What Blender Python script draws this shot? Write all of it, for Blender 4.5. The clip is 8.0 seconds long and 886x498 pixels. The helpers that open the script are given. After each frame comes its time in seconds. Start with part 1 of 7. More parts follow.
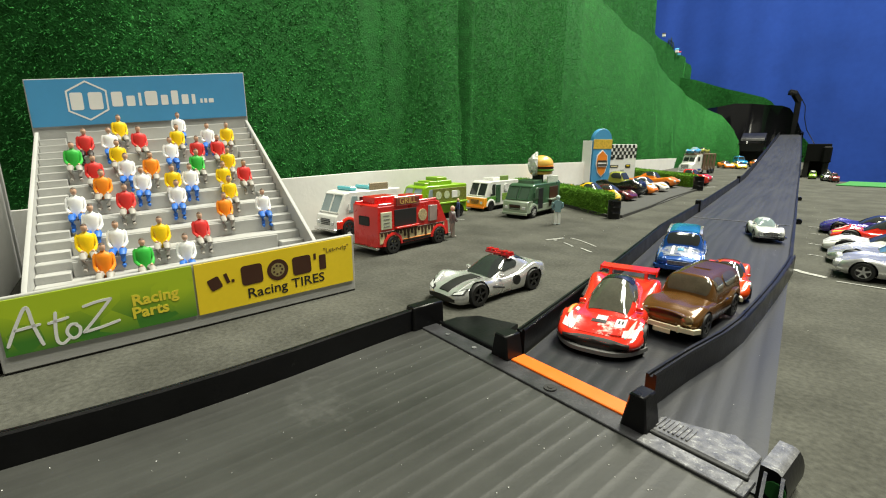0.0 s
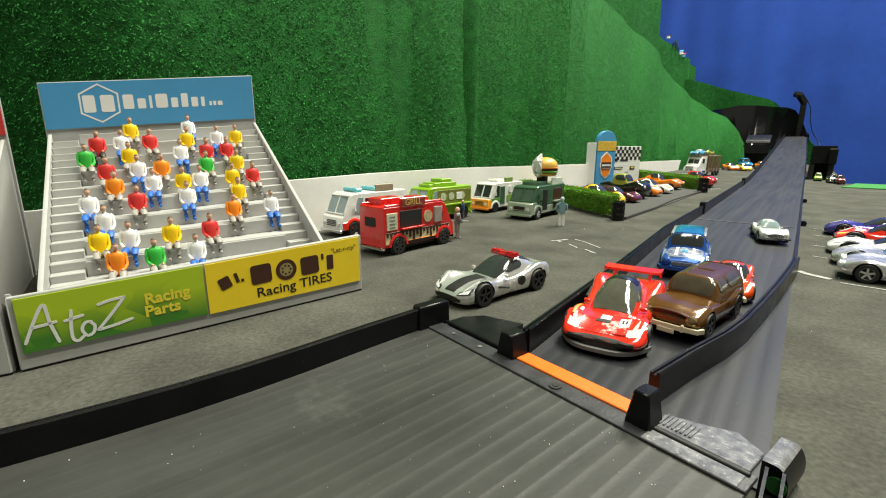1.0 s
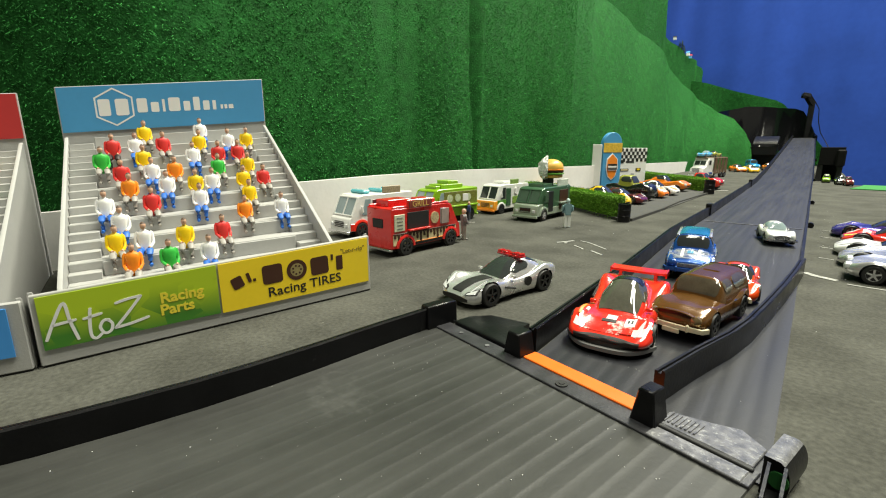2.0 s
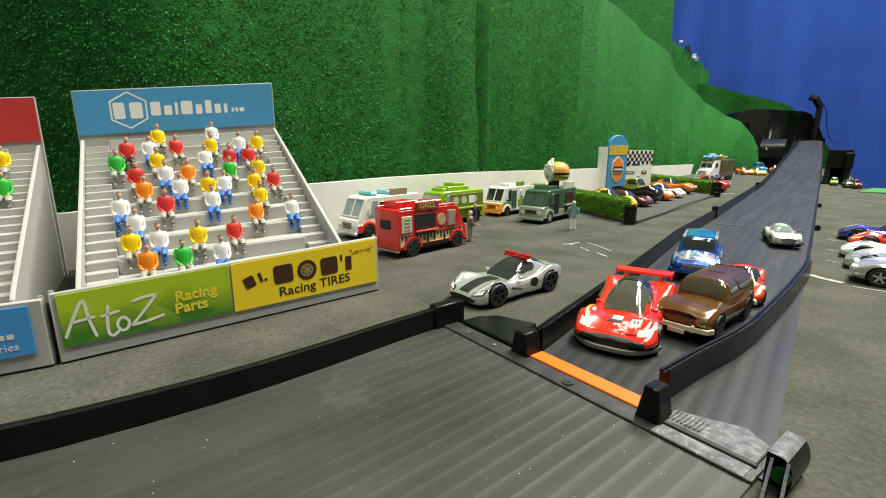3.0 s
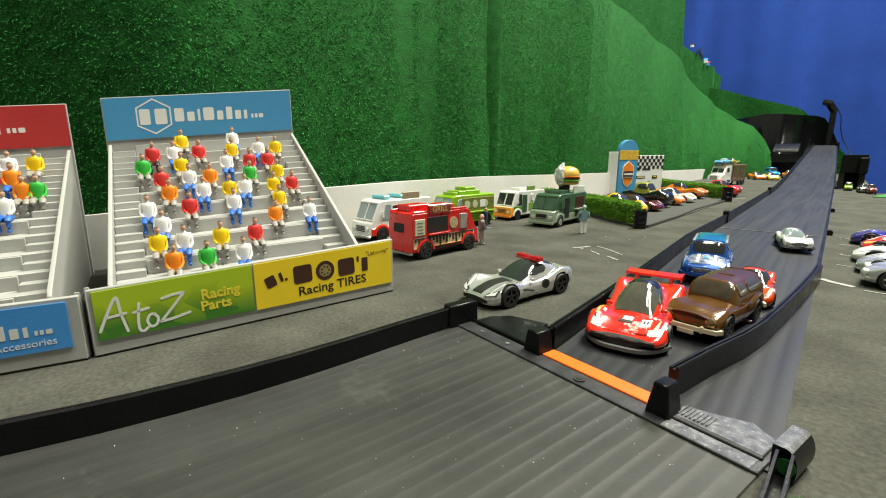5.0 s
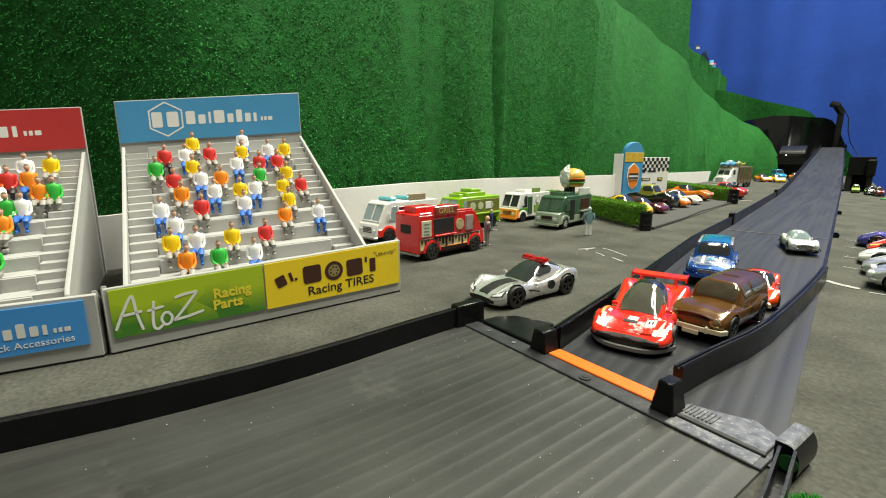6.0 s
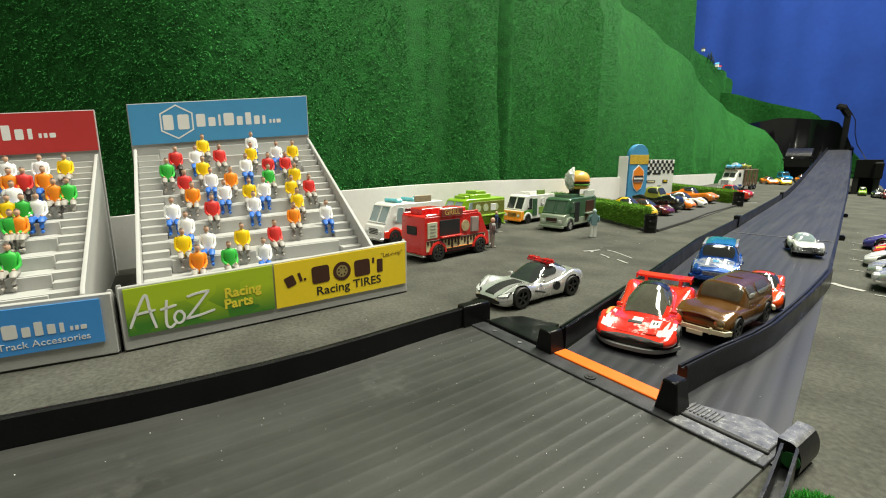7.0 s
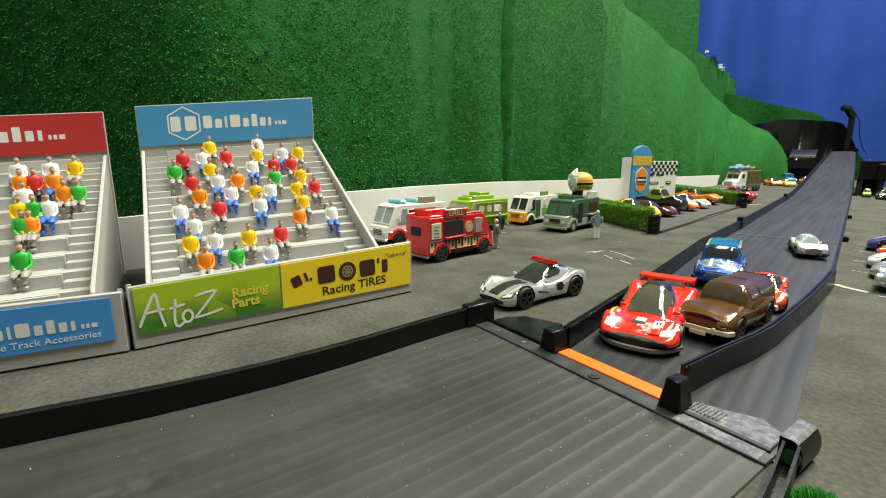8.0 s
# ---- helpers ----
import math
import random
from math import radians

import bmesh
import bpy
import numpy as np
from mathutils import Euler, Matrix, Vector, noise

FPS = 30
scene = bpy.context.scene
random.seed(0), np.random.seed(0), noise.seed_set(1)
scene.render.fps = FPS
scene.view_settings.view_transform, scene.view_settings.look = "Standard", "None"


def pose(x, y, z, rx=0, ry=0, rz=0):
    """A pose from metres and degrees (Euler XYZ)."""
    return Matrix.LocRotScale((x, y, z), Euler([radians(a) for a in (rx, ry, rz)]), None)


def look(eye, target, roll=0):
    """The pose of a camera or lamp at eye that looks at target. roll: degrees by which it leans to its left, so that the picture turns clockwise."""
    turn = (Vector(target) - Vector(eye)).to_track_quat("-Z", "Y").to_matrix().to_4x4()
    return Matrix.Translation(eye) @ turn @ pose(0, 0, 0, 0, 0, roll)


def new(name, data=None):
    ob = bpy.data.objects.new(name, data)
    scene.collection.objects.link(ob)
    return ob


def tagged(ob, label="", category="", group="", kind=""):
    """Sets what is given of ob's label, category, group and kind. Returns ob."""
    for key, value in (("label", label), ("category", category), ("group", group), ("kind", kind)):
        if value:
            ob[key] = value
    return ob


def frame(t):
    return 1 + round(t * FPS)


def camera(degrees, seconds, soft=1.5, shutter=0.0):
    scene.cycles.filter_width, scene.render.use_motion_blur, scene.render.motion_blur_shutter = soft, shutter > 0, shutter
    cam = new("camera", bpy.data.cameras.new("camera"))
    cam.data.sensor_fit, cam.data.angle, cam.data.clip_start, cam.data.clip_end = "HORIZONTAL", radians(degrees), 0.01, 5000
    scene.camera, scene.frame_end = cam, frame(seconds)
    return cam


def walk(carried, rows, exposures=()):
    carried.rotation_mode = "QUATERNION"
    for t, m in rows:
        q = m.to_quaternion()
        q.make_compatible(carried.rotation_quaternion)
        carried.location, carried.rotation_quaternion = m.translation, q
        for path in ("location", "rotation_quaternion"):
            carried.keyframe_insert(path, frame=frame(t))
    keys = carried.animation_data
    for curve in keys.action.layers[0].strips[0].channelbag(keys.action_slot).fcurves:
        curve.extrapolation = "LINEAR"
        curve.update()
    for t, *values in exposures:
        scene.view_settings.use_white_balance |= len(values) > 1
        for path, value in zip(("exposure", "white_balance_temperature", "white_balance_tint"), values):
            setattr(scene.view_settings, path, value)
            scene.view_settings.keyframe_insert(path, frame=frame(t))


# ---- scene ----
from mathutils.bvhtree import BVHTree

cam = camera(89.6, 8.0, soft=1.1)
PATH = [
    (0.0, -0.00408, 0.01199, 0.07148, 76.809, -0.007, 38.586),
    (0.5, -0.00368, 0.01092, 0.07157, 76.894, -0.006, 38.819),
    (1.0, -0.00326, 0.00927, 0.07158, 77.026, -0.031, 39.063),
    (1.5, -0.00267, 0.00775, 0.07175, 77.111, 0.017, 39.398),
    (3.0, -0.00102, 0.00297, 0.07195, 77.539, 0.001, 40.390),
    (3.5, -0.00047, 0.00142, 0.07197, 77.675, -0.005, 40.704),
    (4.0, 0.00010, -0.00017, 0.07200, 77.819, -0.006, 40.992),
    (4.5, 0.00059, -0.00163, 0.07201, 77.964, -0.011, 41.276),
    (6.0, 0.00223, -0.00631, 0.07216, 78.343, -0.047, 42.143),
    (6.5, 0.00278, -0.00769, 0.07229, 78.447, -0.053, 42.447),
    (7.0, 0.00323, -0.00920, 0.07227, 78.597, -0.109, 42.686),
    (7.5, 0.00356, -0.01035, 0.07230, 78.683, -0.120, 42.880),
    (8.0, 0.00389, -0.01129, 0.07237, 78.749, -0.135, 43.030),
]
walk(cam, [(t, pose(x, y, z, rx, ry, rz)) for t, x, y, z, rx, ry, rz in PATH])

# ---------------------------------------------------------------- light
world = bpy.data.worlds.new("room_world")
scene.world = world
world.use_nodes = True
world.node_tree.nodes["Background"].inputs[0].default_value = (0.9, 0.95, 1.0, 1)
world.node_tree.nodes["Background"].inputs[1].default_value = 0.25
scene.view_settings.exposure = 0.0


def tube_lamp(x, y, z, sx, sy, watts):
    d = bpy.data.lights.new("ceiling_lamp", "AREA")
    d.shape, d.size, d.size_y, d.energy = "RECTANGLE", sx, sy, watts
    d.color = (1.0, 0.985, 0.81)
    o = new("ceiling_lamp", d)
    o.matrix_world = look((x, y, z), (x, y, 0))
    return o


# first two: unseen, added behind the camera to brighten faces turned towards it
tube_lamp(0.35, -0.8, 2.28, 0.12, 1.1, 15)
tube_lamp(0.0, -0.7, 2.28, 0.12, 1.1, 15)
tube_lamp(0.60, 0.9, 2.28, 0.12, 1.1, 46)
tube_lamp(0.25, 0.9, 2.28, 0.12, 1.1, 44)
tube_lamp(0.30, 2.05, 2.28, 0.12, 0.9, 48)
tube_lamp(-0.05, 2.05, 2.28, 0.12, 0.9, 46)

# ---------------------------------------------------------------- materials
def mat(name, col, rough=0.5, metal=0.0, var=0.10, scale=60.0, bump=0.0, bscale=400.0, coat=0.0, island=0.0, rand=0.0, spec=0.5, dirt=None, streak=None, broad=None):
    """Principled material with colour variation at two scales and a fine bump; scales are per metre."""
    m = bpy.data.materials.new(name)
    m.use_nodes = True
    nt = m.node_tree
    N, L = nt.nodes, nt.links
    b = N["Principled BSDF"]
    b.inputs["Roughness"].default_value = rough
    b.inputs["Metallic"].default_value = metal
    b.inputs["Coat Weight"].default_value = coat
    b.inputs["Coat Roughness"].default_value = 0.06
    b.inputs["Specular IOR Level"].default_value = spec
    tc = N.new("ShaderNodeTexCoord")
    co = tc.outputs["Object"]
    if streak is not None:   # long streaks along one direction of the plan
        mp, m2 = N.new("ShaderNodeMapping"), N.new("ShaderNodeMapping")
        mp.inputs["Rotation"].default_value = (0, 0, radians(streak))
        m2.inputs["Scale"].default_value = (1, 0.06, 1)
        L.new(co, mp.inputs["Vector"]), L.new(mp.outputs["Vector"], m2.inputs["Vector"])
        co = m2.outputs["Vector"]
    n1, n2 = N.new("ShaderNodeTexNoise"), N.new("ShaderNodeTexNoise")
    n1.inputs["Scale"].default_value, n1.inputs["Detail"].default_value = scale, 4
    n2.inputs["Scale"].default_value, n2.inputs["Detail"].default_value = scale * 9, 3
    L.new(co, n1.inputs["Vector"]), L.new(tc.outputs["Object"] if streak is None else co, n2.inputs["Vector"])
    mul = N.new("ShaderNodeMath"); mul.operation = "MULTIPLY_ADD"
    mul.inputs[1].default_value = 0.5
    L.new(n2.outputs["Fac"], mul.inputs[0]), L.new(n1.outputs["Fac"], mul.inputs[2])
    rng = N.new("ShaderNodeMapRange")
    rng.inputs["From Min"].default_value, rng.inputs["From Max"].default_value = 0.45, 1.05
    rng.inputs["To Min"].default_value, rng.inputs["To Max"].default_value = 1 - var, 1 + var
    L.new(mul.outputs[0], rng.inputs["Value"])
    val = rng.outputs["Result"]
    for amount, node, sock in ((island, "ShaderNodeNewGeometry", "Random Per Island"), (rand, "ShaderNodeObjectInfo", "Random")):
        if amount:
            g = N.new(node)
            r2 = N.new("ShaderNodeMapRange")
            r2.inputs["To Min"].default_value, r2.inputs["To Max"].default_value = 1 - amount, 1 + amount
            L.new(g.outputs[sock], r2.inputs["Value"])
            mm = N.new("ShaderNodeMath"); mm.operation = "MULTIPLY"
            L.new(val, mm.inputs[0]), L.new(r2.outputs["Result"], mm.inputs[1])
            val = mm.outputs[0]
    if broad:   # soft, wide smudges
        nb = N.new("ShaderNodeTexNoise")
        nb.inputs["Scale"].default_value, nb.inputs["Detail"].default_value, nb.inputs["Roughness"].default_value = broad[0], 5, 0.6
        L.new(tc.outputs["Object"], nb.inputs["Vector"])
        r3 = N.new("ShaderNodeMapRange")
        r3.inputs["From Min"].default_value, r3.inputs["From Max"].default_value = 0.35, 0.65
        r3.inputs["To Min"].default_value, r3.inputs["To Max"].default_value = 1 - broad[1], 1 + broad[1]
        L.new(nb.outputs["Fac"], r3.inputs["Value"])
        m3 = N.new("ShaderNodeMath"); m3.operation = "MULTIPLY"
        L.new(val, m3.inputs[0]), L.new(r3.outputs["Result"], m3.inputs[1])
        val = m3.outputs[0]
    mix = N.new("ShaderNodeVectorMath"); mix.operation = "SCALE"
    mix.inputs[0].default_value = col[:3]
    L.new(val, mix.inputs["Scale"])
    out = mix.outputs[0]
    if dirt:
        dcol, lo, dscale = dirt
        n3 = N.new("ShaderNodeTexNoise")
        n3.inputs["Scale"].default_value, n3.inputs["Detail"].default_value, n3.inputs["Roughness"].default_value = dscale, 6, 0.7
        L.new(tc.outputs["Object"], n3.inputs["Vector"])
        rp = N.new("ShaderNodeMapRange")
        rp.inputs["From Min"].default_value, rp.inputs["From Max"].default_value = lo, lo + 0.12
        L.new(n3.outputs["Fac"], rp.inputs["Value"])
        mx = N.new("ShaderNodeMix"); mx.data_type = "RGBA"
        L.new(rp.outputs["Result"], mx.inputs["Factor"]), L.new(out, mx.inputs["A"])
        mx.inputs["B"].default_value = (*dcol, 1)
        out = mx.outputs["Result"]
    L.new(out, b.inputs["Base Color"])
    rr = N.new("ShaderNodeMapRange")
    rr.inputs["From Min"].default_value, rr.inputs["From Max"].default_value = 0.3, 0.7
    rr.inputs["To Min"].default_value, rr.inputs["To Max"].default_value = max(0, rough - 0.06), min(1, rough + 0.06)
    L.new(n1.outputs["Fac"], rr.inputs["Value"]), L.new(rr.outputs["Result"], b.inputs["Roughness"])
    if bump:
        n4 = N.new("ShaderNodeTexNoise")
        n4.inputs["Scale"].default_value, n4.inputs["Detail"].default_value = bscale, 3
        L.new(tc.outputs["Object"], n4.inputs["Vector"])
        bp = N.new("ShaderNodeBump")
        bp.inputs["Strength"].default_value, bp.inputs["Distance"].default_value = 1.0, bump
        L.new(n4.outputs["Fac"], bp.inputs["Height"]), L.new(bp.outputs["Normal"], b.inputs["Normal"])
    return m


CARPET = mat("dark_grey_carpet", (0.076, 0.076, 0.066), 0.95, var=0.36, scale=620, bump=0.00012, bscale=2200, spec=0.12, dirt=((0.15, 0.145, 0.13), 0.655, 95), broad=(26, 0.24))
TRACK = mat("worn_black_track_plastic", (0.040, 0.041, 0.0385), 0.50, broad=(16, 0.26), var=0.18, scale=120, bump=0.00005, bscale=900, spec=0.35, dirt=((0.075, 0.075, 0.072), 0.60, 22), streak=12)
LANE = mat("dark_blue_grey_track_plastic", (0.025, 0.026, 0.031), 0.43, broad=(4, 0.12), var=0.08, scale=120, bump=0.00005, bscale=900, streak=1, spec=0.36)
BLACK = mat("black_plastic", (0.006, 0.006, 0.007), 0.33, var=0.25, scale=80, bump=0.00006, bscale=900, spec=0.28, dirt=((0.045, 0.045, 0.045), 0.66, 220))
BLACKGLOSS = mat("glossy_black_sheet", (0.004, 0.004, 0.005), 0.14, var=0.2, scale=10)
SEAM = mat("dark_grey_printed_plastic", (0.036, 0.036, 0.041), 0.40, var=0.35, scale=160, bump=0.0001, bscale=1200, dirt=((0.16, 0.16, 0.16), 0.66, 420))
SHINY = mat("scuffed_grey_plastic", (0.15, 0.15, 0.16), 0.24, var=0.5, scale=420, bump=0.00005, bscale=900, dirt=((0.40, 0.40, 0.40), 0.57, 620))
ORANGE_TAPE = mat("orange_track_plastic", (0.95, 0.16, 0.01), 0.4, var=0.06, scale=90)
FLAT_BLACK = mat("flat_black_board", (0.004, 0.004, 0.004), 0.75, var=0.2, scale=60, spec=0.15)
BOARD = mat("white_foam_board", (0.82, 0.81, 0.78), 0.6, var=0.06, scale=25, bump=0.0001, bscale=300)
TURF = mat("green_turf_backing", (0.018, 0.105, 0.023), 0.9, var=0.4, scale=90, bump=0.001, bscale=600, spec=0.1)
BLADE = mat("green_turf_blades", (0.040, 0.230, 0.048), 0.75, var=0.26, scale=16, island=0.34, spec=0.08)
CURTAIN = mat("blue_backdrop_cloth", (0.019, 0.055, 0.285), 0.9, var=0.15, scale=6, bump=0.0004, bscale=700, spec=0.1)
GREY_PRINT = mat("light_grey_printed_plastic", (0.44, 0.44, 0.43), 0.55, var=0.06, scale=60, bump=0.00006, bscale=1500)
GREEN_GROUND = mat("green_felt", (0.03, 0.20, 0.04), 0.9, var=0.2, scale=60, bump=0.0004, bscale=700)


# ---------------------------------------------------------------- mesh helpers
def finish(ob_name, bm, material, parent=None, label="", smooth=35):
    me = bpy.data.meshes.new(ob_name)
    bmesh.ops.recalc_face_normals(bm, faces=bm.faces)
    bm.to_mesh(me)
    bm.free()
    for m in (material if isinstance(material, (list, tuple)) else [material]):
        me.materials.append(m)
    if smooth:
        me.shade_smooth()
        me.set_sharp_from_angle(angle=radians(smooth))
    ob = new(ob_name, me)
    if parent:
        ob.parent = parent
    if label:
        tagged(ob, label)
    return ob


def part(name, bm, material, parent, label="", smooth=35):
    return finish(name, bm, material, parent, label, smooth)


def empty(name, m, label, category, group="", kind=""):
    ob = new(name)
    ob.empty_display_size = 0.01
    ob.matrix_world = m
    return tagged(ob, label, category, group, kind)


def box(bm, c, s, bevel=0.0, rot=None, mi=0, seg=1):
    r = bmesh.ops.create_cube(bm, size=1.0)
    vs = r["verts"]
    m = Matrix.Translation(c) @ (rot.to_4x4() if rot else Matrix()) @ Matrix.Diagonal((*s, 1))
    bmesh.ops.transform(bm, matrix=m, verts=vs)
    fs = {f for v in vs for f in v.link_faces}
    for f in fs:
        f.material_index = mi
    if bevel:
        es = list({e for f in fs for e in f.edges})
        bmesh.ops.bevel(bm, geom=es, offset=bevel, segments=seg, affect="EDGES", profile=0.5)
    return bm


def tile(bm, c, w, h, t, axis="z", turn=0.0):
    """A thin rounded tile: its outline lies across the axis."""
    r = min(w, h) * 0.16
    pts = []
    for qx, qy, a0 in ((1, 1, 0), (-1, 1, 90), (-1, -1, 180), (1, -1, 270)):
        for k in range(4):
            a = radians(a0 + 30 * k)
            pts.append((qx * (w / 2 - r) + r * math.cos(a), qy * (h / 2 - r) + r * math.sin(a)))
    ct, sn = math.cos(radians(turn)), math.sin(radians(turn))
    pts = [(x * ct - y * sn, x * sn + y * ct) for x, y in pts]
    if axis == "z":
        return prism(bm, [(c[0] + x, c[1] + y) for x, y in pts], c[2] - t / 2, c[2] + t / 2, "z")
    return prism(bm, [(c[1] + x, c[2] + y) for x, y in pts], c[0] - t / 2, c[0] + t / 2, "x")


def cyl(bm, c, r, depth, axis="z", n=20, r2=None, mi=0, rot=None):
    q = {"z": Matrix(), "x": Matrix.Rotation(math.pi / 2, 4, "Y"), "y": Matrix.Rotation(math.pi / 2, 4, "X")}[axis]
    m = Matrix.Translation(c) @ (rot.to_4x4() if rot else Matrix()) @ q
    res = bmesh.ops.create_cone(bm, cap_ends=True, segments=n, radius1=r, radius2=r if r2 is None else r2, depth=depth, matrix=m)
    for f in {f for v in res["verts"] for f in v.link_faces}:
        f.material_index = mi
    return bm


def loft(bm, rings, mi=0, close=True, caps=True):
    """Skins rings of equal point count, in order."""
    vs = [[bm.verts.new(p) for p in r] for r in rings]
    n = len(vs[0])
    for a, b in zip(vs, vs[1:]):
        for i in range(n if close else n - 1):
            f = bm.faces.new((a[i], a[(i + 1) % n], b[(i + 1) % n], b[i]))
            f.material_index = mi
    if caps and close:
        for r in (vs[0], vs[-1]):
            f = bm.faces.new(r)
            f.material_index = mi
    return bm


def prism(bm, outline, lo, hi, axis="x", mi=0, bevel=0.0):
    """Extrudes a 2D outline between lo and hi along an axis."""
    def p(a, b, c):
        return {"x": (c, a, b), "y": (a, c, b), "z": (a, b, c)}[axis]
    v0 = [bm.verts.new(p(a, b, lo)) for a, b in outline]
    v1 = [bm.verts.new(p(a, b, hi)) for a, b in outline]
    n = len(outline)
    fs = [bm.faces.new((v0[i], v0[(i + 1) % n], v1[(i + 1) % n], v1[i])) for i in range(n)]
    fs += [bm.faces.new(v0), bm.faces.new(v1)]
    for f in fs:
        f.material_index = mi
    if bevel:
        bmesh.ops.bevel(bm, geom=list({e for f in fs for e in f.edges}), offset=bevel, segments=1, affect="EDGES")
    return bm


def strip(bm, path, section, mi=0):
    """Sweeps a closed (side, up) section along a 3D path; side is to the right of travel."""
    pts = [Vector(p) for p in path]
    rings = []
    for i, p in enumerate(pts):
        d = (pts[min(i + 1, len(pts) - 1)] - pts[max(i - 1, 0)])
        d.z = 0
        d.normalize()
        r = Vector((d.y, -d.x, 0))
        rings.append([p + r * s + Vector((0, 0, z)) for s, z in section])
    return loft(bm, rings, mi)


def interp(table, x):
    """Linear reading of a (key, value...) table."""
    if x <= table[0][0]:
        return table[0][1:]
    for a, b in zip(table, table[1:]):
        if x <= b[0]:
            k = (x - a[0]) / (b[0] - a[0])
            return tuple(u + (v - u) * k for u, v in zip(a[1:], b[1:]))
    return table[-1][1:]


def sheet(name, us, vs, fn, material, label, category, kind="structure", thick=0.0):
    bm = bmesh.new()
    g = [[bm.verts.new(fn(u, v)) for v in vs] for u in us]
    for i in range(len(us) - 1):
        for j in range(len(vs) - 1):
            bm.faces.new((g[i][j], g[i + 1][j], g[i + 1][j + 1], g[i][j + 1]))
    ob = finish(name, bm, material)
    if thick:
        md = ob.modifiers.new("thickness", "SOLIDIFY")
        md.thickness = thick
    return tagged(ob, label, category, kind=kind)


def steps(a, b, n):
    return [a + (b - a) * i / (n - 1) for i in range(n)]


# ---------------------------------------------------------------- room
def build_room():
    bm = bmesh.new()
    prism(bm, [(-1.4, -1.2), (1.3, -1.2), (1.3, 1.14), (0.054, 1.20), (0.052, 1.74), (0.03, 2.45), (-1.4, 2.45)], -0.03, 0.0, "z")
    tagged(finish("floor", bm, CARPET, smooth=0), "dark grey worn short-pile carpet on the raised platform", "floor", kind="structure")
    wall_mat = mat("grey_wall_paint", (0.30, 0.30, 0.28), 0.8, var=0.05, scale=2)
    low = -0.75
    sheet("floor_lower", [-3, -1, 1, 3], [-3, -1, 1, 3.4], lambda u, v: (u, v, low), wall_mat, "plain grey room floor below the platform", "floor")
    h = 2.4 - low
    for nm, c, s in (("wall_west", (-3.05, 0.2, low + h / 2), (0.1, 6.5, h)), ("wall_east", (3.05, 0.2, low + h / 2), (0.1, 6.5, h)),
                     ("wall_south", (0, -3.05, low + h / 2), (6.0, 0.1, h)), ("wall_north", (0, 3.45, low + h / 2), (6.0, 0.1, h))):
        tagged(finish(nm, box(bmesh.new(), c, s), wall_mat), "plain grey painted room wall", "wall", kind="structure")
    for nm, x, y in (("leg_1", -1.2, -1.0), ("leg_2", 1.1, -1.0), ("leg_3", -1.2, 2.2), ("leg_4", 1.1, 1.0)):
        tagged(finish("platform_" + nm[:3], box(bmesh.new(), (x, y, (low - 0.03) / 2), (0.08, 0.08, -0.03 - low), 0.004), wall_mat), "plain square leg under the raised platform", "platform leg", kind="structure")
    tagged(finish("ceiling", box(bmesh.new(), (0, 0.2, 2.45), (6.2, 6.6, 0.1)), wall_mat), "plain grey room ceiling above the raceway", "ceiling", kind="structure")


build_room()


# ---------------------------------------------------------------- hills, boards and backdrop
BOARD_TOP = [(-0.6, 0.036), (0.06, 0.0350), (0.21, 0.0445), (0.30, 0.0466), (0.44, 0.0466), (0.66, 0.0425), (0.80, 0.0403), (1.15, 0.0351), (1.55, 0.030), (1.75, 0.027)]
# the near end is swept back to turn from the lamps and fall into shade
HILL_PLAN = [(-0.8, -1.00), (-0.05, -0.56), (0.0, -0.505), (0.04, -0.46), (0.08, -0.418), (0.12, -0.384), (0.16, -0.365), (0.20, -0.351), (0.25, -0.343), (0.30, -0.340), (0.44, -0.341), (0.452, -0.343), (0.475, -0.347), (0.75, -0.337), (1.45, -0.335), (1.6, -0.316), (1.74, -0.283), (1.82, -0.236), (1.87, -0.205), (1.89, -0.190)]
HILL_TOP = [(-0.8, 0.62), (0.5, 0.50), (0.72, 0.40), (0.824, 0.3287), (0.97, 0.322), (1.22, 0.303), (1.36, 0.27), (1.5, 0.238), (1.7, 0.198), (1.8, 0.165), (1.86, 0.12), (1.89, 0.075)]


def board():
    bm = bmesh.new()
    ys = [-0.6, -0.05, 0.06, 0.21, 0.30, 0.44, 0.66, 0.80, 1.15, 1.55, 1.75]
    plan = [(-0.6, -0.365), (-0.05, -0.358), (0.06, -0.347), (0.20, -0.328), (0.30, -0.322), (1.75, -0.321)]
    loft(bm, [[(interp(plan, y)[0] - 0.005, y, 0), (interp(plan, y)[0], y, 0), (interp(plan, y)[0], y, interp(BOARD_TOP, y)[0]), (interp(plan, y)[0] - 0.005, y, interp(BOARD_TOP, y)[0])] for y in ys])
    tagged(finish("foam_board_wall", bm, BOARD), "low white foam board strip along the foot of the turf hill", "board", kind="structure")


board()


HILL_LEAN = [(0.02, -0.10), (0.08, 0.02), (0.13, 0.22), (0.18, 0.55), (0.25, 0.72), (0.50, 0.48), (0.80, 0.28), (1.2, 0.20)]


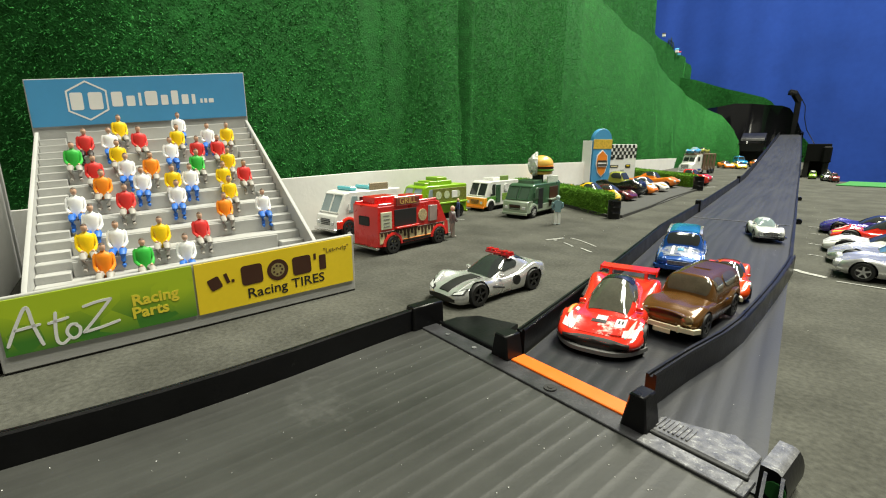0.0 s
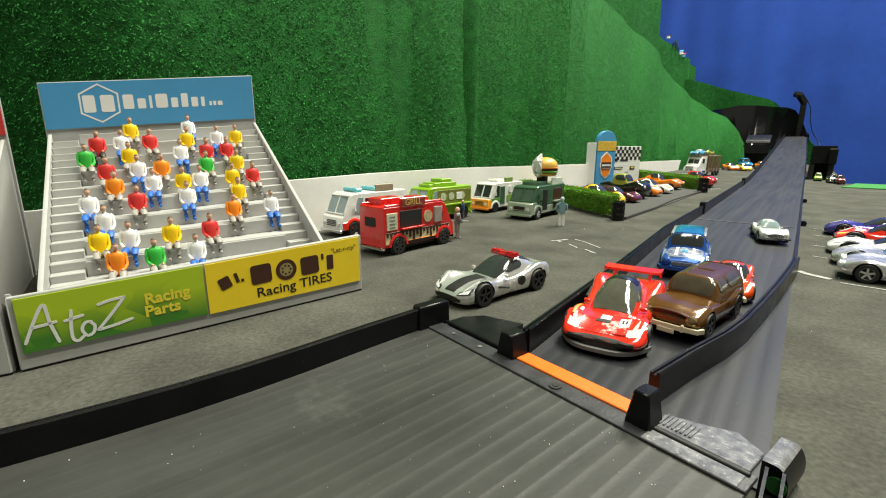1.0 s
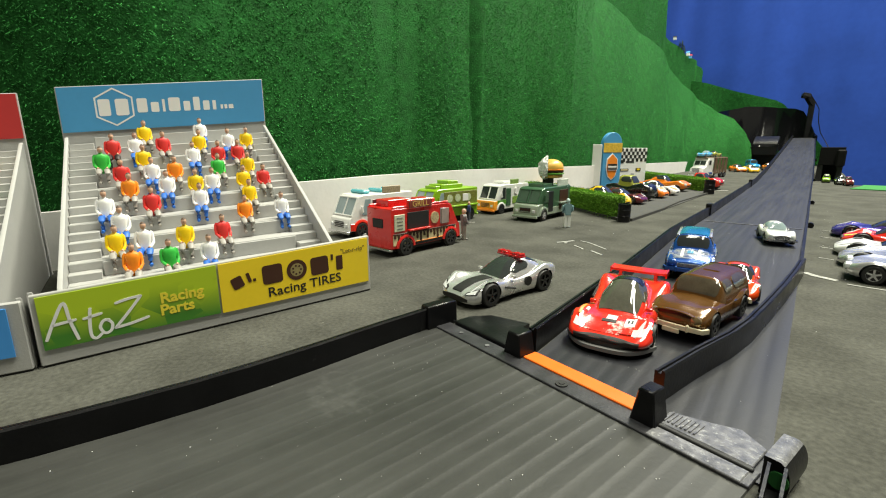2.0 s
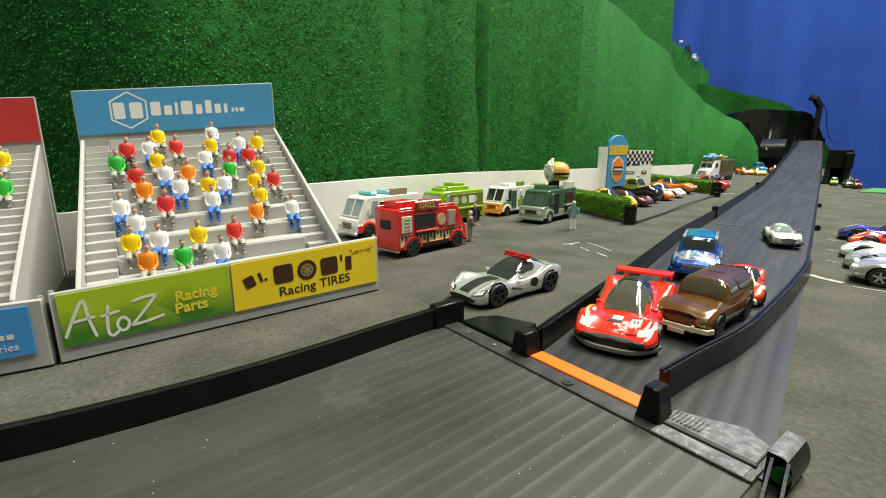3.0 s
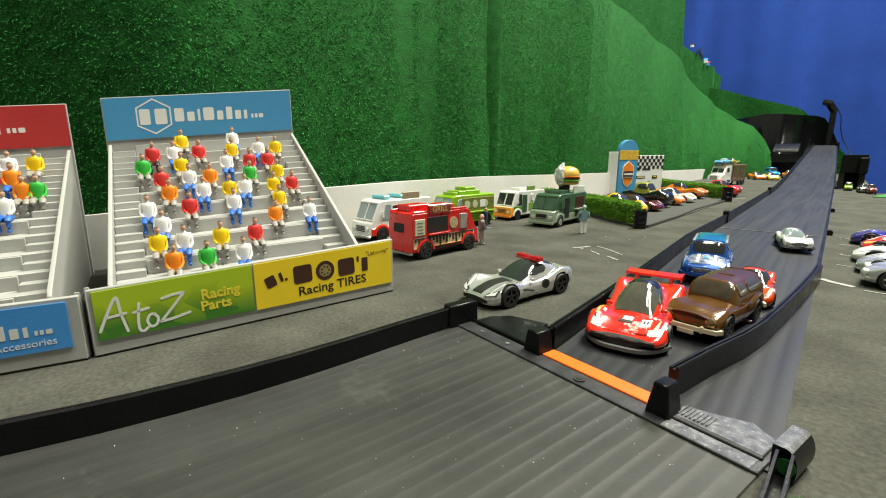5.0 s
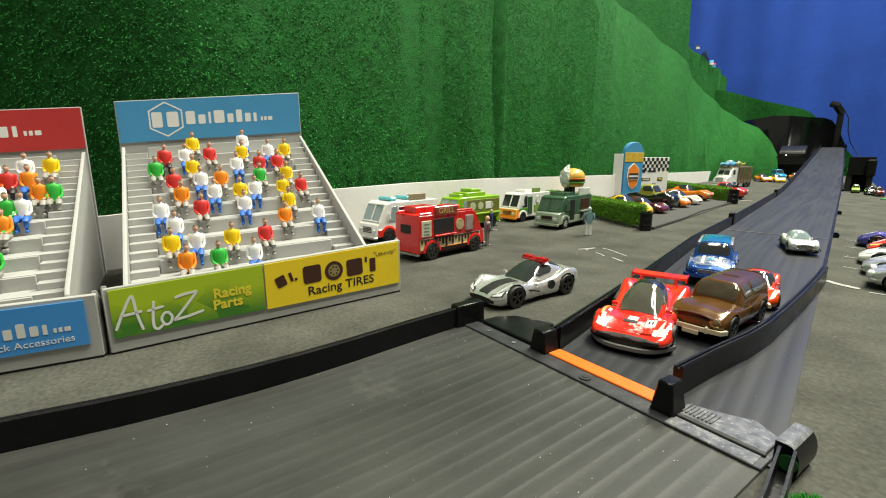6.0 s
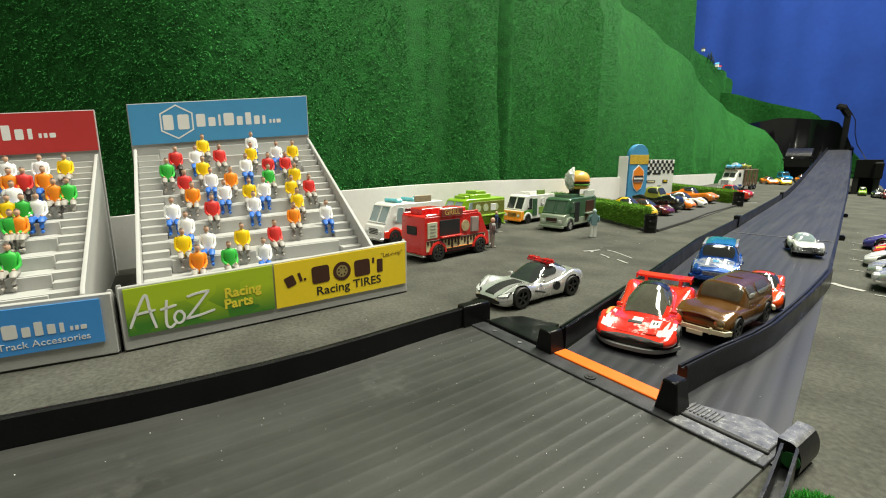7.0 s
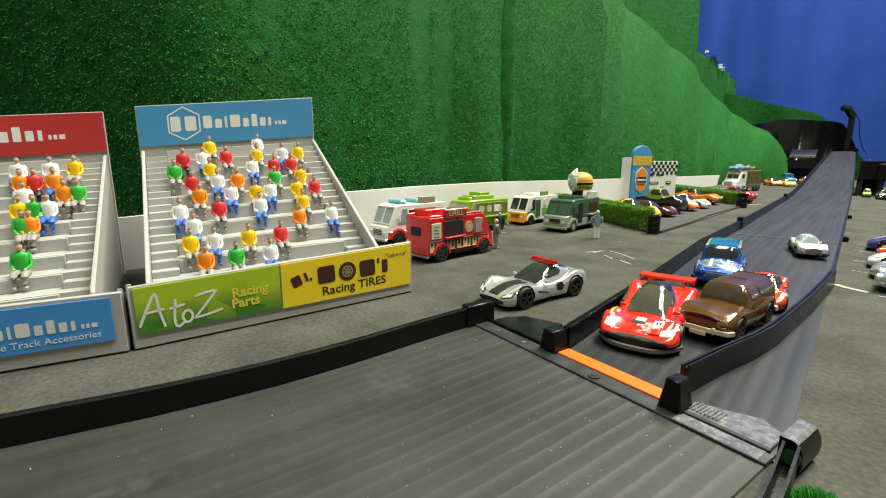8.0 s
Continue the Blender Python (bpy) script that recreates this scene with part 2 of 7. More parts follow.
def hill_point(y, k):
    x = interp(HILL_PLAN, y)[0]
    top = interp(HILL_TOP, y)[0]
    z = k * top
    wob = 0.004 * math.sin(y * 21 + 1.3) * k + (0.003 if y < 0.6 else 0.0012) * math.sin(y * 47 + k * 5)
    if y > 1.2:   # loose folds above the foot
        wob += 0.0065 * min(1, (y - 1.2) * 3) * math.sin(y * 43 + 2 * k) * math.exp(-((k - 0.35) / 0.35) ** 2)
    if 0.3 < y < 0.75:
        wob -= 0.016 * math.exp(-((y - 0.483 - 0.003 * k - 0.0035 * math.sin(k * 11) - 0.0015 * math.sin(k * 37)) / 0.0036) ** 2)
        wob += 0.006 * math.exp(-((y - 0.494) / 0.007) ** 2) + 0.014 * math.exp(-((y - 0.40) / 0.045) ** 2) * (0.4 + k) - 0.004 * math.exp(-((y - 0.53) / 0.03) ** 2) + 0.010 * math.exp(-((y - 0.66) / 0.05) ** 2)
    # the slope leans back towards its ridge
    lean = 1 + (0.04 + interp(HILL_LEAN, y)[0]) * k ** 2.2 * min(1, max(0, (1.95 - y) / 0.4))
    lean -= 0.10 * k * min(1, max(0, (0.18 - y) / 0.14))   # the near end hangs over a little, a shape added to darken it
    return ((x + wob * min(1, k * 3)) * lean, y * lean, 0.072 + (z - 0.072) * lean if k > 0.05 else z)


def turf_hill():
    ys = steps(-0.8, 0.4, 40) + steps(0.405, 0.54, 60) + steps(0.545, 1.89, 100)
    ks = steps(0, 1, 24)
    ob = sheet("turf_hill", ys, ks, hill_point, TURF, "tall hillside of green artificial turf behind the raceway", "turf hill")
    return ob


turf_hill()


def blades(name, fn, us, vs, n, length, seed, label, material, parent=None):
    """Many single-triangle blades on a sheet given by fn(u, v)."""
    rs = np.random.RandomState(seed)
    u = us[0] + (us[1] - us[0]) * rs.rand(n)
    v = vs[0] + (vs[1] - vs[0]) * rs.rand(n) ** 0.9
    co = np.empty((n, 3, 3), np.float32)
    for i in range(n):
        p = Vector(fn(u[i], v[i]))
        du = (Vector(fn(u[i] + 0.004, v[i])) - p).normalized()
        dv = (Vector(fn(u[i], min(1, v[i] + 0.01))) - Vector(fn(u[i], max(0, v[i] - 0.01)))).normalized()
        nn = du.cross(dv)
        a = rs.rand() * 6.283
        side = (du * math.cos(a) + dv * math.sin(a)) * (length * (0.10 + 0.14 * rs.rand()))
        tip = p + (nn * (0.35 + 0.5 * rs.rand()) + du * (rs.rand() - 0.5) * 1.3 + dv * (rs.rand() - 0.62) * 1.3) * length * (0.6 + 0.7 * rs.rand())
        co[i, 0], co[i, 1], co[i, 2] = p - side, p + side, tip
    me = bpy.data.meshes.new(name)
    me.from_pydata(co.reshape(-1, 3).tolist(), [], np.arange(n * 3).reshape(-1, 3).tolist())
    me.materials.append(material)
    ob = new(name, me)
    if parent:
        ob.parent = parent
    return tagged(ob, label, "turf", kind="stuff")


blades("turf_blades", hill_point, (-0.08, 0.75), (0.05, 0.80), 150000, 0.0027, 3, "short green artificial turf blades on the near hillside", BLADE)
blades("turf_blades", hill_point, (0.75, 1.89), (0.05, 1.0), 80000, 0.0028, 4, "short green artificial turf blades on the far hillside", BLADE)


HILL2_TOP = [(0.6, 0.9), (1.6, 0.75), (1.87, 0.64), (1.905, 0.60), (1.925, 0.48), (2.0, 0.468), (2.24, 0.447), (2.55, 0.445), (2.66, 0.40), (2.72, 0.33)]


def hill2_point(y, k):
    return (-0.5 + 0.006 * math.sin(y * 25) * k + 0.01 * math.sin(y * 9), y, interp(HILL2_TOP, y)[0] * k)


sheet("rear_turf_hill", steps(0.6, 2.72, 90), steps(0, 1, 16), hill2_point, TURF, "second green turf hillside rising behind the first", "turf hill")
blades("turf_blades", hill2_point, (1.3, 2.72), (0.2, 1.0), 36000, 0.0038, 5, "short green artificial turf blades on the rear hillside", BLADE)

HILL3_TOP = [(-0.75, 0.42), (-0.425, 0.344), (-0.309, 0.300), (-0.173, 0.258), (-0.145, 0.24), (-0.113, 0.20), (-0.05, 0.13), (0.007, 0.0615), (0.04, 0.02)]


def hill3_point(x, k):
    q = 1 - 0.012 * (k - 0.55)
    return (x * q, 2.31 * q + 0.01 * math.sin(x * 30), max(0.002, 0.072 + (interp(HILL3_TOP, x)[0] * k - 0.072) * q))


sheet("far_turf_hill", steps(-0.75, 0.04, 60), steps(0, 1, 12), hill3_point, TURF, "far green turf slope behind the black track end", "turf hill")
blades("turf_blades", hill3_point, (-0.75, 0.04), (0.1, 1.0), 22000, 0.0036, 6, "short green artificial turf blades on the far slope", BLADE)


CURTAIN_PLAN = [(0.0, -1.9, 2.70), (0.5, -0.45, 2.58), (0.75, 0.3, 2.56), (1.0, 1.4, 2.60)]


def curtain_point(u, k):
    x, y = interp(CURTAIN_PLAN, u)
    fold = 0.008 * math.sin(u * 47 + 1.2 * math.sin(k * 3)) + 0.0022 * math.sin(u * 131 + 1 + k) + 0.004 * math.sin(k * 9 + u * 11)
    return (x + 0.3 * fold, y - fold, -0.6 + 2.3 * k)


sheet("backdrop", steps(0, 1, 220), steps(0, 1, 10), curtain_point, CURTAIN, "plain blue cloth backdrop hanging in soft folds", "curtain")


# ---------------------------------------------------------------- raceway
# right and left edges of the incoming track and its height, by distance along it
EDGES = [(0.118, -0.0010, -0.0700, 0.0006), (0.262, -0.0018, -0.0765, 0.0006), (0.395, -0.0030, -0.0850, 0.0006), (0.57, -0.0042, -0.0865, 0.0006),
         (0.98, -0.0080, -0.0955, 0.0006), (1.12, -0.009, -0.097, 0.003), (1.3, -0.011, -0.098, 0.015), (1.6, -0.017, -0.094, 0.052), (1.9, -0.0254, -0.088, 0.093), (2.02, -0.028, -0.088, 0.105)]


def edge(y, k):
    r, l, z = interp(EDGES, y)
    return Vector((r + (l - r) * k, y, z))


NEAR_L0, NEAR_L1 = Vector((-0.114, 0.137, 0)), Vector((-0.1855, -0.200, 0))
NEAR_R1 = Vector((-0.0038, 0.112, 0))


NEAR_EDGE = [(-0.2, -0.2250), (-0.1, -0.1820), (-0.05, -0.1605), (-0.02, -0.1488), (0.001, -0.1410), (0.011, -0.1371), (0.022, -0.1334), (0.034, -0.1300), (0.048, -0.1264), (0.064, -0.1233), (0.084, -0.1205), (0.109, -0.1179), (0.138, -0.1140)]


def near_edge(y):
    """The foot of the gently curved left rail of the near lane."""
    return Vector((interp(NEAR_EDGE, y)[0], y, 0))


def raceway():
    # near lane: a wide sheet under the camera, in long ribs
    e = empty("raceway_track", Matrix(), "worn black plastic toy race track with ribbed surface and raised rails", "race track", kind="structure")
    d = (NEAR_L1 - NEAR_L0)
    bm = bmesh.new()
    n = 22
    ribs = []
    for i in range(n + 1):
        k = i / n
        for kk, dz in ((k - 0.34 / n, 0.00050), (k - 0.05 / n, 0.000555), (k + 0.05 / n, 0.00055), (k + 0.10 / n, 0.00049), (k + 0.40 / n, 0.00050)):
            if 0 <= kk <= 1:
                ribs.append((kk, dz))
    rings = []
    for a in (0.0, 0.03, 0.07, 0.11, 0.16, 0.21, 0.26, 0.31, 0.36, 0.42, 0.5, 0.75, 1.0):
        l, r = near_edge(NEAR_L0.y + d.y * a), NEAR_R1 + d * a
        rings.append([l.lerp(r, kk) + Vector((0, 0, dz)) for kk, dz in ribs] + [r, l])
    loft(bm, rings)
    part("near_lane", bm, TRACK, e, "dusty black ribbed plastic lane", 20)
    # incoming lane
    ys = [0.118, 0.16, 0.2, 0.262, 0.33, 0.395, 0.48, 0.57, 0.75, 0.98, 1.05, 1.12, 1.2, 1.3, 1.45, 1.6, 1.75, 1.9, 2.02]
    rib = []
    m = 14
    for i in range(m + 1):
        for kk, dz in ((i / m - 0.10 / m, 0.0), (i / m + 0.03 / m, -0.00012), (i / m + 0.30 / m, -0.00002)):
            if 0 <= kk <= 1:
                rib.append((kk, dz))
    def lane(y, k):
        p = edge(y, k)
        if y < 0.13:   # the first edge follows the joint
            p.y = 0.1145 + (p.x + 0.0038) * -0.2269
        return p
    bm = bmesh.new()
    loft(bm, [[lane(y, kk) + Vector((0, 0, dz)) for kk, dz in rib] + [lane(y, 1) - Vector((0, 0, 0.003)), lane(y, 0) - Vector((0, 0, 0.003))] for y in ys])
    part("incoming_lane", bm, LANE, e, "black plastic lane running down from the far hill", 20)
    sec = [(-0.0030, -0.001), (0.0, -0.001), (0.0, 0.0086), (-0.0004, 0.0091), (-0.0009, 0.0091), (-0.0011, 0.0080), (-0.0020, 0.0080), (-0.0022, 0.0086), (-0.0030, 0.0086)]
    bm = bmesh.new()
    strip(bm, [edge(y, 1.0) for y in [0.141] + [q for q in ys if q > 0.15]], sec)
    part("left_rail", bm, BLACK, e, "tall black plastic side rail")
    bm = bmesh.new()
    low = [(-0.0008, -0.004), (0.0010, -0.004), (0.0010, 0.0030), (-0.0008, 0.0030)]
    strip(bm, [edge(y, 0.0) for y in ys if y > 0.30], low)
    part("right_rail", bm, BLACK, e, "low black plastic side rail")
    bm = bmesh.new()
    strip(bm, [Vector(p) for p in ((-0.0275, 0.1350, 0.001), (-0.0225, 0.157, 0.001), (-0.0160, 0.1815, 0.001), (-0.0125, 0.200, 0.001), (-0.0090, 0.230, 0.001), (-0.0055, 0.264, 0.001), (-0.0021, 0.305, 0.001), (-0.0006, 0.330, 0.001))], sec)
    part("guide_rail", bm, BLACK, e, "black plastic guide rail narrowing the lane")
    bm = bmesh.new()
    strip(bm, [near_edge(y) for y in (-0.2, -0.1, -0.05, -0.02, 0.001, 0.011, 0.022, 0.034, 0.048, 0.064, 0.084, 0.109, 0.1349)], sec)
    part("near_left_rail", bm, BLACK, e, "black plastic side rail of the near lane")
    bm = bmesh.new()
    line = [Vector(p) for p in ((-0.0160, -0.17, 0), (-0.0050, 0.02, 0), (-0.0006, 0.0940, 0), (-0.0001, 0.1108, 0))]
    for off in (-0.0014, 0.0014):
        strip(bm, line, [(off - 0.0003, 0), (off + 0.0003, 0), (off + 0.0003, 0.0086), (off - 0.0003, 0.0086)])
    strip(bm, line, [(-0.0012, 0), (0.0012, 0), (0.0012, 0.0025), (-0.0012, 0.0025)])
    part("near_right_rail", bm, BLACK, e, "black double-walled plastic side rail")
    return e


RACEWAY = raceway()


# ---------------------------------------------------------------- more helpers for things
def bar(bm, p, q, w, h, mi=0):
    """A thin square bar between two points."""
    p, q = Vector(p), Vector(q)
    d = q - p
    rot = d.to_track_quat("X", "Z").to_matrix()
    return box(bm, (p + q) / 2, (d.length, w, h), 0, rot, mi)


def lettering(name, text, size, m, material, parent, label="", extrude=0.00005, squeeze=1.0, bold=0.0):
    cu = bpy.data.curves.new(name, "FONT")
    cu.body, cu.size, cu.extrude, cu.align_x, cu.align_y = text, size, extrude, "CENTER", "CENTER"
    cu.resolution_u = 3
    cu.offset = bold
    tmp = bpy.data.objects.new(name, cu)
    scene.collection.objects.link(tmp)
    me = bpy.data.meshes.new_from_object(tmp.evaluated_get(bpy.context.evaluated_depsgraph_get()))
    scene.collection.objects.unlink(tmp)
    bpy.data.objects.remove(tmp)
    me.name = name
    me.materials.clear()
    me.materials.append(material)
    ob = new(name, me)
    ob.parent = parent
    ob.matrix_local = m @ Matrix.Diagonal((squeeze, 1, 1, 1))
    if label:
        tagged(ob, label)
    return ob


PAINTS = {}


def paint(key, col, rough=0.24, metal=0.0, coat=0.9):
    if key not in PAINTS:
        PAINTS[key] = mat(key + "_toy_paint", col, rough, metal, var=0.06, scale=120, coat=coat)
    return PAINTS[key]


GLASS = mat("smoked_toy_window_plastic", (0.035, 0.04, 0.04), 0.08, var=0.1, scale=100, coat=0.5)
GLASS_LIGHT = mat("clear_grey_toy_window_plastic", (0.28, 0.36, 0.38), 0.08, var=0.1, scale=100, coat=0.5)
TYRE = mat("black_toy_tyre", (0.012, 0.012, 0.012), 0.55, var=0.2, scale=200)
RIM = mat("grey_toy_rim", (0.62, 0.62, 0.63), 0.25, 0.5, var=0.1, scale=300)
RIM_DARK = mat("dark_toy_rim", (0.05, 0.05, 0.05), 0.35, 0.3, var=0.1, scale=300)
CHROME = mat("bright_plated_plastic", (0.75, 0.75, 0.76), 0.16, 1.0, var=0.04, scale=200)
LAMP_CLEAR = mat("clear_lamp_plastic", (0.75, 0.77, 0.78), 0.15, 0.2, var=0.04, scale=300)
LAMP_RED = mat("red_lamp_plastic", (0.5, 0.01, 0.01), 0.2, 0.0, var=0.04, scale=300)
DARK = mat("matt_black_plastic", (0.010, 0.010, 0.010), 0.6, var=0.2, scale=150)
WHITE_PRINT = mat("white_print", (0.80, 0.80, 0.79), 0.5, var=0.03, scale=80)
BLACK_PRINT = mat("black_print", (0.012, 0.012, 0.012), 0.5, var=0.05, scale=80)
CREAM = mat("cream_print", (0.72, 0.62, 0.36), 0.45, var=0.08, scale=200)
BROWN_PRINT = mat("dark_brown_print", (0.055, 0.018, 0.008), 0.5, var=0.1, scale=200)
ORANGE_PRINT = mat("orange_print", (0.85, 0.25, 0.02), 0.45, var=0.05, scale=150)
YELLOW_PRINT = mat("yellow_print", (0.90, 0.66, 0.02), 0.45, var=0.04, scale=60)
GREEN_PRINT = mat("green_print", (0.10, 0.30, 0.03), 0.45, var=0.12, scale=90)
BLUE_PRINT = mat("sky_blue_print", (0.066, 0.30, 0.58), 0.45, var=0.04, scale=40)
RED_PRINT = mat("red_print", (0.50, 0.035, 0.035), 0.45, var=0.05, scale=40)


def two_tone_print():
    """Green sign print: lime above, dark green below, in broad facets."""
    m = bpy.data.materials.new("lime_to_dark_green_print")
    m.use_nodes = True
    N, L = m.node_tree.nodes, m.node_tree.links
    b = N["Principled BSDF"]
    b.inputs["Roughness"].default_value = 0.45
    tc, sep, vor = N.new("ShaderNodeTexCoord"), N.new("ShaderNodeSeparateXYZ"), N.new("ShaderNodeTexVoronoi")
    vor.inputs["Scale"].default_value = 130
    L.new(tc.outputs["Object"], vor.inputs["Vector"]), L.new(tc.outputs["Object"], sep.inputs["Vector"])
    add = N.new("ShaderNodeMath"); add.operation = "MULTIPLY_ADD"
    add.inputs[1].default_value = 48.0
    L.new(sep.outputs["Z"], add.inputs[0])
    sc = N.new("ShaderNodeSeparateColor")
    L.new(vor.outputs["Color"], sc.inputs["Color"])
    k = N.new("ShaderNodeMath"); k.operation = "MULTIPLY_ADD"
    k.inputs[1].default_value, k.inputs[2].default_value = 0.30, -0.28
    L.new(sc.outputs["Red"], k.inputs[0]), L.new(k.outputs[0], add.inputs[2])
    ramp = N.new("ShaderNodeValToRGB")
    ramp.color_ramp.elements[0].position, ramp.color_ramp.elements[0].color = 0.25, (0.05, 0.20, 0.02, 1)
    ramp.color_ramp.elements[1].position, ramp.color_ramp.elements[1].color = 0.85, (0.42, 0.57, 0.02, 1)
    L.new(add.outputs[0], ramp.inputs["Fac"]), L.new(ramp.outputs["Color"], b.inputs["Base Color"])
    return m


LIME_PRINT = two_tone_print()


# ---------------------------------------------------------------- raceway fittings
def fittings():
    e = RACEWAY
    ax = (NEAR_R1 - NEAR_L0).normalized()
    fw = Vector((-ax.y, ax.x, 0))
    rot = Matrix((ax, fw, Vector((0, 0, 1)))).transposed()
    W = (NEAR_R1 - NEAR_L0).length

    def at(k, back, z):
        return NEAR_L0 + ax * (k * W) + fw * back + Vector((0, 0, max(0.0, z - 0.0006)))
    bm = bmesh.new()
    box(bm, at(0.5, 0.0022, 0.0010), (W, 0.0072, 0.0016), 0.0002, rot)
    part("joint_plate", bm, SEAM, e, "dark grey plastic joint plate between the lanes")
    bm = bmesh.new()
    box(bm, at(0.560, 0.0086, 0.0014), (0.0420, 0.0062, 0.0020), 0.0002, rot)
    part("orange_strip", bm, ORANGE_TAPE, e, "bright orange plastic strip across the lane")
    bm = bmesh.new()
    cyl(bm, at(0.545, 0.0016, 0.0019), 0.0019, 0.0006, n=20)
    cyl(bm, at(0.545, 0.0016, 0.0021), 0.0011, 0.0006, n=6, r2=0.0009)
    part("screw", bm, DARK, e, "black screw head in the joint plate")
    # shiny scuffed cover at the right of the joint
    bm = bmesh.new()
    o = [at(0.79, 0.0056, 0), at(0.985, 0.0056, 0), at(0.985, 0.0150, 0), at(0.925, 0.0190, 0), at(0.875, 0.0160, 0), at(0.79, 0.0125, 0)]
    prism(bm, [(p.x, p.y) for p in o], 0.0008, 0.0018, "z", bevel=0.0002)
    part("cover_plate", bm, SHINY, e, "scuffed shiny grey plastic cover")
    for i in range(8):
        bm = bmesh.new()
        box(bm, at(0.800 + i * 0.0095, 0.0098, 0.0024), (0.0005, 0.0056, 0.0008), 0, rot)
        part("ridge", bm, SHINY, e, smooth=0)
    bm = bmesh.new()
    box(bm, at(0.890, 0.0012, 0.0016), (0.0215, 0.0052, 0.0010), 0.0002, rot)
    part("cover_lip", bm, SHINY, e, "scuffed shiny grey plastic lip")
    bm = bmesh.new()
    box(bm, at(0.875, 0.0047, 0.0019), (0.026, 0.0012, 0.0012), 0.0002, rot)
    part("dark_groove", bm, DARK, e)
    # plate at the left, between the near rail and the incoming lane
    bm = bmesh.new()
    o = [at(0.03, 0.0065, 0), at(0.33, 0.0065, 0), at(0.335, 0.0115, 0), at(0.235, 0.0165, 0), at(0.215, 0.0290, 0), at(0.07, 0.0230, 0), at(0.03, 0.0150, 0)]
    prism(bm, [(p.x, p.y) for p in o], 0.0, 0.0022, "z", bevel=0.0002)
    part("side_plate", bm, BLACK, e, "flat black plastic plate beside the lane")
    bm = bmesh.new()
    box(bm, at(0.17, 0.0068, 0.0022), (0.034, 0.0010, 0.0012), 0.0002, rot)
    part("plate_lip", bm, BLACK, e)
    for k in (0.115, 0.245):
        bm = bmesh.new()
        cyl(bm, at(k, 0.0022, 0.0019), 0.0009, 0.0004, n=12)
        part("rivet", bm, SHINY, e)

    def block(k, back, w0, d0, h, top=0.6, lean=0.0, name="rail_end_block", label="black plastic block at the rail end"):
        bm2 = bmesh.new()
        rings = []
        for z, s in ((0.0008, 1.0), (h * 0.86, top), (h, top * 0.9)):
            rings.append([at(k, back, z) + ax * (sx * w0 / 2 * s + lean * z) + fw * (sy * d0 / 2 * (0.6 + 0.4 * s)) for sx, sy in ((-1, -1), (1, -1), (1, 1), (-1, 1))])
        loft(bm2, rings)
        bmesh.ops.bevel(bm2, geom=bm2.edges[:], offset=0.0004, segments=1, affect="EDGES")
        part(name, bm2, BLACK, e, label)
    block(0.338, 0.0078, 0.0082, 0.0080, 0.0100, 0.72)
    block(0.770, 0.0056, 0.0074, 0.0072, 0.0112, 0.62)
    block(-0.012, 0.0020, 0.0058, 0.0150, 0.0106, 0.95)
    # round-backed housing at the right end
    bm = bmesh.new()
    outl = []
    for i in range(13):
        a = -math.pi / 2 + math.pi * i / 12
        outl.append((0.0014 + 0.0026 * math.cos(a), 0.0048 + 0.0048 * math.sin(a)))
    outl = [(-0.0010, 0.0)] + outl + [(-0.0010, 0.0096)]
    rings = []
    for b in (-0.0068, 0.0052):
        rings.append([at(1.02, 0.0072 + b, z) + ax * a for a, z in outl])
    loft(bm, rings)
    bmesh.ops.bevel(bm, geom=[ed for ed in bm.edges if ed.calc_face_angle(0) > 0.6], offset=0.0004, segments=1, affect="EDGES")
    bm.normal_update()
    for f in bm.faces:   # black sides and ends, scuffed grey top
        f.material_index = 0 if f.calc_center_median().z > 0.0084 else 1
    part("end_housing", bm, [SHINY, BLACK], e, "rounded black plastic housing with a scuffed grey top")
    bm = bmesh.new()
    cyl(bm, at(1.02, 0.0003, 0.0054) + ax * 0.0020, 0.0019, 0.0006, "z", 20, rot=Matrix.Rotation(math.pi / 2, 3, ax))
    part("green_disc", bm, mat("dark_green_plastic", (0.02, 0.10, 0.025), 0.4, var=0.1), e, "round dark green insert")
    # pale joint line across the far lane and the sprue clips on its edges
    bm = bmesh.new()
    loft(bm, [[edge(y, k) + Vector((0, 0, z)) for k, z in ((0.03, 0.0001), (0.97, 0.0001), (0.97, 0.0004), (0.03, 0.0004))] for y in (0.512, 0.5145)])
    part("lane_joint", bm, mat("worn_grey_joint", (0.12, 0.12, 0.125), 0.4, var=0.3, scale=150), e, smooth=0)
    for y in (0.535, 0.76, 1.18, 1.5):
        bm = bmesh.new()
        p = edge(y, 0.0)
        cyl(bm, p + Vector((0.0028, 0, 0.0015)), 0.0026, 0.005, "y", 12)
        part("rail_clip", bm, BLACK, e, "round black plastic clip on the rail")
    for y in (0.56, 1.02):
        bm = bmesh.new()
        p = edge(y, 1.0)
        box(bm, p + Vector((-0.0015, 0, 0.006)), (0.0055, 0.008, 0.0135), 0.0006)
        part("rail_joint", bm, BLACK, e, "black plastic rail joint")


fittings()


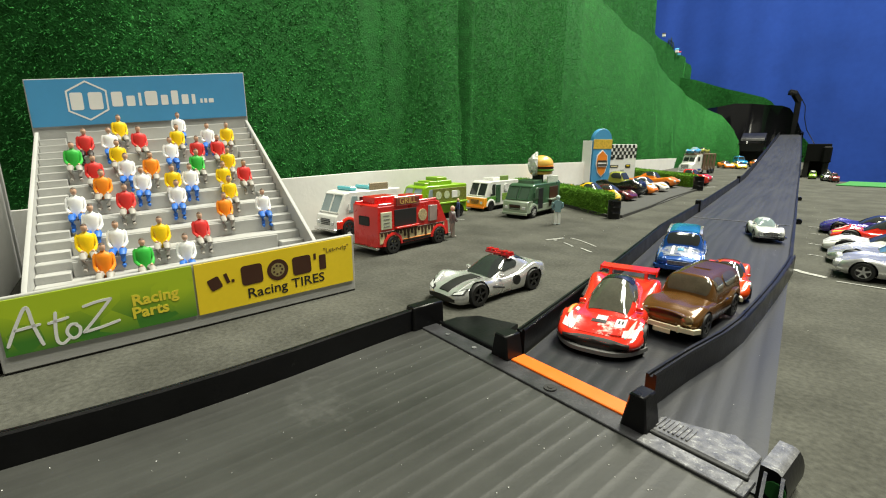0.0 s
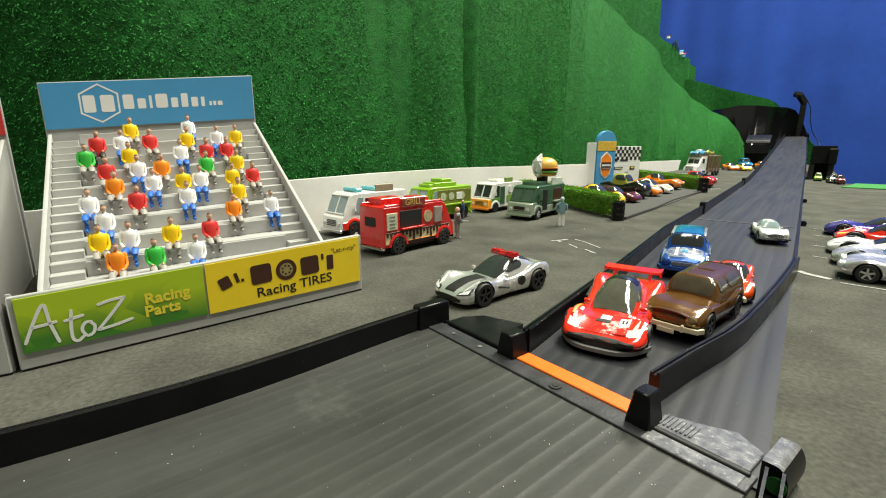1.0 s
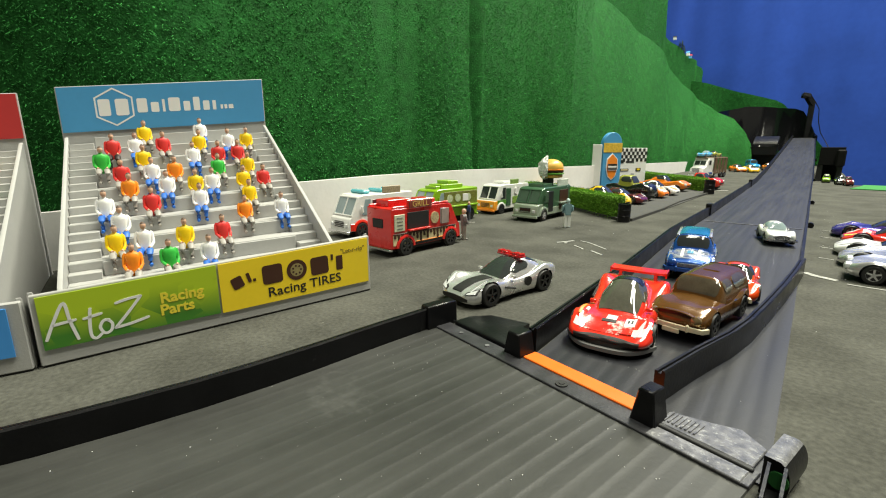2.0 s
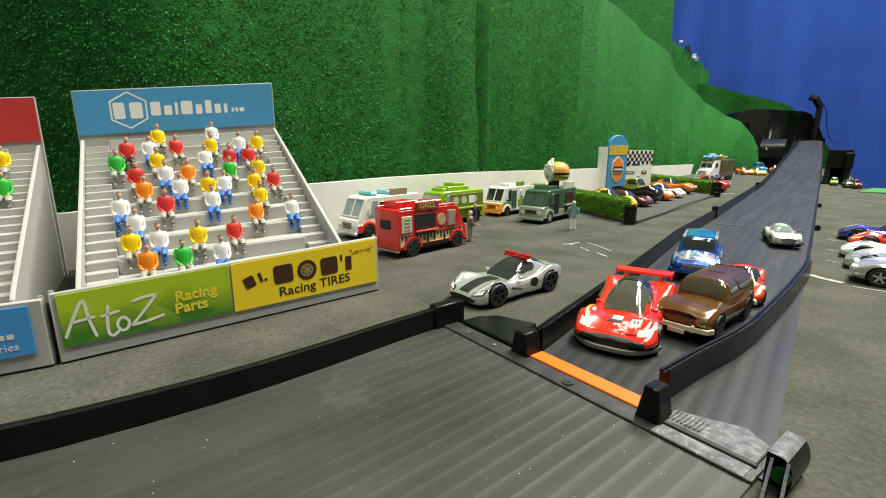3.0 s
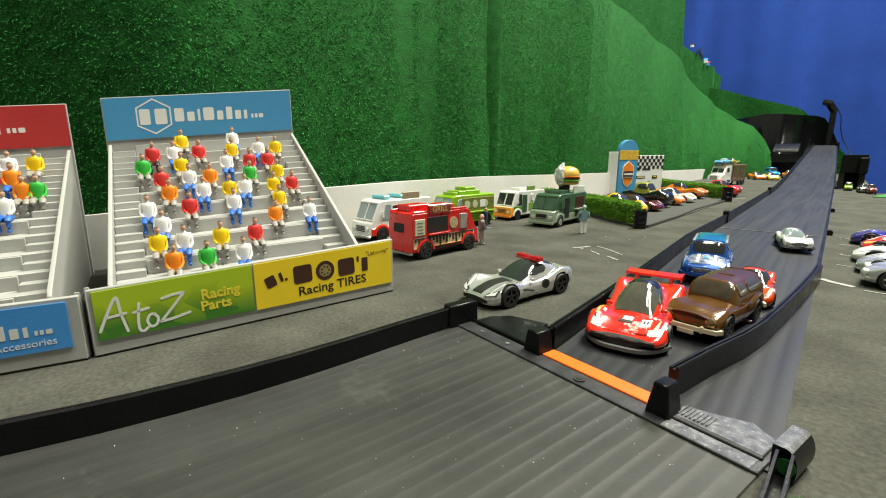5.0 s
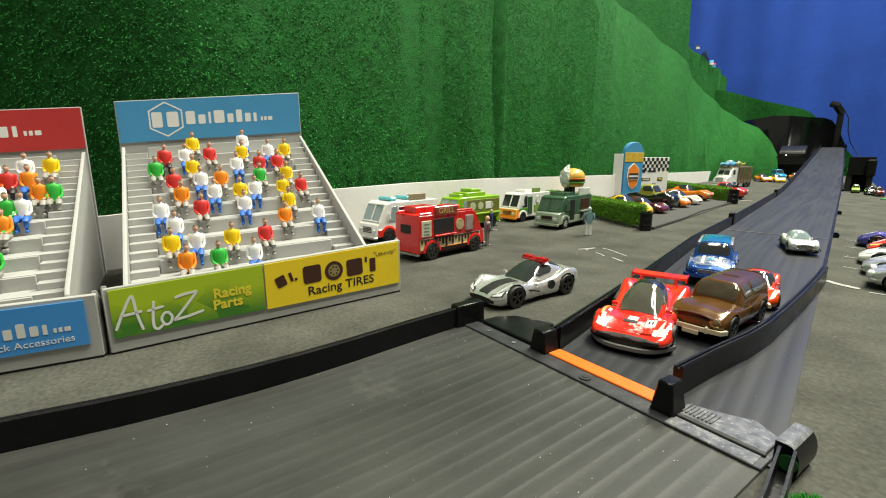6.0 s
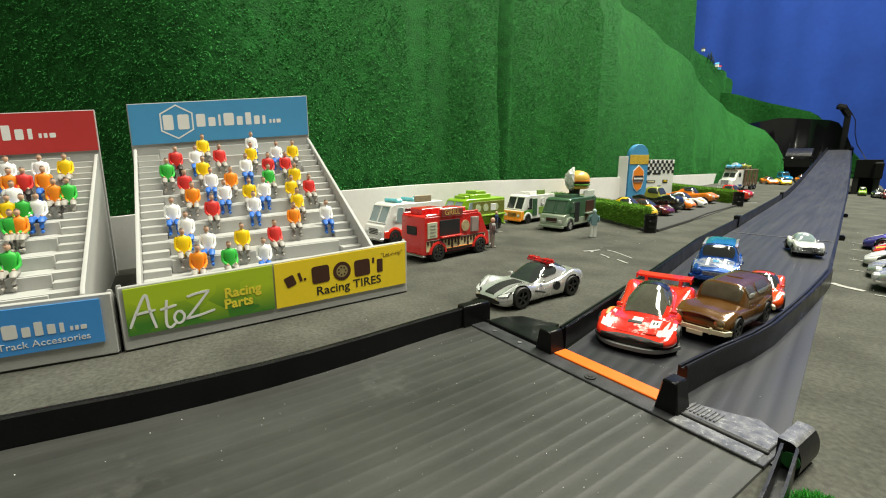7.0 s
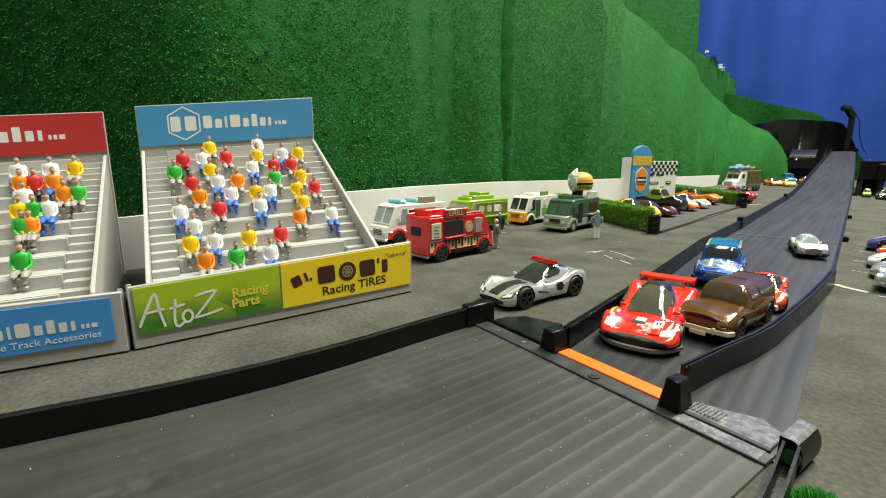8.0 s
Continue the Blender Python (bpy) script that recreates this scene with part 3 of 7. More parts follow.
def specks():
    """Dust and scuffs on the near lane and on the carpet."""
    rs = random.Random(5)
    bm = bmesh.new()
    for i in range(200):
        k, a = rs.random(), rs.random() ** 1.5 * 0.75
        p = NEAR_L0.lerp(NEAR_R1, 0.04 + 0.92 * k) + (NEAR_L1 - NEAR_L0) * a
        r = rs.choice((0.00006, 0.00008, 0.0001, 0.00015))
        bmesh.ops.create_icosphere(bm, subdivisions=1, radius=r, matrix=Matrix.Translation((p.x, p.y, 0.0006)))
    for i in range(40):
        y = 0.15 + rs.random() ** 2 * 0.5
        p = edge(y, rs.random())
        bmesh.ops.create_icosphere(bm, subdivisions=1, radius=rs.choice((0.00007, 0.0001, 0.00013)), matrix=Matrix.Translation((p.x, p.y, p.z)))
    for i in range(140):
        x, y = -0.17 + rs.random() * 0.3, 0.1 + rs.random() * 0.6
        if edge(y, 1).x - 0.01 < x < 0.004:
            continue
        bmesh.ops.create_icosphere(bm, subdivisions=1, radius=rs.choice((0.0001, 0.00015, 0.00025)), matrix=Matrix.Translation((x, y, 0.0002)))
    tagged(finish("dust_specks", bm, WHITE_PRINT), "tiny pale dust specks scattered on track and carpet", "dust", kind="stuff")


specks()

CHALK = mat("rubbed_white_line", (0.36, 0.36, 0.34), 0.9, var=0.5, scale=500, bump=0.0002, bscale=1500)


def line_mark(pts, w, label="worn white line marked on the grey carpet"):
    bm = bmesh.new()
    strip(bm, [Vector((x, y, 0)) for x, y in pts], [(-w / 2, 0.0), (w / 2, 0.0), (w / 2, 0.0004), (-w / 2, 0.0004)])
    tagged(finish("floor_marking", bm, CHALK), label, "floor marking", kind="structure")


line_mark([(-0.151, 0.323), (-0.146, 0.332), (-0.1435, 0.338)], 0.0022, "small rubbed white scuff on the grey carpet")
line_mark([(-0.1455, 0.325), (-0.1445, 0.328)], 0.0018, "small rubbed white scuff on the grey carpet")
line_mark([(-0.139, 0.341), (-0.131, 0.338), (-0.122, 0.331), (-0.1125, 0.3235)], 0.0012, "thin rubbed white line on the grey carpet")
line_mark([(-0.136, 0.322), (-0.128, 0.316), (-0.1255, 0.313)], 0.0012, "thin rubbed white line on the grey carpet")
line_mark([(-0.119, 0.312), (-0.109, 0.305)], 0.0016, "thin rubbed white line on the grey carpet")
line_mark([(-0.274, 0.352), (-0.263, 0.357), (-0.256, 0.361)], 0.0016, "short white line beside the food trucks")
line_mark([(0.018, 0.3215), (0.05, 0.319), (0.12, 0.313)], 0.0014, "white parking bay line on the grey carpet")
for yy in (0.389, 0.432, 0.482, 0.522):
    line_mark([(0.006, yy), (0.0135, yy - 0.002)], 0.0011, "white parking bay line on the grey carpet")
line_mark([(-0.0005, 0.337), (0.004, 0.332), (0.014, 0.327)], 0.004, "broad faint worn line on the grey carpet")
line_mark([(-0.132, 0.893), (-0.118, 0.91)], 0.004, "short white line on the grey carpet")


# ---------------------------------------------------------------- grandstands
SHIRT = {"y": paint("yellow_shirt", (0.92, 0.62, 0.0), 0.5, coat=0), "w": paint("white_shirt", (0.90, 0.90, 0.90), 0.5, coat=0), "r": paint("red_shirt", (0.70, 0.035, 0.03), 0.5, coat=0),
         "o": paint("orange_shirt", (0.95, 0.28, 0.01), 0.5, coat=0), "g": paint("green_shirt", (0.035, 0.46, 0.05), 0.5, coat=0)}
PANTS = {"b": paint("blue_trousers", (0.03, 0.16, 0.60), 0.5, coat=0), "k": paint("dark_trousers", (0.03, 0.02, 0.02), 0.5, coat=0), "n": paint("grey_trousers", (0.37, 0.35, 0.32), 0.5, coat=0), "g": SHIRT["g"]}
SKIN = paint("painted_tan", (0.62, 0.38, 0.26), 0.5, coat=0)
HAIR = paint("painted_dark_cap", (0.10, 0.06, 0.04), 0.6, coat=0)
WORD = {"y": "yellow", "w": "white", "r": "red", "o": "orange", "g": "green"}
WORD2 = {"b": "blue", "k": "black", "n": "grey", "g": "green"}
FIG = {}


def doll_mesh(s, p):
    """A plain little seated figure, feet to +x, origin on its seat."""
    if (s, p) in FIG:
        return FIG[(s, p)]
    bm = bmesh.new()

    def limb(pts, mi):
        """A rounded tapering tube through (point, radius) pairs."""
        rings = []
        for i, (p, r) in enumerate(pts):
            p = Vector(p)
            d = Vector(pts[min(i + 1, len(pts) - 1)][0]) - Vector(pts[max(i - 1, 0)][0])
            rot = d.to_track_quat("X", "Z").to_matrix()
            rings.append([p + rot @ Vector((0, r * math.cos(t), r * math.sin(t))) for t in [2 * math.pi * q / 7 for q in range(7)]])
        loft(bm, rings, mi)
    for y in (-1, 1):
        limb([((-0.0008, y * 0.0013, 0.0012), 0.0013), ((0.0022, y * 0.0016, 0.0015), 0.00145), ((0.0044, y * 0.0018, 0.0015), 0.00135), ((0.0053, y * 0.0018, 0.0005), 0.0012), ((0.0052, y * 0.0017, -0.0018), 0.0010), ((0.0052, y * 0.0017, -0.0036), 0.00095)], 1)
        limb([((0.0048, y * 0.0017, -0.0036), 0.0008), ((0.0070, y * 0.0020, -0.0038), 0.0006)], 1)
        limb([((-0.0003, y * 0.0022, 0.0087), 0.0007), ((-0.0001, y * 0.0028, 0.0080), 0.00078), ((0.0002, y * 0.0031, 0.0060), 0.00070), ((0.0008, y * 0.0032, 0.0043), 0.00062), ((0.0024, y * 0.0025, 0.0033), 0.00062), ((0.0032, y * 0.0020, 0.0030), 0.00055)], 0)
        limb([((0.0030, y * 0.0021, 0.0031), 0.00052), ((0.0040, y * 0.0016, 0.0028), 0.0005)], 2)
    loft(bm, [[(0.0017 * q * math.cos(t) + 0.0002, 0.0027 * k * math.copysign(abs(math.sin(t)) ** 0.75, math.sin(t)), z) for t in [2 * math.pi * j / 12 for j in range(12)]] for z, k, q in ((0.0003, 0.84, 1.0), (0.0028, 0.84, 0.95), (0.0055, 0.98, 1.0), (0.0074, 1.08, 0.98), (0.0084, 1.0, 0.86), (0.0090, 0.72, 0.7), (0.0095, 0.32, 0.45), (0.0101, 0.26, 0.4))], 0)
    r = bmesh.ops.create_icosphere(bm, subdivisions=2, radius=0.00138, matrix=Matrix.Translation((0.0005, 0, 0.0113)) @ Matrix.Diagonal((1, 0.86, 1.18, 1)))
    for f in {f for v in r["verts"] for f in v.link_faces}:
        f.material_index = 3 if f.calc_center_median().z > 0.0122 or f.calc_center_median().x < -0.0003 else 2
    bmesh.ops.recalc_face_normals(bm, faces=bm.faces)
    me = bpy.data.meshes.new("seated_figure")
    bm.to_mesh(me)
    bm.free()
    for m in (SHIRT[s], PANTS[p], SKIN, HAIR):
        me.materials.append(m)
    me.shade_smooth()
    me.set_sharp_from_angle(angle=radians(50))
    FIG[(s, p)] = me
    return me


TIERS, STAND_W, STAND_D, Z0, Z1 = 10, 0.1065, 0.1182, 0.0135, 0.0743


def tier(i):
    """Front depth, rear depth and tread height of tier i."""
    d = STAND_D / TIERS
    return i * d, (i + 1) * d, Z0 + (Z1 - Z0) * i / (TIERS - 1)


def stand_z(z, y, zs):
    return z * zs * (0.948 + 1.08 * y)


def grandstand(m, zs, board_mat, label):
    e = empty("grandstand", m, label, "grandstand", "grandstands by the raceway")

    def shear(bm):
        for v in bm.verts:
            v.co.z = stand_z(v.co.z, max(0, v.co.y), zs)
    wall = 0.0016
    for i in range(TIERS):
        a, b, z = tier(i)
        bm = bmesh.new()
        box(bm, (-(a + b) / 2, STAND_W / 2, z / 2), (b - a - 0.0001, STAND_W - 2 * wall - 0.0002, z), 0.0003)
        shear(bm)
        part("tier", bm, GREY_PRINT, e)
        bm = bmesh.new()   # raised seat back with stair gaps at both ends
        box(bm, (-b + 0.0012, STAND_W / 2, z + 0.0032), (0.0013, STAND_W - 2 * wall - 0.023, 0.0064), 0.0002)
        shear(bm)
        part("seat_back", bm, GREY_PRINT, e)
        for s in (0, 1):
            bm = bmesh.new()
            y = wall + 0.0056 if s == 0 else STAND_W - wall - 0.0056
            box(bm, (-(a + b) / 2 - 0.0027, y, z + 0.0016), ((b - a) / 2, 0.0110, 0.0032), 0.0002)
            shear(bm)
            part("stair_step", bm, GREY_PRINT, e)
    out = [(0.001, 0.0), (0.001, 0.0215), (-0.002, 0.0235), (-STAND_D, 0.0818), (-STAND_D - 0.002, 0.0818), (-STAND_D - 0.002, 0.0)]
    for y0 in (0.0, STAND_W - wall):
        bm = bmesh.new()
        prism(bm, out, y0, y0 + wall, "y", bevel=0.0003)
        shear(bm)
        part("side_wall", bm, GREY_PRINT, e)
    bm = bmesh.new()
    box(bm, (-STAND_D - 0.0050, STAND_W / 2, 0.1099 / 2), (0.0020, STAND_W + 0.002, 0.1099), 0.0003)
    shear(bm)
    part("back_board", bm, GREY_PRINT, e)
    bm = bmesh.new()
    box(bm, (-STAND_D - 0.0037, STAND_W / 2, 0.0969), (0.0006, STAND_W + 0.0008, 0.0250))
    shear(bm)
    part("sign_face", bm, board_mat, e, "printed sign face along the top")
    sm = Matrix.Translation((-STAND_D - 0.00338, 0.0246, stand_z(0.0975, 0.0246, zs))) @ Matrix.Rotation(radians(90), 4, "Z") @ Matrix.Rotation(radians(90), 4, "X")
    emblem(e, sm, 1.0, 0.088)
    return e


def emblem(parent, m, size, rise=0.0):
    """A six-sided outline, then the name as plain bars of its letters' sizes; rise slants the line of print."""
    slant = Matrix(((1, 0, 0, 0), (rise, 1, 0, 0), (0, 0, 1, 0), (0, 0, 0, 1))) @ Matrix.Diagonal((size, size, 1, 1))

    def printed(name, b2, label=""):
        bmesh.ops.transform(b2, matrix=slant, verts=b2.verts)
        part(name, b2, WHITE_PRINT, parent, label, 0).matrix_local = m
    bm = bmesh.new()
    r = 0.0106
    ring = [[(q * math.cos(radians(30 + 60 * i)), q * math.sin(radians(30 + 60 * i))) for i in range(6)] for q in (r, r * 0.91)]
    loft(bm, [[(*ring[0][i % 6], 0.0), (*ring[0][i % 6], 0.00006), (*ring[1][i % 6], 0.00006), (*ring[1][i % 6], 0.0)] for i in range(7)], caps=False)
    printed("emblem", bm, "white six-sided emblem outline")

    def mark(x, z, w, h):
        printed("letter_block", tile(bmesh.new(), (x + w / 2, z + h / 2, 0.00003), w, h, 0.00006))
    mark(-0.0076, -0.0048, 0.0056, 0.0092)
    mark(0.0004, -0.0048, 0.0064, 0.0092)
    x, z = 0.0103, -0.0036
    for w, h in ((0.72, 0.0080), (0.61, 0.0057), (0.33, 0.0072), (0.83, 0.0080), (0.56, 0.0057), (0.56, 0.0080), (0.56, 0.0057), (0.39, 0.0057)):
        wd = w * 0.0097
        mark(x + 0.0006, z, wd - 0.0018, h)
        x += wd
    for w in (0.5, 0.56, 0.83):
        wd = w * 0.0045
        mark(x + 0.0014, z + 0.0004, wd - 0.0009, 0.0026)
        x += wd


STAND_A = pose(-0.2088, 0.0354, 0, 0, 0, -15.63)
STAND_B = pose(-0.2463, -0.0829, 0, 0, 0, -15.36)
grandstand(STAND_A, 1.0, BLUE_PRINT, "light grey stepped toy grandstand with a sky-blue sign board")
grandstand(STAND_B, 0.86, RED_PRINT, "light grey stepped toy grandstand with a red sign board")

# two letters for each figure (shirt, trousers) at its seat, front tier first
CROWD_A = [
    "..................................................................................",
    "................on........gn..........wb..........................................",
    "............yn......wb..........yn..........rn....................................",
    "..............wb......................................on............wb............",
    "..........wb............rn..............wb................yn......................",
    "..................on..........wb........yn....wb..........yn......rn..............",
    "................rn........wb......on..............gn..........yn..................",
    "..........gn............yn................wb........rn......rn....................",
    "..............rk......wb........rn............yn..........wb......yn..............",
    "..........................yn....................wb................................",
]
CROWD_B = [
    "..................................................................................",
    "..................................................................................",
    "....................................................gn............................",
    "..................................................................................",
    "..................................................gnon............................",
    "................................................yn..gg..wb........................",
    "................................................wb..........on..gn................",
    "..............................................on..rk....ob........................",
    "............................................wb........wb......yn..................",
    "..................................................................................",
]


def seat_crowd(crowd, m, zs, sign, first):
    rs = random.Random(8)
    for i, row in enumerate(crowd):
        a, b, z = tier(i)
        for k in range(0, len(row), 2):
            s, p = row[k], row[k + 1]
            if s == ".":
                continue
            y = first + 0.1045 * (k / 2) / 40
            ob = new("seated_figure", doll_mesh(s, p))
            ob.matrix_world = m @ Matrix.Translation((-a - (b - a) * 0.24, y, stand_z(z, y, zs))) @ Matrix.Rotation(radians(rs.uniform(-9, 9)), 4, "Z") @ Matrix.Diagonal((1.06, 1.0, 1.10, 1))
            tagged(ob, "small %s and %s plastic figure seated on the %s-signed grandstand" % (WORD[s], WORD2[p], sign), "toy figure", "spectator figures")


seat_crowd(CROWD_A, STAND_A, 1.0, "blue", 0.0028)
seat_crowd(CROWD_B, STAND_B, 0.86, "red", 0.0125)


def front_panel(left, right, h0, h1, label):
    """A low grey barrier board from left to right seen from the track; returns it with its length."""
    l, r = Vector((*left, 0)), Vector((*right, 0))
    d = r - l
    w = d.length
    m = Matrix.Translation(l) @ Matrix.Rotation(math.atan2(d.y, d.x) - math.pi / 2, 4, "Z")   # local y runs along the board, +x faces the track
    e = empty("barrier_board", m, label, "barrier board", "barrier boards before the grandstands")
    bm = bmesh.new()
    loft(bm, [[(-0.0022, y, 0.0007), (0, y, 0.0007), (0, y, h), (-0.0022, y, h)] for y, h in ((0, h0), (w, h1))])
    bmesh.ops.bevel(bm, geom=bm.edges[:], offset=0.0003, segments=1, affect="EDGES")
    part("board", bm, GREY_PRINT, e)
    # black strip in place of the shadow line where the board meets the floor
    bm = bmesh.new()
    box(bm, (-0.0012, w / 2, 0.0005), (0.0018, w - 0.0006, 0.0010))
    part("gap_shade", bm, DARK, e, "thin black strip standing in for the shadow under the board")
    for y, h in ((0.0006, h0), (w - 0.0006, h1)):
        bm = bmesh.new()
        prism(bm, [(-0.016, 0), (-0.0022, 0), (-0.0022, h + 0.001), (-0.010, h * 0.8), (-0.016, h * 0.35)], y - 0.0009, y + 0.0009, "y", bevel=0.0003)
        part("end_brace", bm, GREY_PRINT, e)
    return e, w


def sign_plate(e, y0, y1, z0a, z1a, z0b, z1b, material, label):
    bm = bmesh.new()
    loft(bm, [[(0.0001, y, a), (0.0006, y, a), (0.0006, y, b), (0.0001, y, b)] for y, a, b in ((y0, z0a, z1a), (y1, z0b, z1b))])
    return part("sign_plate", bm, material, e, label)


def on_plate(y, z, turn=0.0):
    return Matrix.Translation((0.00066, y, z)) @ Matrix.Rotation(radians(90), 4, "Z") @ Matrix.Rotation(radians(90), 4, "X") @ Matrix.Rotation(radians(turn), 4, "Z")


def blocks_plate(e, items, material, name, label):
    """Letter-sized plain blocks: (y, z, width, height, turn)."""
    for y, z, w, h, turn in items:
        bm = bmesh.new()
        tile(bm, (0.00066, y, z), w, h, 0.0001, "x", turn)
        part(name, bm, material, e, label, 0)


BA, BA_W = front_panel((-0.1921, 0.0256), (-0.1721, 0.1520), 0.0252, 0.0288, "light grey barrier board with a green and a yellow sign")
MID = BA_W * 0.441
sign_plate(BA, 0.0015, MID - 0.0004, 0.0062, 0.0245, 0.0058, 0.0260, LIME_PRINT, "lime and dark green sign plate")
sign_plate(BA, MID + 0.0004, BA_W - 0.0014, 0.0056, 0.0260, 0.0056, 0.0280, YELLOW_PRINT, "plain yellow sign plate")


def smooth_line(pts, n=7):
    """A rounded line through the points."""
    pts = [pts[0]] + list(pts) + [pts[-1]]
    out = []
    for a, b, c, d in zip(pts, pts[1:], pts[2:], pts[3:]):
        for i in range(n):
            t = i / n
            out.append(tuple(0.5 * (2 * q + (r - p) * t + (2 * p - 5 * q + 4 * r - u) * t * t + (3 * q - p - 3 * r + u) * t ** 3) for p, q, r, u in zip(a, b, c, d)))
    return out + [pts[-1]]


def pen_stroke(e, pts, w, material):
    """A round-ended painted line on a sign plate, through (along, up) points."""
    line = smooth_line(pts)
    bm = bmesh.new()
    left, right = [], []
    for i, (y, z) in enumerate(line):
        dy, dz = line[min(i + 1, len(line) - 1)][0] - line[max(i - 1, 0)][0], line[min(i + 1, len(line) - 1)][1] - line[max(i - 1, 0)][1]
        q = math.hypot(dy, dz) or 1
        k = w / 2 * (0.75 if i in (0, len(line) - 1) else 1.0)
        left.append((y - dz / q * k, z + dy / q * k)), right.append((y + dz / q * k, z - dy / q * k))
    loft(bm, [[(0.00061, *a), (0.00070, *a), (0.00070, *b), (0.00061, *b)] for a, b in zip(left, right)])
    for y, z in (line[0], line[-1]):
        cyl(bm, (0.00065, y, z), w * 0.48, 0.00009, "x", 12)
    part("name_stroke", bm, material, e, smooth=0)


for pts in (((0.0025, 0.0096), (0.0053, 0.0161), (0.0083, 0.0213), (0.0092, 0.0148), (0.0106, 0.0080)), ((0.0045, 0.0143), (0.0106, 0.0149)),
            ((0.0149, 0.0177), (0.0142, 0.0120), (0.0142, 0.0080), (0.0154, 0.0068), (0.0170, 0.0080)), ((0.0129, 0.0146), (0.0177, 0.0154)),
            ((0.0196, 0.0126), (0.0180, 0.0126), (0.0169, 0.0104), (0.0180, 0.0080), (0.0198, 0.0086), (0.0204, 0.0110), (0.0192, 0.0127)),
            ((0.0223, 0.0181), (0.0258, 0.0189), (0.0299, 0.0192)), ((0.0299, 0.0192), (0.0256, 0.0140), (0.0212, 0.0091)), ((0.0212, 0.0091), (0.0260, 0.0096), (0.0313, 0.0107))):
    pen_stroke(BA, pts, 0.00095, WHITE_PRINT)
RACING_YEL = mat("pale_yellow_print", (0.80, 0.66, 0.05), 0.5, var=0.04, scale=90)
lettering("lettering", "Racing", 0.0057, on_plate(0.0431, 0.0166, 1), RACING_YEL, BA, "bold yellow lettering", bold=0.00016, squeeze=1.0)
lettering("lettering", "Parts", 0.0057, on_plate(0.0411, 0.0119, 1), RACING_YEL, BA, "bold yellow lettering", bold=0.00016, squeeze=1.0)


blocks_plate(BA, [(0.0636, 0.0172, 0.0046, 0.0050, 20), (0.0783, 0.0183, 0.0088, 0.0084, 2), (0.1004, 0.0183, 0.0088, 0.0084, 2), (0.0682, 0.0186, 0.0014, 0.0042, 16), (0.0705, 0.0172, 0.0012, 0.0012, 0), (0.1068, 0.0212, 0.0012, 0.0028, 0), (0.1106, 0.0180, 0.0034, 0.0070, 0)], BROWN_PRINT, "letter_block", "")
bm = bmesh.new()
cyl(bm, (0.00065, 0.0893, 0.0182), 0.0047, 0.0001, "x", 28)
part("wheel_emblem", bm, BROWN_PRINT, BA, "dark round wheel emblem")
bm = bmesh.new()
cyl(bm, (0.00068, 0.0893, 0.0182), 0.0030, 0.0001, "x", 24)
part("wheel_face", bm, mat("olive_grey_print", (0.30, 0.25, 0.10), 0.5, var=0.2, scale=300), BA, smooth=0)
for i in range(7):
    a = 2 * math.pi * i / 7
    bm = bmesh.new()
    cyl(bm, (0.00072, 0.0893 + 0.0019 * math.cos(a), 0.0182 + 0.0019 * math.sin(a)), 0.0005, 0.0001, "x", 10)
    part("spoke_gap", bm, BROWN_PRINT, BA, smooth=0)
lettering("lettering", "Racing TIRES", 0.0060, on_plate(0.0934, 0.0104, 1.0), BLACK_PRINT, BA, "black hand-style lettering", bold=0.00005, squeeze=1.12)
lettering("lettering", "\"Let-r-rip\"", 0.0032, on_plate(0.1180, 0.0232, 1.0), mat("olive_brown_print", (0.20, 0.14, 0.02), 0.5), BA, "small brown lettering")

BB, BB_W = front_panel((-0.2330, -0.1000), (-0.1924, 0.0236), 0.0235, 0.0240, "light grey barrier board with a sky-blue sign")
sign_plate(BB, 0.0500, BB_W - 0.0035, 0.0060, 0.0222, 0.0062, 0.0225, mat("bright_blue_print", (0.062, 0.31, 0.78), 0.45, var=0.04, scale=40), "plain sky-blue sign plate")
emblem(BB, on_plate(BB_W - 0.0475, 0.0142, 0.0), 0.62)
lettering("lettering", "Race Track Accessories", 0.0034, on_plate(BB_W - 0.0238, 0.0092, 0.5), WHITE_PRINT, BB, "small white lettering")


# ---------------------------------------------------------------- toy vehicles
def wheel(parent, x, y, r, w, rim_mat, spokes=5):
    """Tyre with a rim and spokes; y > 0 is the left side."""
    s = 1 if y > 0 else -1
    bm = bmesh.new()
    ring = [(r * 0.62, -w / 2), (r * 0.92, -w / 2), (r, -w * 0.3), (r, w * 0.3), (r * 0.92, w / 2), (r * 0.62, w / 2)]
    loft(bm, [[(x + a * math.cos(t), y + b, r + a * math.sin(t)) for a, b in ring] for t in [2 * math.pi * i / 18 for i in range(19)]], caps=False)
    tyre = part("wheel", bm, TYRE, parent)
    bm = bmesh.new()
    yo = y + s * w * 0.36
    cyl(bm, (x, y + s * w * 0.12, r), r * 0.66, w * 0.3, "y", 18)
    part("rim_back", bm, DARK, tyre)
    bm = bmesh.new()
    for i in range(spokes):
        a = 2 * math.pi * (i + 0.25) / spokes
        bar(bm, (x, yo, r), (x + r * 0.64 * math.cos(a), yo, r + r * 0.64 * math.sin(a)), r * 0.17, r * 0.17)
    cyl(bm, (x, yo, r), r * 0.2, w * 0.2, "y", 10)
    loft(bm, [[(x + a * math.cos(t), yo + b, r + a * math.sin(t)) for a, b in ((r * 0.60, -w * 0.1), (r * 0.68, -w * 0.1), (r * 0.68, w * 0.1), (r * 0.60, w * 0.1))] for t in [2 * math.pi * i / 18 for i in range(19)]], caps=False)
    part("rim", bm, rim_mat, tyre)


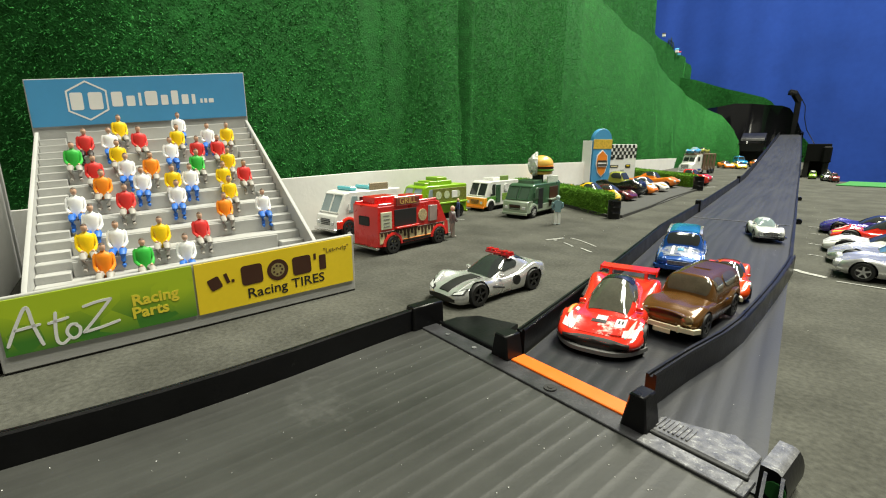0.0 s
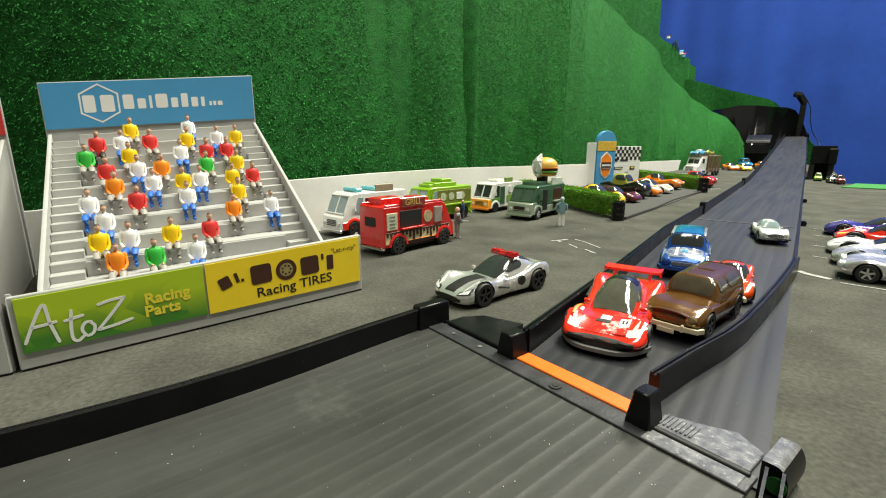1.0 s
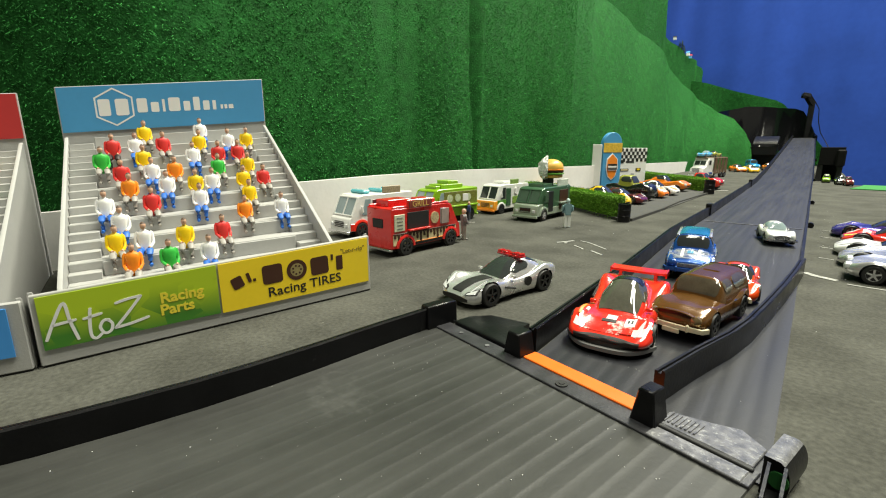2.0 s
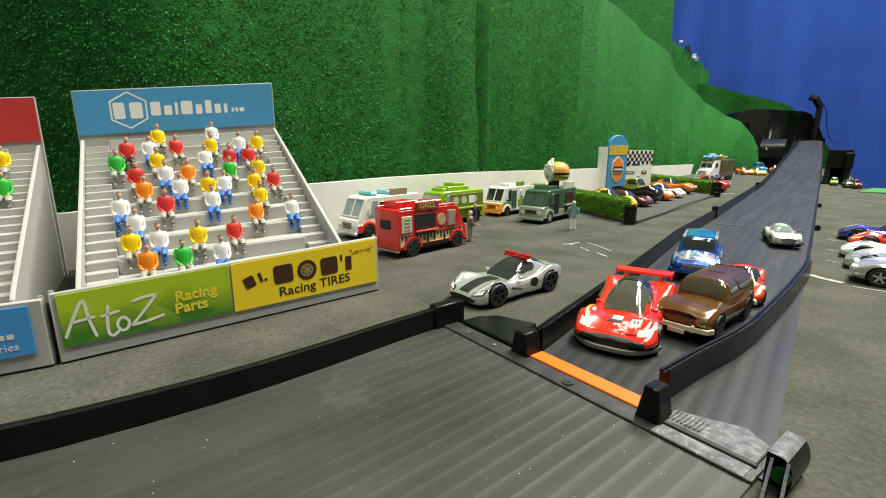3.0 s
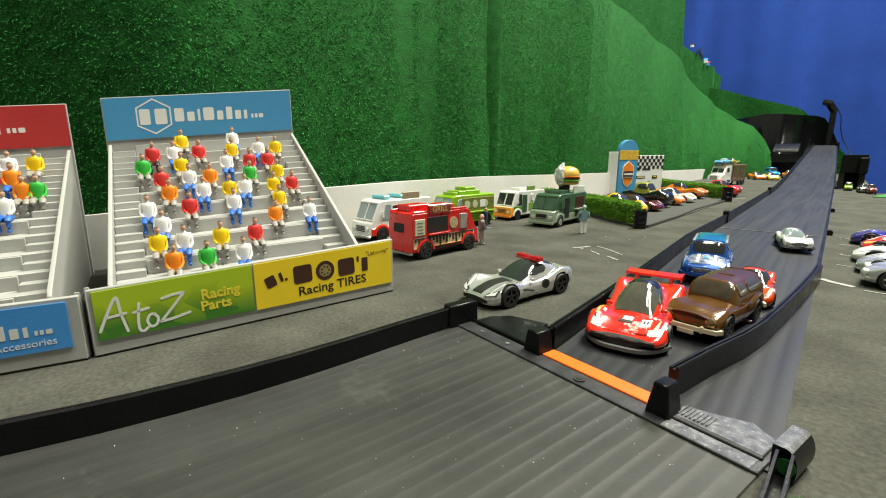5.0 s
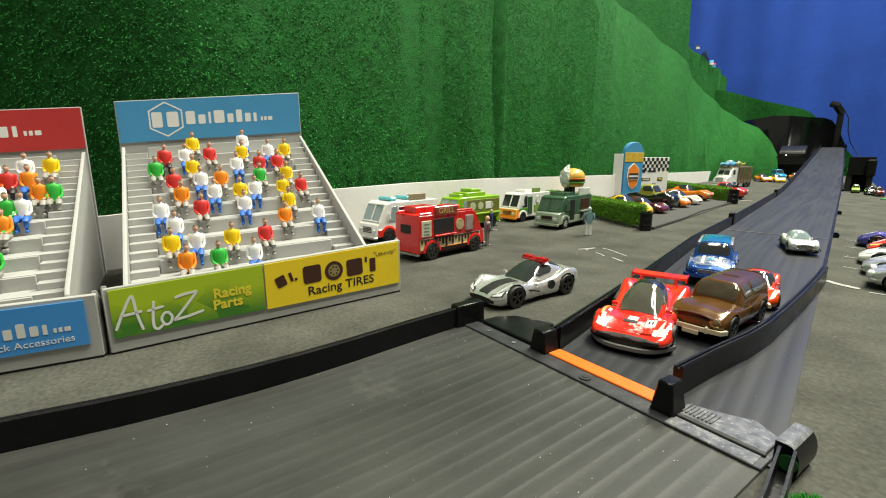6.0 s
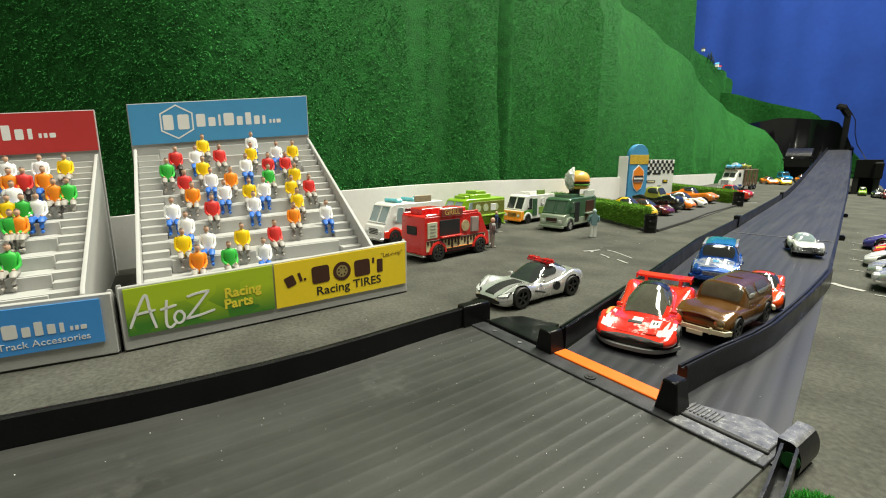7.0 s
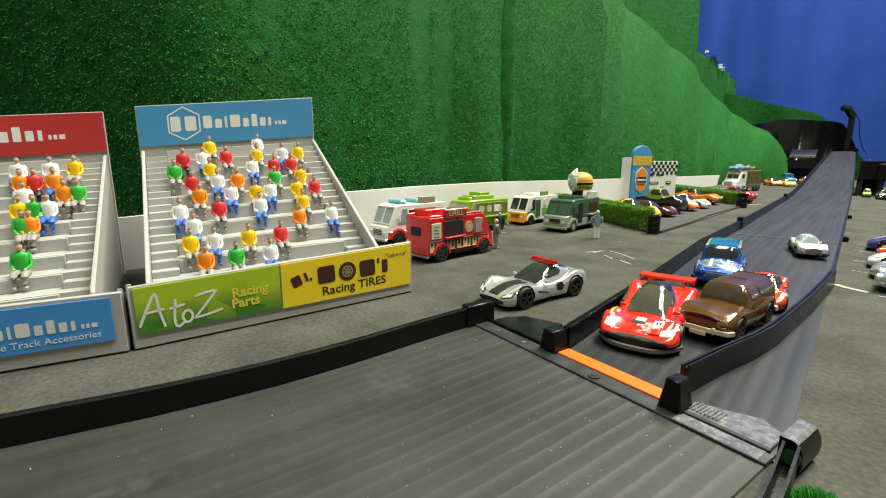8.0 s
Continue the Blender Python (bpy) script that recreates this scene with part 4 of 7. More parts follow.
STYLE = {
    # body: (x, width, low, top) as shares of length, half width and height; cabin: rear base, rear roof, front roof, front base, base height, base width, roof width
    # dip: hollow between the wings; bulge: rise of the wings over the wheels; square: how boxy the cabin's section is
    "gt": dict(body=[(-0.5, 0.66, 0.36, 0.62), (-0.47, 0.86, 0.26, 0.71), (-0.36, 1.0, 0.17, 0.72), (-0.20, 0.96, 0.14, 0.64), (-0.02, 0.89, 0.13, 0.57), (0.14, 0.92, 0.13, 0.58), (0.30, 1.0, 0.13, 0.58), (0.40, 0.95, 0.13, 0.50), (0.46, 0.84, 0.13, 0.41), (0.495, 0.60, 0.16, 0.31)],
               cabin=(-0.45, -0.19, -0.08, 0.16, 0.56, 0.82, 0.60), dip=0.035, bulge=0.13),
    "sport": dict(body=[(-0.5, 0.70, 0.34, 0.60), (-0.47, 0.86, 0.24, 0.68), (-0.36, 1.0, 0.16, 0.72), (-0.20, 0.98, 0.14, 0.66), (-0.02, 0.92, 0.13, 0.59), (0.14, 0.94, 0.13, 0.60), (0.30, 1.0, 0.14, 0.59), (0.40, 0.94, 0.13, 0.52), (0.46, 0.84, 0.13, 0.45), (0.5, 0.62, 0.17, 0.35)],
                  cabin=(-0.42, -0.17, -0.04, 0.17, 0.60, 0.82, 0.62), dip=0.02, bulge=0.11),
    "super": dict(body=[(-0.5, 0.72, 0.36, 0.62), (-0.46, 0.90, 0.22, 0.69), (-0.32, 1.0, 0.14, 0.71), (-0.14, 0.93, 0.12, 0.62), (0.04, 0.89, 0.11, 0.51), (0.20, 0.95, 0.11, 0.51), (0.32, 1.0, 0.10, 0.49), (0.41, 0.96, 0.13, 0.41), (0.465, 0.86, 0.18, 0.345), (0.492, 0.70, 0.215, 0.29)],
                  cabin=(-0.40, -0.10, -0.02, 0.25, 0.50, 0.66, 0.46), dip=0.06, bulge=0.11),
    "classic": dict(body=[(-0.5, 0.66, 0.36, 0.52), (-0.45, 0.86, 0.26, 0.62), (-0.33, 0.98, 0.18, 0.66), (-0.12, 0.96, 0.16, 0.61), (0.10, 0.95, 0.16, 0.63), (0.28, 1.0, 0.16, 0.65), (0.40, 0.96, 0.18, 0.61), (0.47, 0.84, 0.22, 0.54), (0.5, 0.66, 0.30, 0.46)],
                    cabin=(-0.38, -0.20, -0.03, 0.10, 0.62, 0.78, 0.58), dip=0.01, bulge=0.09),
    "wagon": dict(body=[(-0.5, 0.84, 0.24, 0.58), (-0.47, 0.92, 0.20, 0.62), (-0.30, 1.0, 0.16, 0.60), (0.0, 0.95, 0.16, 0.59), (0.16, 0.96, 0.16, 0.60), (0.32, 1.0, 0.16, 0.58), (0.43, 0.95, 0.17, 0.54), (0.48, 0.86, 0.20, 0.48), (0.5, 0.70, 0.26, 0.42)],
                  cabin=(-0.49, -0.455, 0.06, 0.165, 0.58, 0.91, 0.74), square=4.6, dip=-0.03, bulge=0.05),
    "pickup": dict(body=[(-0.5, 0.88, 0.30, 0.60), (-0.45, 0.96, 0.24, 0.62), (-0.30, 1.0, 0.20, 0.62), (0.0, 0.95, 0.20, 0.62), (0.16, 0.97, 0.20, 0.66), (0.32, 1.0, 0.20, 0.66), (0.43, 0.96, 0.20, 0.63), (0.48, 0.90, 0.22, 0.58), (0.5, 0.78, 0.28, 0.52)],
                   cabin=(-0.24, -0.18, 0.02, 0.15, 0.62, 0.90, 0.74), square=4.5, dip=0.0, bulge=0.08),
}


def bend(table, x):
    """Smooth reading of a (key, value...) table."""
    if x <= table[0][0]:
        return table[0][1:]
    if x >= table[-1][0]:
        return table[-1][1:]
    i = max(k for k in range(len(table) - 1) if table[k][0] <= x)
    a, b = table[i], table[i + 1]
    p, n = table[max(i - 1, 0)], table[min(i + 2, len(table) - 1)]
    h = b[0] - a[0]
    t = (x - a[0]) / h
    out = []
    for j in range(1, len(a)):
        ma = (b[j] - p[j]) / (b[0] - p[0]) * h
        mb = (n[j] - a[j]) / (n[0] - a[0]) * h
        out.append((2 * t ** 3 - 3 * t * t + 1) * a[j] + (t ** 3 - 2 * t * t + t) * ma + (3 * t * t - 2 * t ** 3) * b[j] + (t ** 3 - t * t) * mb)
    return tuple(out)


def ring_at(x, st, L, W, H, wheels):
    """The body's section at x, from sill to sill over the top, as (y, z) from the middle outwards."""
    wf, lo, hi = bend(st["body"], x)
    w = W / 2 * wf
    zl, zt = H * lo, H * hi
    hh = zt - zl
    rise = max(math.exp(-((x - wx) / 0.095) ** 2) for wx in wheels) * st["bulge"] * H
    dip = st["dip"] * H * min(1, max(0, (0.52 - x) / 0.12)) * (1 if x > 0 else 0.5)
    half = [(0.0, zt + 0.012 * H - dip), (0.46 * w, zt - dip * 0.7), (0.76 * w, zt + 0.75 * rise - 0.02 * hh), (0.93 * w, zt - 0.14 * hh + rise), (1.0 * w, zl + 0.56 * hh + 0.3 * rise), (0.985 * w, zl + 0.30 * hh), (0.90 * w, zl)]
    return smooth_line(half, 3)


def toy_car(name, m, label, category, L, W, H, style, body, roof=None, glass=None, rim=None, wr=0.0052, wheels=(-0.30, 0.31), group="", stripe=None, bumper=None, spoiler=None, lightbar=None, grille=True, lamps=LAMP_CLEAR, number="", skirt=None, scale=1.0, decals=(), cabin_paint=None, mirrors=None):
    e = empty(name, m @ Matrix.Scale(scale, 4), label, category, group)
    st = STYLE[style]
    rows = st["body"]
    glass, rim = glass or GLASS, rim or RIM
    bm = bmesh.new()
    rings = []
    for x in steps(rows[0][0], rows[-1][0], 58):
        half = ring_at(x, st, L, W, H, wheels)
        rings.append([(x * L, y, z) for y, z in half] + [(x * L, -y, z) for y, z in reversed(half[1:])])
    loft(bm, rings)
    # wheel openings: the skin is drawn to the arch and cut inside it
    ra = wr * 1.14
    for wx in wheels:
        c = Vector((wx * L, 0, wr))
        for v in bm.verts:
            if abs(v.co.y) > W * 0.435:
                d = Vector((v.co.x - c.x, 0, v.co.z - c.z))
                if abs(d.length - ra) < 0.0006:
                    d = d.normalized() * ra
                    v.co.x, v.co.z = c.x + d.x, c.z + d.z
        gone = [f for f in bm.faces if abs(f.calc_center_median().y) > W * 0.435 and (f.calc_center_median() - Vector((c.x, f.calc_center_median().y, c.z))).length < ra * 0.985]
        bmesh.ops.delete(bm, geom=gone, context="FACES")
    part("body", bm, body, e, smooth=50)
    bm = bmesh.new()
    box(bm, (0, 0, H * 0.17), (L * 0.86, W * 0.62, H * 0.12), 0.0004)
    part("chassis", bm, DARK, e)

    def top(x):
        return ring_at(x, st, L, W, H, wheels)[0][1]
    rb, rt, ft, fb, zb, wb, wt = st["cabin"]
    zb -= 0.10
    pw = st.get("square", 2.9)

    def crown(x):
        """Height share and half width of the cabin at x (share of length)."""
        if x < rt:
            t = max(0.0, (x - rb) / (rt - rb))
            h = 1 - (1 - t) ** (1.7 if rt - rb > 0.1 else 3.0)
        elif x > ft:
            t = max(0.0, (fb - x) / (fb - ft))
            h = 1 - (1 - t) ** 1.45
        else:
            t, h = 1, 1 + 0.03 * math.sin(math.pi * (x - rt) / (ft - rt))
        return max(0.0, h), W / 2 * (wb * 0.84 + wb * 0.16 * min(1, t * 1.5))

    def dome(x, phi, out=0.0):
        h, hw = crown(x)
        c, sn = math.cos(radians(phi)), math.sin(radians(phi))
        cy = math.copysign(abs(c) ** (2 / pw), c)
        sz = abs(sn) ** (2 / pw)
        lean = 1 - (1 - wt / wb) * sz * h
        return Vector((x * L, (hw * lean + out) * cy, zb * H + (H - zb * H) * h * sz + out * sz))

    def across(u):
        """The dome's angle at a share u of its half width."""
        return math.degrees(math.acos(math.copysign(abs(u) ** (pw / 2), u)))

    def up(k):
        """The dome's angle at a share k of its height."""
        return math.degrees(math.asin(min(1.0, k ** (pw / 2))))

    def dome_patch(nm, xs, phis, out, material, deep=0.0006):
        """A pane or panel lying on the dome; phis gives the angles at each x."""
        b2 = bmesh.new()
        rings2 = []
        for i, x in enumerate(xs):
            ps = phis(i / (len(xs) - 1))
            rings2.append([dome(x, p, out) for p in ps] + [dome(x, p, out - deep) for p in reversed(ps)])
        loft(b2, rings2)
        return part(nm, b2, material, e, smooth=45)
    bm = bmesh.new()
    loft(bm, [[dome(x, p) for p in steps(0, 180, 31)] for x in [rb + (fb - rb) * k for k in steps(0.004, 0.996, 34)]])
    part("cabin", bm, cabin_paint or body, e, smooth=60)

    def wide(u0, ends):
        """Angles across a pane whose corners are rounded off."""
        return lambda k: [across(u) for u in steps(u0 * (1 - ends * abs(2 * k - 1) ** 4), -u0 * (1 - ends * abs(2 * k - 1) ** 4), 13)]
    slope = fb - ft
    boxy = pw > 4
    dome_patch("windscreen", steps(ft + slope * (0.16 if boxy else 0.03), ft + slope * (0.72 if boxy else 0.84), 9), wide(0.84 if boxy else 0.88, 0.08), 0.00025, glass)
    dome_patch("rear_window", steps(rb + (rt - rb) * 0.42, rt - 0.004, 7), wide(0.74, 0.08), 0.00025, glass)
    for q in (0, 1):
        side = (lambda p: p) if q == 0 else (lambda p: 180 - p)
        lo_k = 0.46 if boxy else 0.48
        spans = ((ft - 0.14, ft + slope * 0.10), (rt + 0.08, ft - 0.18)) if style == "wagon" else ((rt + 0.02, ft + slope * 0.42),)
        for nm, (xa, xb) in zip(("side_window", "quarter_window"), spans):
            dome_patch(nm, steps(xa, xb, 9), lambda k: [side(up(v)) for v in steps(lo_k + 0.16 * abs(2 * k - 1) ** 5, (0.90 if boxy else 0.86) - 0.10 * abs(2 * k - 1) ** 5, 6)], 0.00025, glass)
    if roof:
        dome_patch("roof_panel", steps(rt - 0.008, ft + slope * 0.02, 9), wide(0.80, 0.06), 0.0004, roof)
    if mirrors:
        for sy in (-1, 1):
            bm = bmesh.new()
            p = dome(ft + slope * 0.55, 0)
            box(bm, (p.x, sy * (abs(p.y) + W * 0.035), H * (zb + 0.17)), (L * 0.030, W * 0.085, H * 0.085), H * 0.03, None, 0, 2)
            part("wing_mirror", bm, mirrors, e)

    def surf(x, y):
        half = ring_at(x, st, L, W, H, wheels)
        return interp([(p[0], p[1]) for p in half[:13]], abs(y))[0]
    for i, (x0, x1, y0, y1, dm) in enumerate(decals):
        bm = bmesh.new()
        rings = []
        for x in steps(x0, x1, 14):
            upper = [(x * L, y * W, surf(x, y * W) + 0.0002 + 0.0001 * min(i, 4)) for y in steps(y0, y1, 7)]
            rings.append(upper + [(p[0], p[1], p[2] - 0.0008) for p in reversed(upper)])
        loft(bm, rings)
        part("printed_mark", bm, dm, e)
    if stripe:
        smat, half_w = stripe
        bm = bmesh.new()
        rings = []
        for x in steps(fb - 0.01, 0.47, 30):
            upper = [(x * L, y * W, surf(x, y * W) + 0.0004) for y in steps(-half_w, half_w, 7)]
            rings.append(upper + [(p[0], p[1], p[2] - 0.0008) for p in reversed(upper)])
        loft(bm, rings)
        part("stripe", bm, smat, e)
    for s in (-1, 1):
        bm = bmesh.new()
        if style in ("classic", "wagon", "pickup"):
            zt = bend(rows, 0.46)[2] * H
            r0 = W * 0.075
            loft(bm, [[(0.462 * L + dx, s * W * 0.33 + r0 * k * math.cos(t), zt - 0.10 * H + r0 * k * math.sin(t)) for t in [2 * math.pi * i / 16 for i in range(16)]] for dx, k in ((0.0, 1.1), (0.0022, 1.1), (0.0024, 0.95), (0.0030, 0.6), (0.0032, 0.1))])
        else:
            rings = []
            for x in steps(0.325, 0.455, 9):
                k = (x - 0.325) / 0.13
                ya, yb = 0.375 - 0.075 * k - 0.016 * math.sin(math.pi * k), 0.385 - 0.065 * k + 0.016 * math.sin(math.pi * k)
                upper = [(x * L, s * y * W, surf(x, y * W) + 0.0004) for y in steps(ya, yb, 4)]
                rings.append(upper + [(p[0], p[1], p[2] - 0.0007) for p in reversed(upper)])
            loft(bm, rings)
        part("headlight", bm, lamps, e)
        bm = bmesh.new()
        box(bm, (-0.485 * L, s * W * 0.30, H * 0.52), (L * 0.02, W * 0.14, H * 0.09), H * 0.02)
        part("tail_light", bm, LAMP_RED, e)
    if grille:
        bm = bmesh.new()
        w5, lo5, hi5 = bend(rows, 0.49)
        box(bm, (0.487 * L, 0, H * (lo5 + (hi5 - lo5) * 0.42)), (L * 0.03, W * w5 * 0.62, H * 0.13), H * 0.03)
        part("grille", bm, DARK, e)
    if skirt:
        bm = bmesh.new()
        pts = [(0.512 - 0.17 * (abs(y) / 0.49) ** 3.4, y) for y in steps(0.49, -0.49, 31)]
        strip(bm, [(x * L, y * W, H * 0.07) for x, y in pts], [(-0.0013, 0), (0.0009, 0), (0.0009, H * 0.06), (-0.0013, H * 0.075)])
        part("front_splitter", bm, skirt, e)
        bm = bmesh.new()
        rings = []
        for y in steps(0.40, -0.40, 25):
            q = abs(y) / 0.40
            x, lo, hi = 0.498 - 0.085 * q ** 3, 0.10 + 0.02 * q * q, 0.245 + 0.10 * q * q - 0.12 * q ** 6
            rings.append([((x - 0.04) * L, y * W, lo * H), (x * L, y * W, lo * H), ((x - 0.006) * L, y * W, hi * H), ((x - 0.04) * L, y * W, hi * H)])
        loft(bm, rings)
        part("front_intake", bm, DARK, e, "curved black front intake")
    if bumper:
        for x in (0.510, -0.505):
            bm = bmesh.new()
            sgn = 1 if x > 0 else -1
            strip(bm, [((x - 0.05 * sgn) * L, 0.50 * W, H * 0.22), ((x + 0.002 * sgn) * L, 0.45 * W, H * 0.22), (x * L + 0.0010 * sgn, 0.2 * W, H * 0.22), (x * L + 0.0010 * sgn, -0.2 * W, H * 0.22), ((x + 0.002 * sgn) * L, -0.45 * W, H * 0.22), ((x - 0.05 * sgn) * L, -0.50 * W, H * 0.22)],
                  [(-0.0006, 0), (0.0006, 0), (0.0009, H * 0.04), (0.0006, H * 0.085), (-0.0006, H * 0.085)])
            for sy in (-1, 1):
                box(bm, (x * L + 0.0010 * sgn, sy * W * 0.24, H * 0.27), (0.0016, 0.0012, H * 0.15), 0.0004)
            part("bumper", bm, bumper, e)
    if spoiler:
        bm = bmesh.new()
        rings = []
        for y in steps(-0.39, 0.39, 15):
            q = abs(y) / 0.39
            x0, z0 = (-0.45 - 0.015 * (1 - q * q)) * L, H * (0.82 + 0.02 * q ** 3)
            rings.append([(x0 - 0.055 * L, y * W, z0), (x0 + 0.05 * L, y * W, z0 - H * 0.01), (x0 + 0.05 * L, y * W, z0 + H * 0.045), (x0 - 0.055 * L, y * W, z0 + H * 0.06)])
        loft(bm, rings)
        for s in (-1, 1):
            box(bm, (-0.44 * L, s * W * 0.25, H * 0.72), (L * 0.07, W * 0.05, H * 0.28), 0.0003, Euler((0, radians(-16), 0)).to_matrix())
            box(bm, (-0.455 * L, s * W * 0.39, H * 0.84), (L * 0.12, W * 0.025, H * 0.14), 0.0002)
        part("rear_wing", bm, spoiler, e)
    if lightbar:
        bm = bmesh.new()
        x0 = (rt + ft) / 2 * L + 0.001
        box(bm, (x0, 0, H * 1.045), (L * 0.075, W * 0.58, H * 0.07), 0.0004, None, 0, 2)
        for sy in (-0.24, -0.12, 0.12, 0.24):
            box(bm, (x0, sy * W, H * 1.10), (L * 0.060, W * 0.09, H * 0.09), 0.0004, None, 0, 2)
        box(bm, (x0, 0, H * 1.09), (L * 0.035, W * 0.12, H * 0.06), 0.0003)
        part("light_bar", bm, lightbar, e, "clear red light bar")
    if number:
        lettering("number", number, W * 0.15, Matrix.Translation((0.215 * L, W * 0.24, surf(0.215, W * 0.24) + 0.0009)) @ Matrix.Rotation(radians(4), 4, "Y") @ Matrix.Rotation(radians(90), 4, "Z"), BLACK_PRINT, e)
    for x in wheels:
        for s in (-1, 1):
            bm = bmesh.new()
            cyl(bm, (x * L, s * W * 0.37, wr * 1.0), wr * 0.96, W * 0.06, "y", 22)
            part("wheel_arch", bm, DARK, e)
            wheel(e, x * L, s * (W * 0.422), wr, W * 0.150, rim, 5)
    return e


SILVER = paint("silver", (0.78, 0.78, 0.78), 0.24, 0.68, 0.6)
RED = paint("red", (0.72, 0.030, 0.014), 0.2, coat=1.0)
BROWN = paint("metallic_brown", (0.130, 0.058, 0.014), 0.22, 0.25, 0.6)
BLUE = paint("metallic_blue", (0.02, 0.10, 0.42), 0.25, 0.3)
WHITE = paint("white", (0.86, 0.86, 0.83), 0.3)
ORANGE = paint("orange", (0.80, 0.20, 0.01), 0.3)
YELLOW = paint("yellow", (0.80, 0.50, 0.01), 0.3)
MAROON = paint("maroon", (0.12, 0.01, 0.015), 0.25, 0.2)
BLACKP = paint("black", (0.012, 0.012, 0.012), 0.25)
PURPLE = paint("purple", (0.06, 0.04, 0.28), 0.25, 0.3)
LIME = paint("lime", (0.24, 0.45, 0.01), 0.35, coat=0.3)
OLIVE = paint("olive", (0.28, 0.30, 0.04), 0.35, coat=0.3)
DKGREEN = paint("sage_green", (0.070, 0.150, 0.085), 0.32, 0.3, 0.4)
GREENGREY = paint("worn_grey_green", (0.40, 0.47, 0.37), 0.35, 0.4, 0.3)
SKYBLUE = paint("sky_blue", (0.10, 0.38, 0.66), 0.3)

SATIN_RIM = mat("satin_black_rim", (0.06, 0.06, 0.062), 0.22, 0.7, var=0.1, scale=300)


# a thin panel laid on the nose of a car body: y0 to y1 across, low(u) to high(u) in height, u from -1 to 1 across
def nose_panel(car, name, y0, y1, low, high, material, label="", lift=0.00025):
    shell = [c for c in car.children if c.name.split(".")[0] == "body"][0].data
    tree = BVHTree.FromPolygons([v.co for v in shell.vertices], [list(p.vertices) for p in shell.polygons])
    bm, n, k, rows = bmesh.new(), 18, 6, []
    for i in range(n + 1):
        u = -1 + 2 * i / n
        row = []
        for j in range(k + 1):
            y, z = y0 + (y1 - y0) * (u + 1) / 2, low(u) + (high(u) - low(u)) * j / k
            spot = tree.ray_cast(Vector((0.08, y, z)), Vector((-1, 0, 0)))[0]
            row.append(bm.verts.new((spot.x + lift, y, z)) if spot is not None and spot.x > 0.012 else None)
        rows.append(row)
    for i in range(n):
        for j in range(k):
            quad = (rows[i][j], rows[i + 1][j], rows[i + 1][j + 1], rows[i][j + 1])
            if None not in quad:
                bm.faces.new(quad)
    return part(name, bm, material, car, label)


PC = toy_car("police_car", pose(-0.1190, 0.1925, 0, 0, 0, -101), "silver die-cast police sports car with red light bar", "toy car", 0.0625, 0.0272, 0.0178, "gt", SILVER, rim=SATIN_RIM, wr=0.0056, stripe=(BLACK_PRINT, 0.115), lightbar=mat("clear_red_plastic", (0.50, 0.01, 0.015), 0.15, var=0.1, coat=0.8), number="3", glass=GLASS, mirrors=SILVER, grille=False)
for s in (-1, 1):
    bm = bmesh.new()
    cyl(bm, (-0.0066, s * 0.01235, 0.0076), 0.0024, 0.0012, "y", 20)
    part("door_roundel", bm, BLACK_PRINT, PC)
    bm = bmesh.new()
    box(bm, (0.0062, s * 0.0126, 0.0066), (0.0080, 0.0010, 0.0009), 0.0003, Euler((0, radians(-14), 0)).to_matrix())
    part("side_vent", bm, DARK, PC)
    bm = bmesh.new()
    box(bm, (0.0255, s * 0.0082, 0.0034), (0.0040, 0.0050, 0.0016), 0.0005, Euler((0, 0, radians(-24 * s))).to_matrix())
    part("fog_light", bm, LAMP_CLEAR, PC)
bm = bmesh.new()
loft(bm, [[(0.0296 - 0.0016 * (abs(y) / 0.0078) ** 2, y, z) for z in (0.0026, 0.0048 - 0.0008 * (abs(y) / 0.0078) ** 2)] + [(0.0266 - 0.0016 * (abs(y) / 0.0078) ** 2, y, z) for z in (0.0050, 0.0024)] for y in steps(-0.0078, 0.0078, 11)])
part("grille", bm, DARK, PC, "wide black front grille")
nose_panel(PC, "lower_intake", -0.0088, 0.0088, lambda u: 0.0028 + 0.0006 * u * u, lambda u: 0.0056 - 0.0008 * u * u, DARK)
for s in (-1, 1):
    nose_panel(PC, "headlight_surround", s * 0.0062, s * 0.0118, lambda u: 0.0066 + 0.0004 * u, lambda u: 0.0084 + 0.0012 * u, DARK)
    nose_panel(PC, "headlight", s * 0.0070, s * 0.0112, lambda u: 0.0070 + 0.0004 * u, lambda u: 0.0081 + 0.0010 * u, LAMP_CLEAR, lift=0.0006)
LIVERY = mat("red_and_white_livery_print", (0.66, 0.03, 0.02), 0.22, var=0.3, scale=260, coat=1.0, dirt=((0.82, 0.78, 0.72), 0.53, 150))
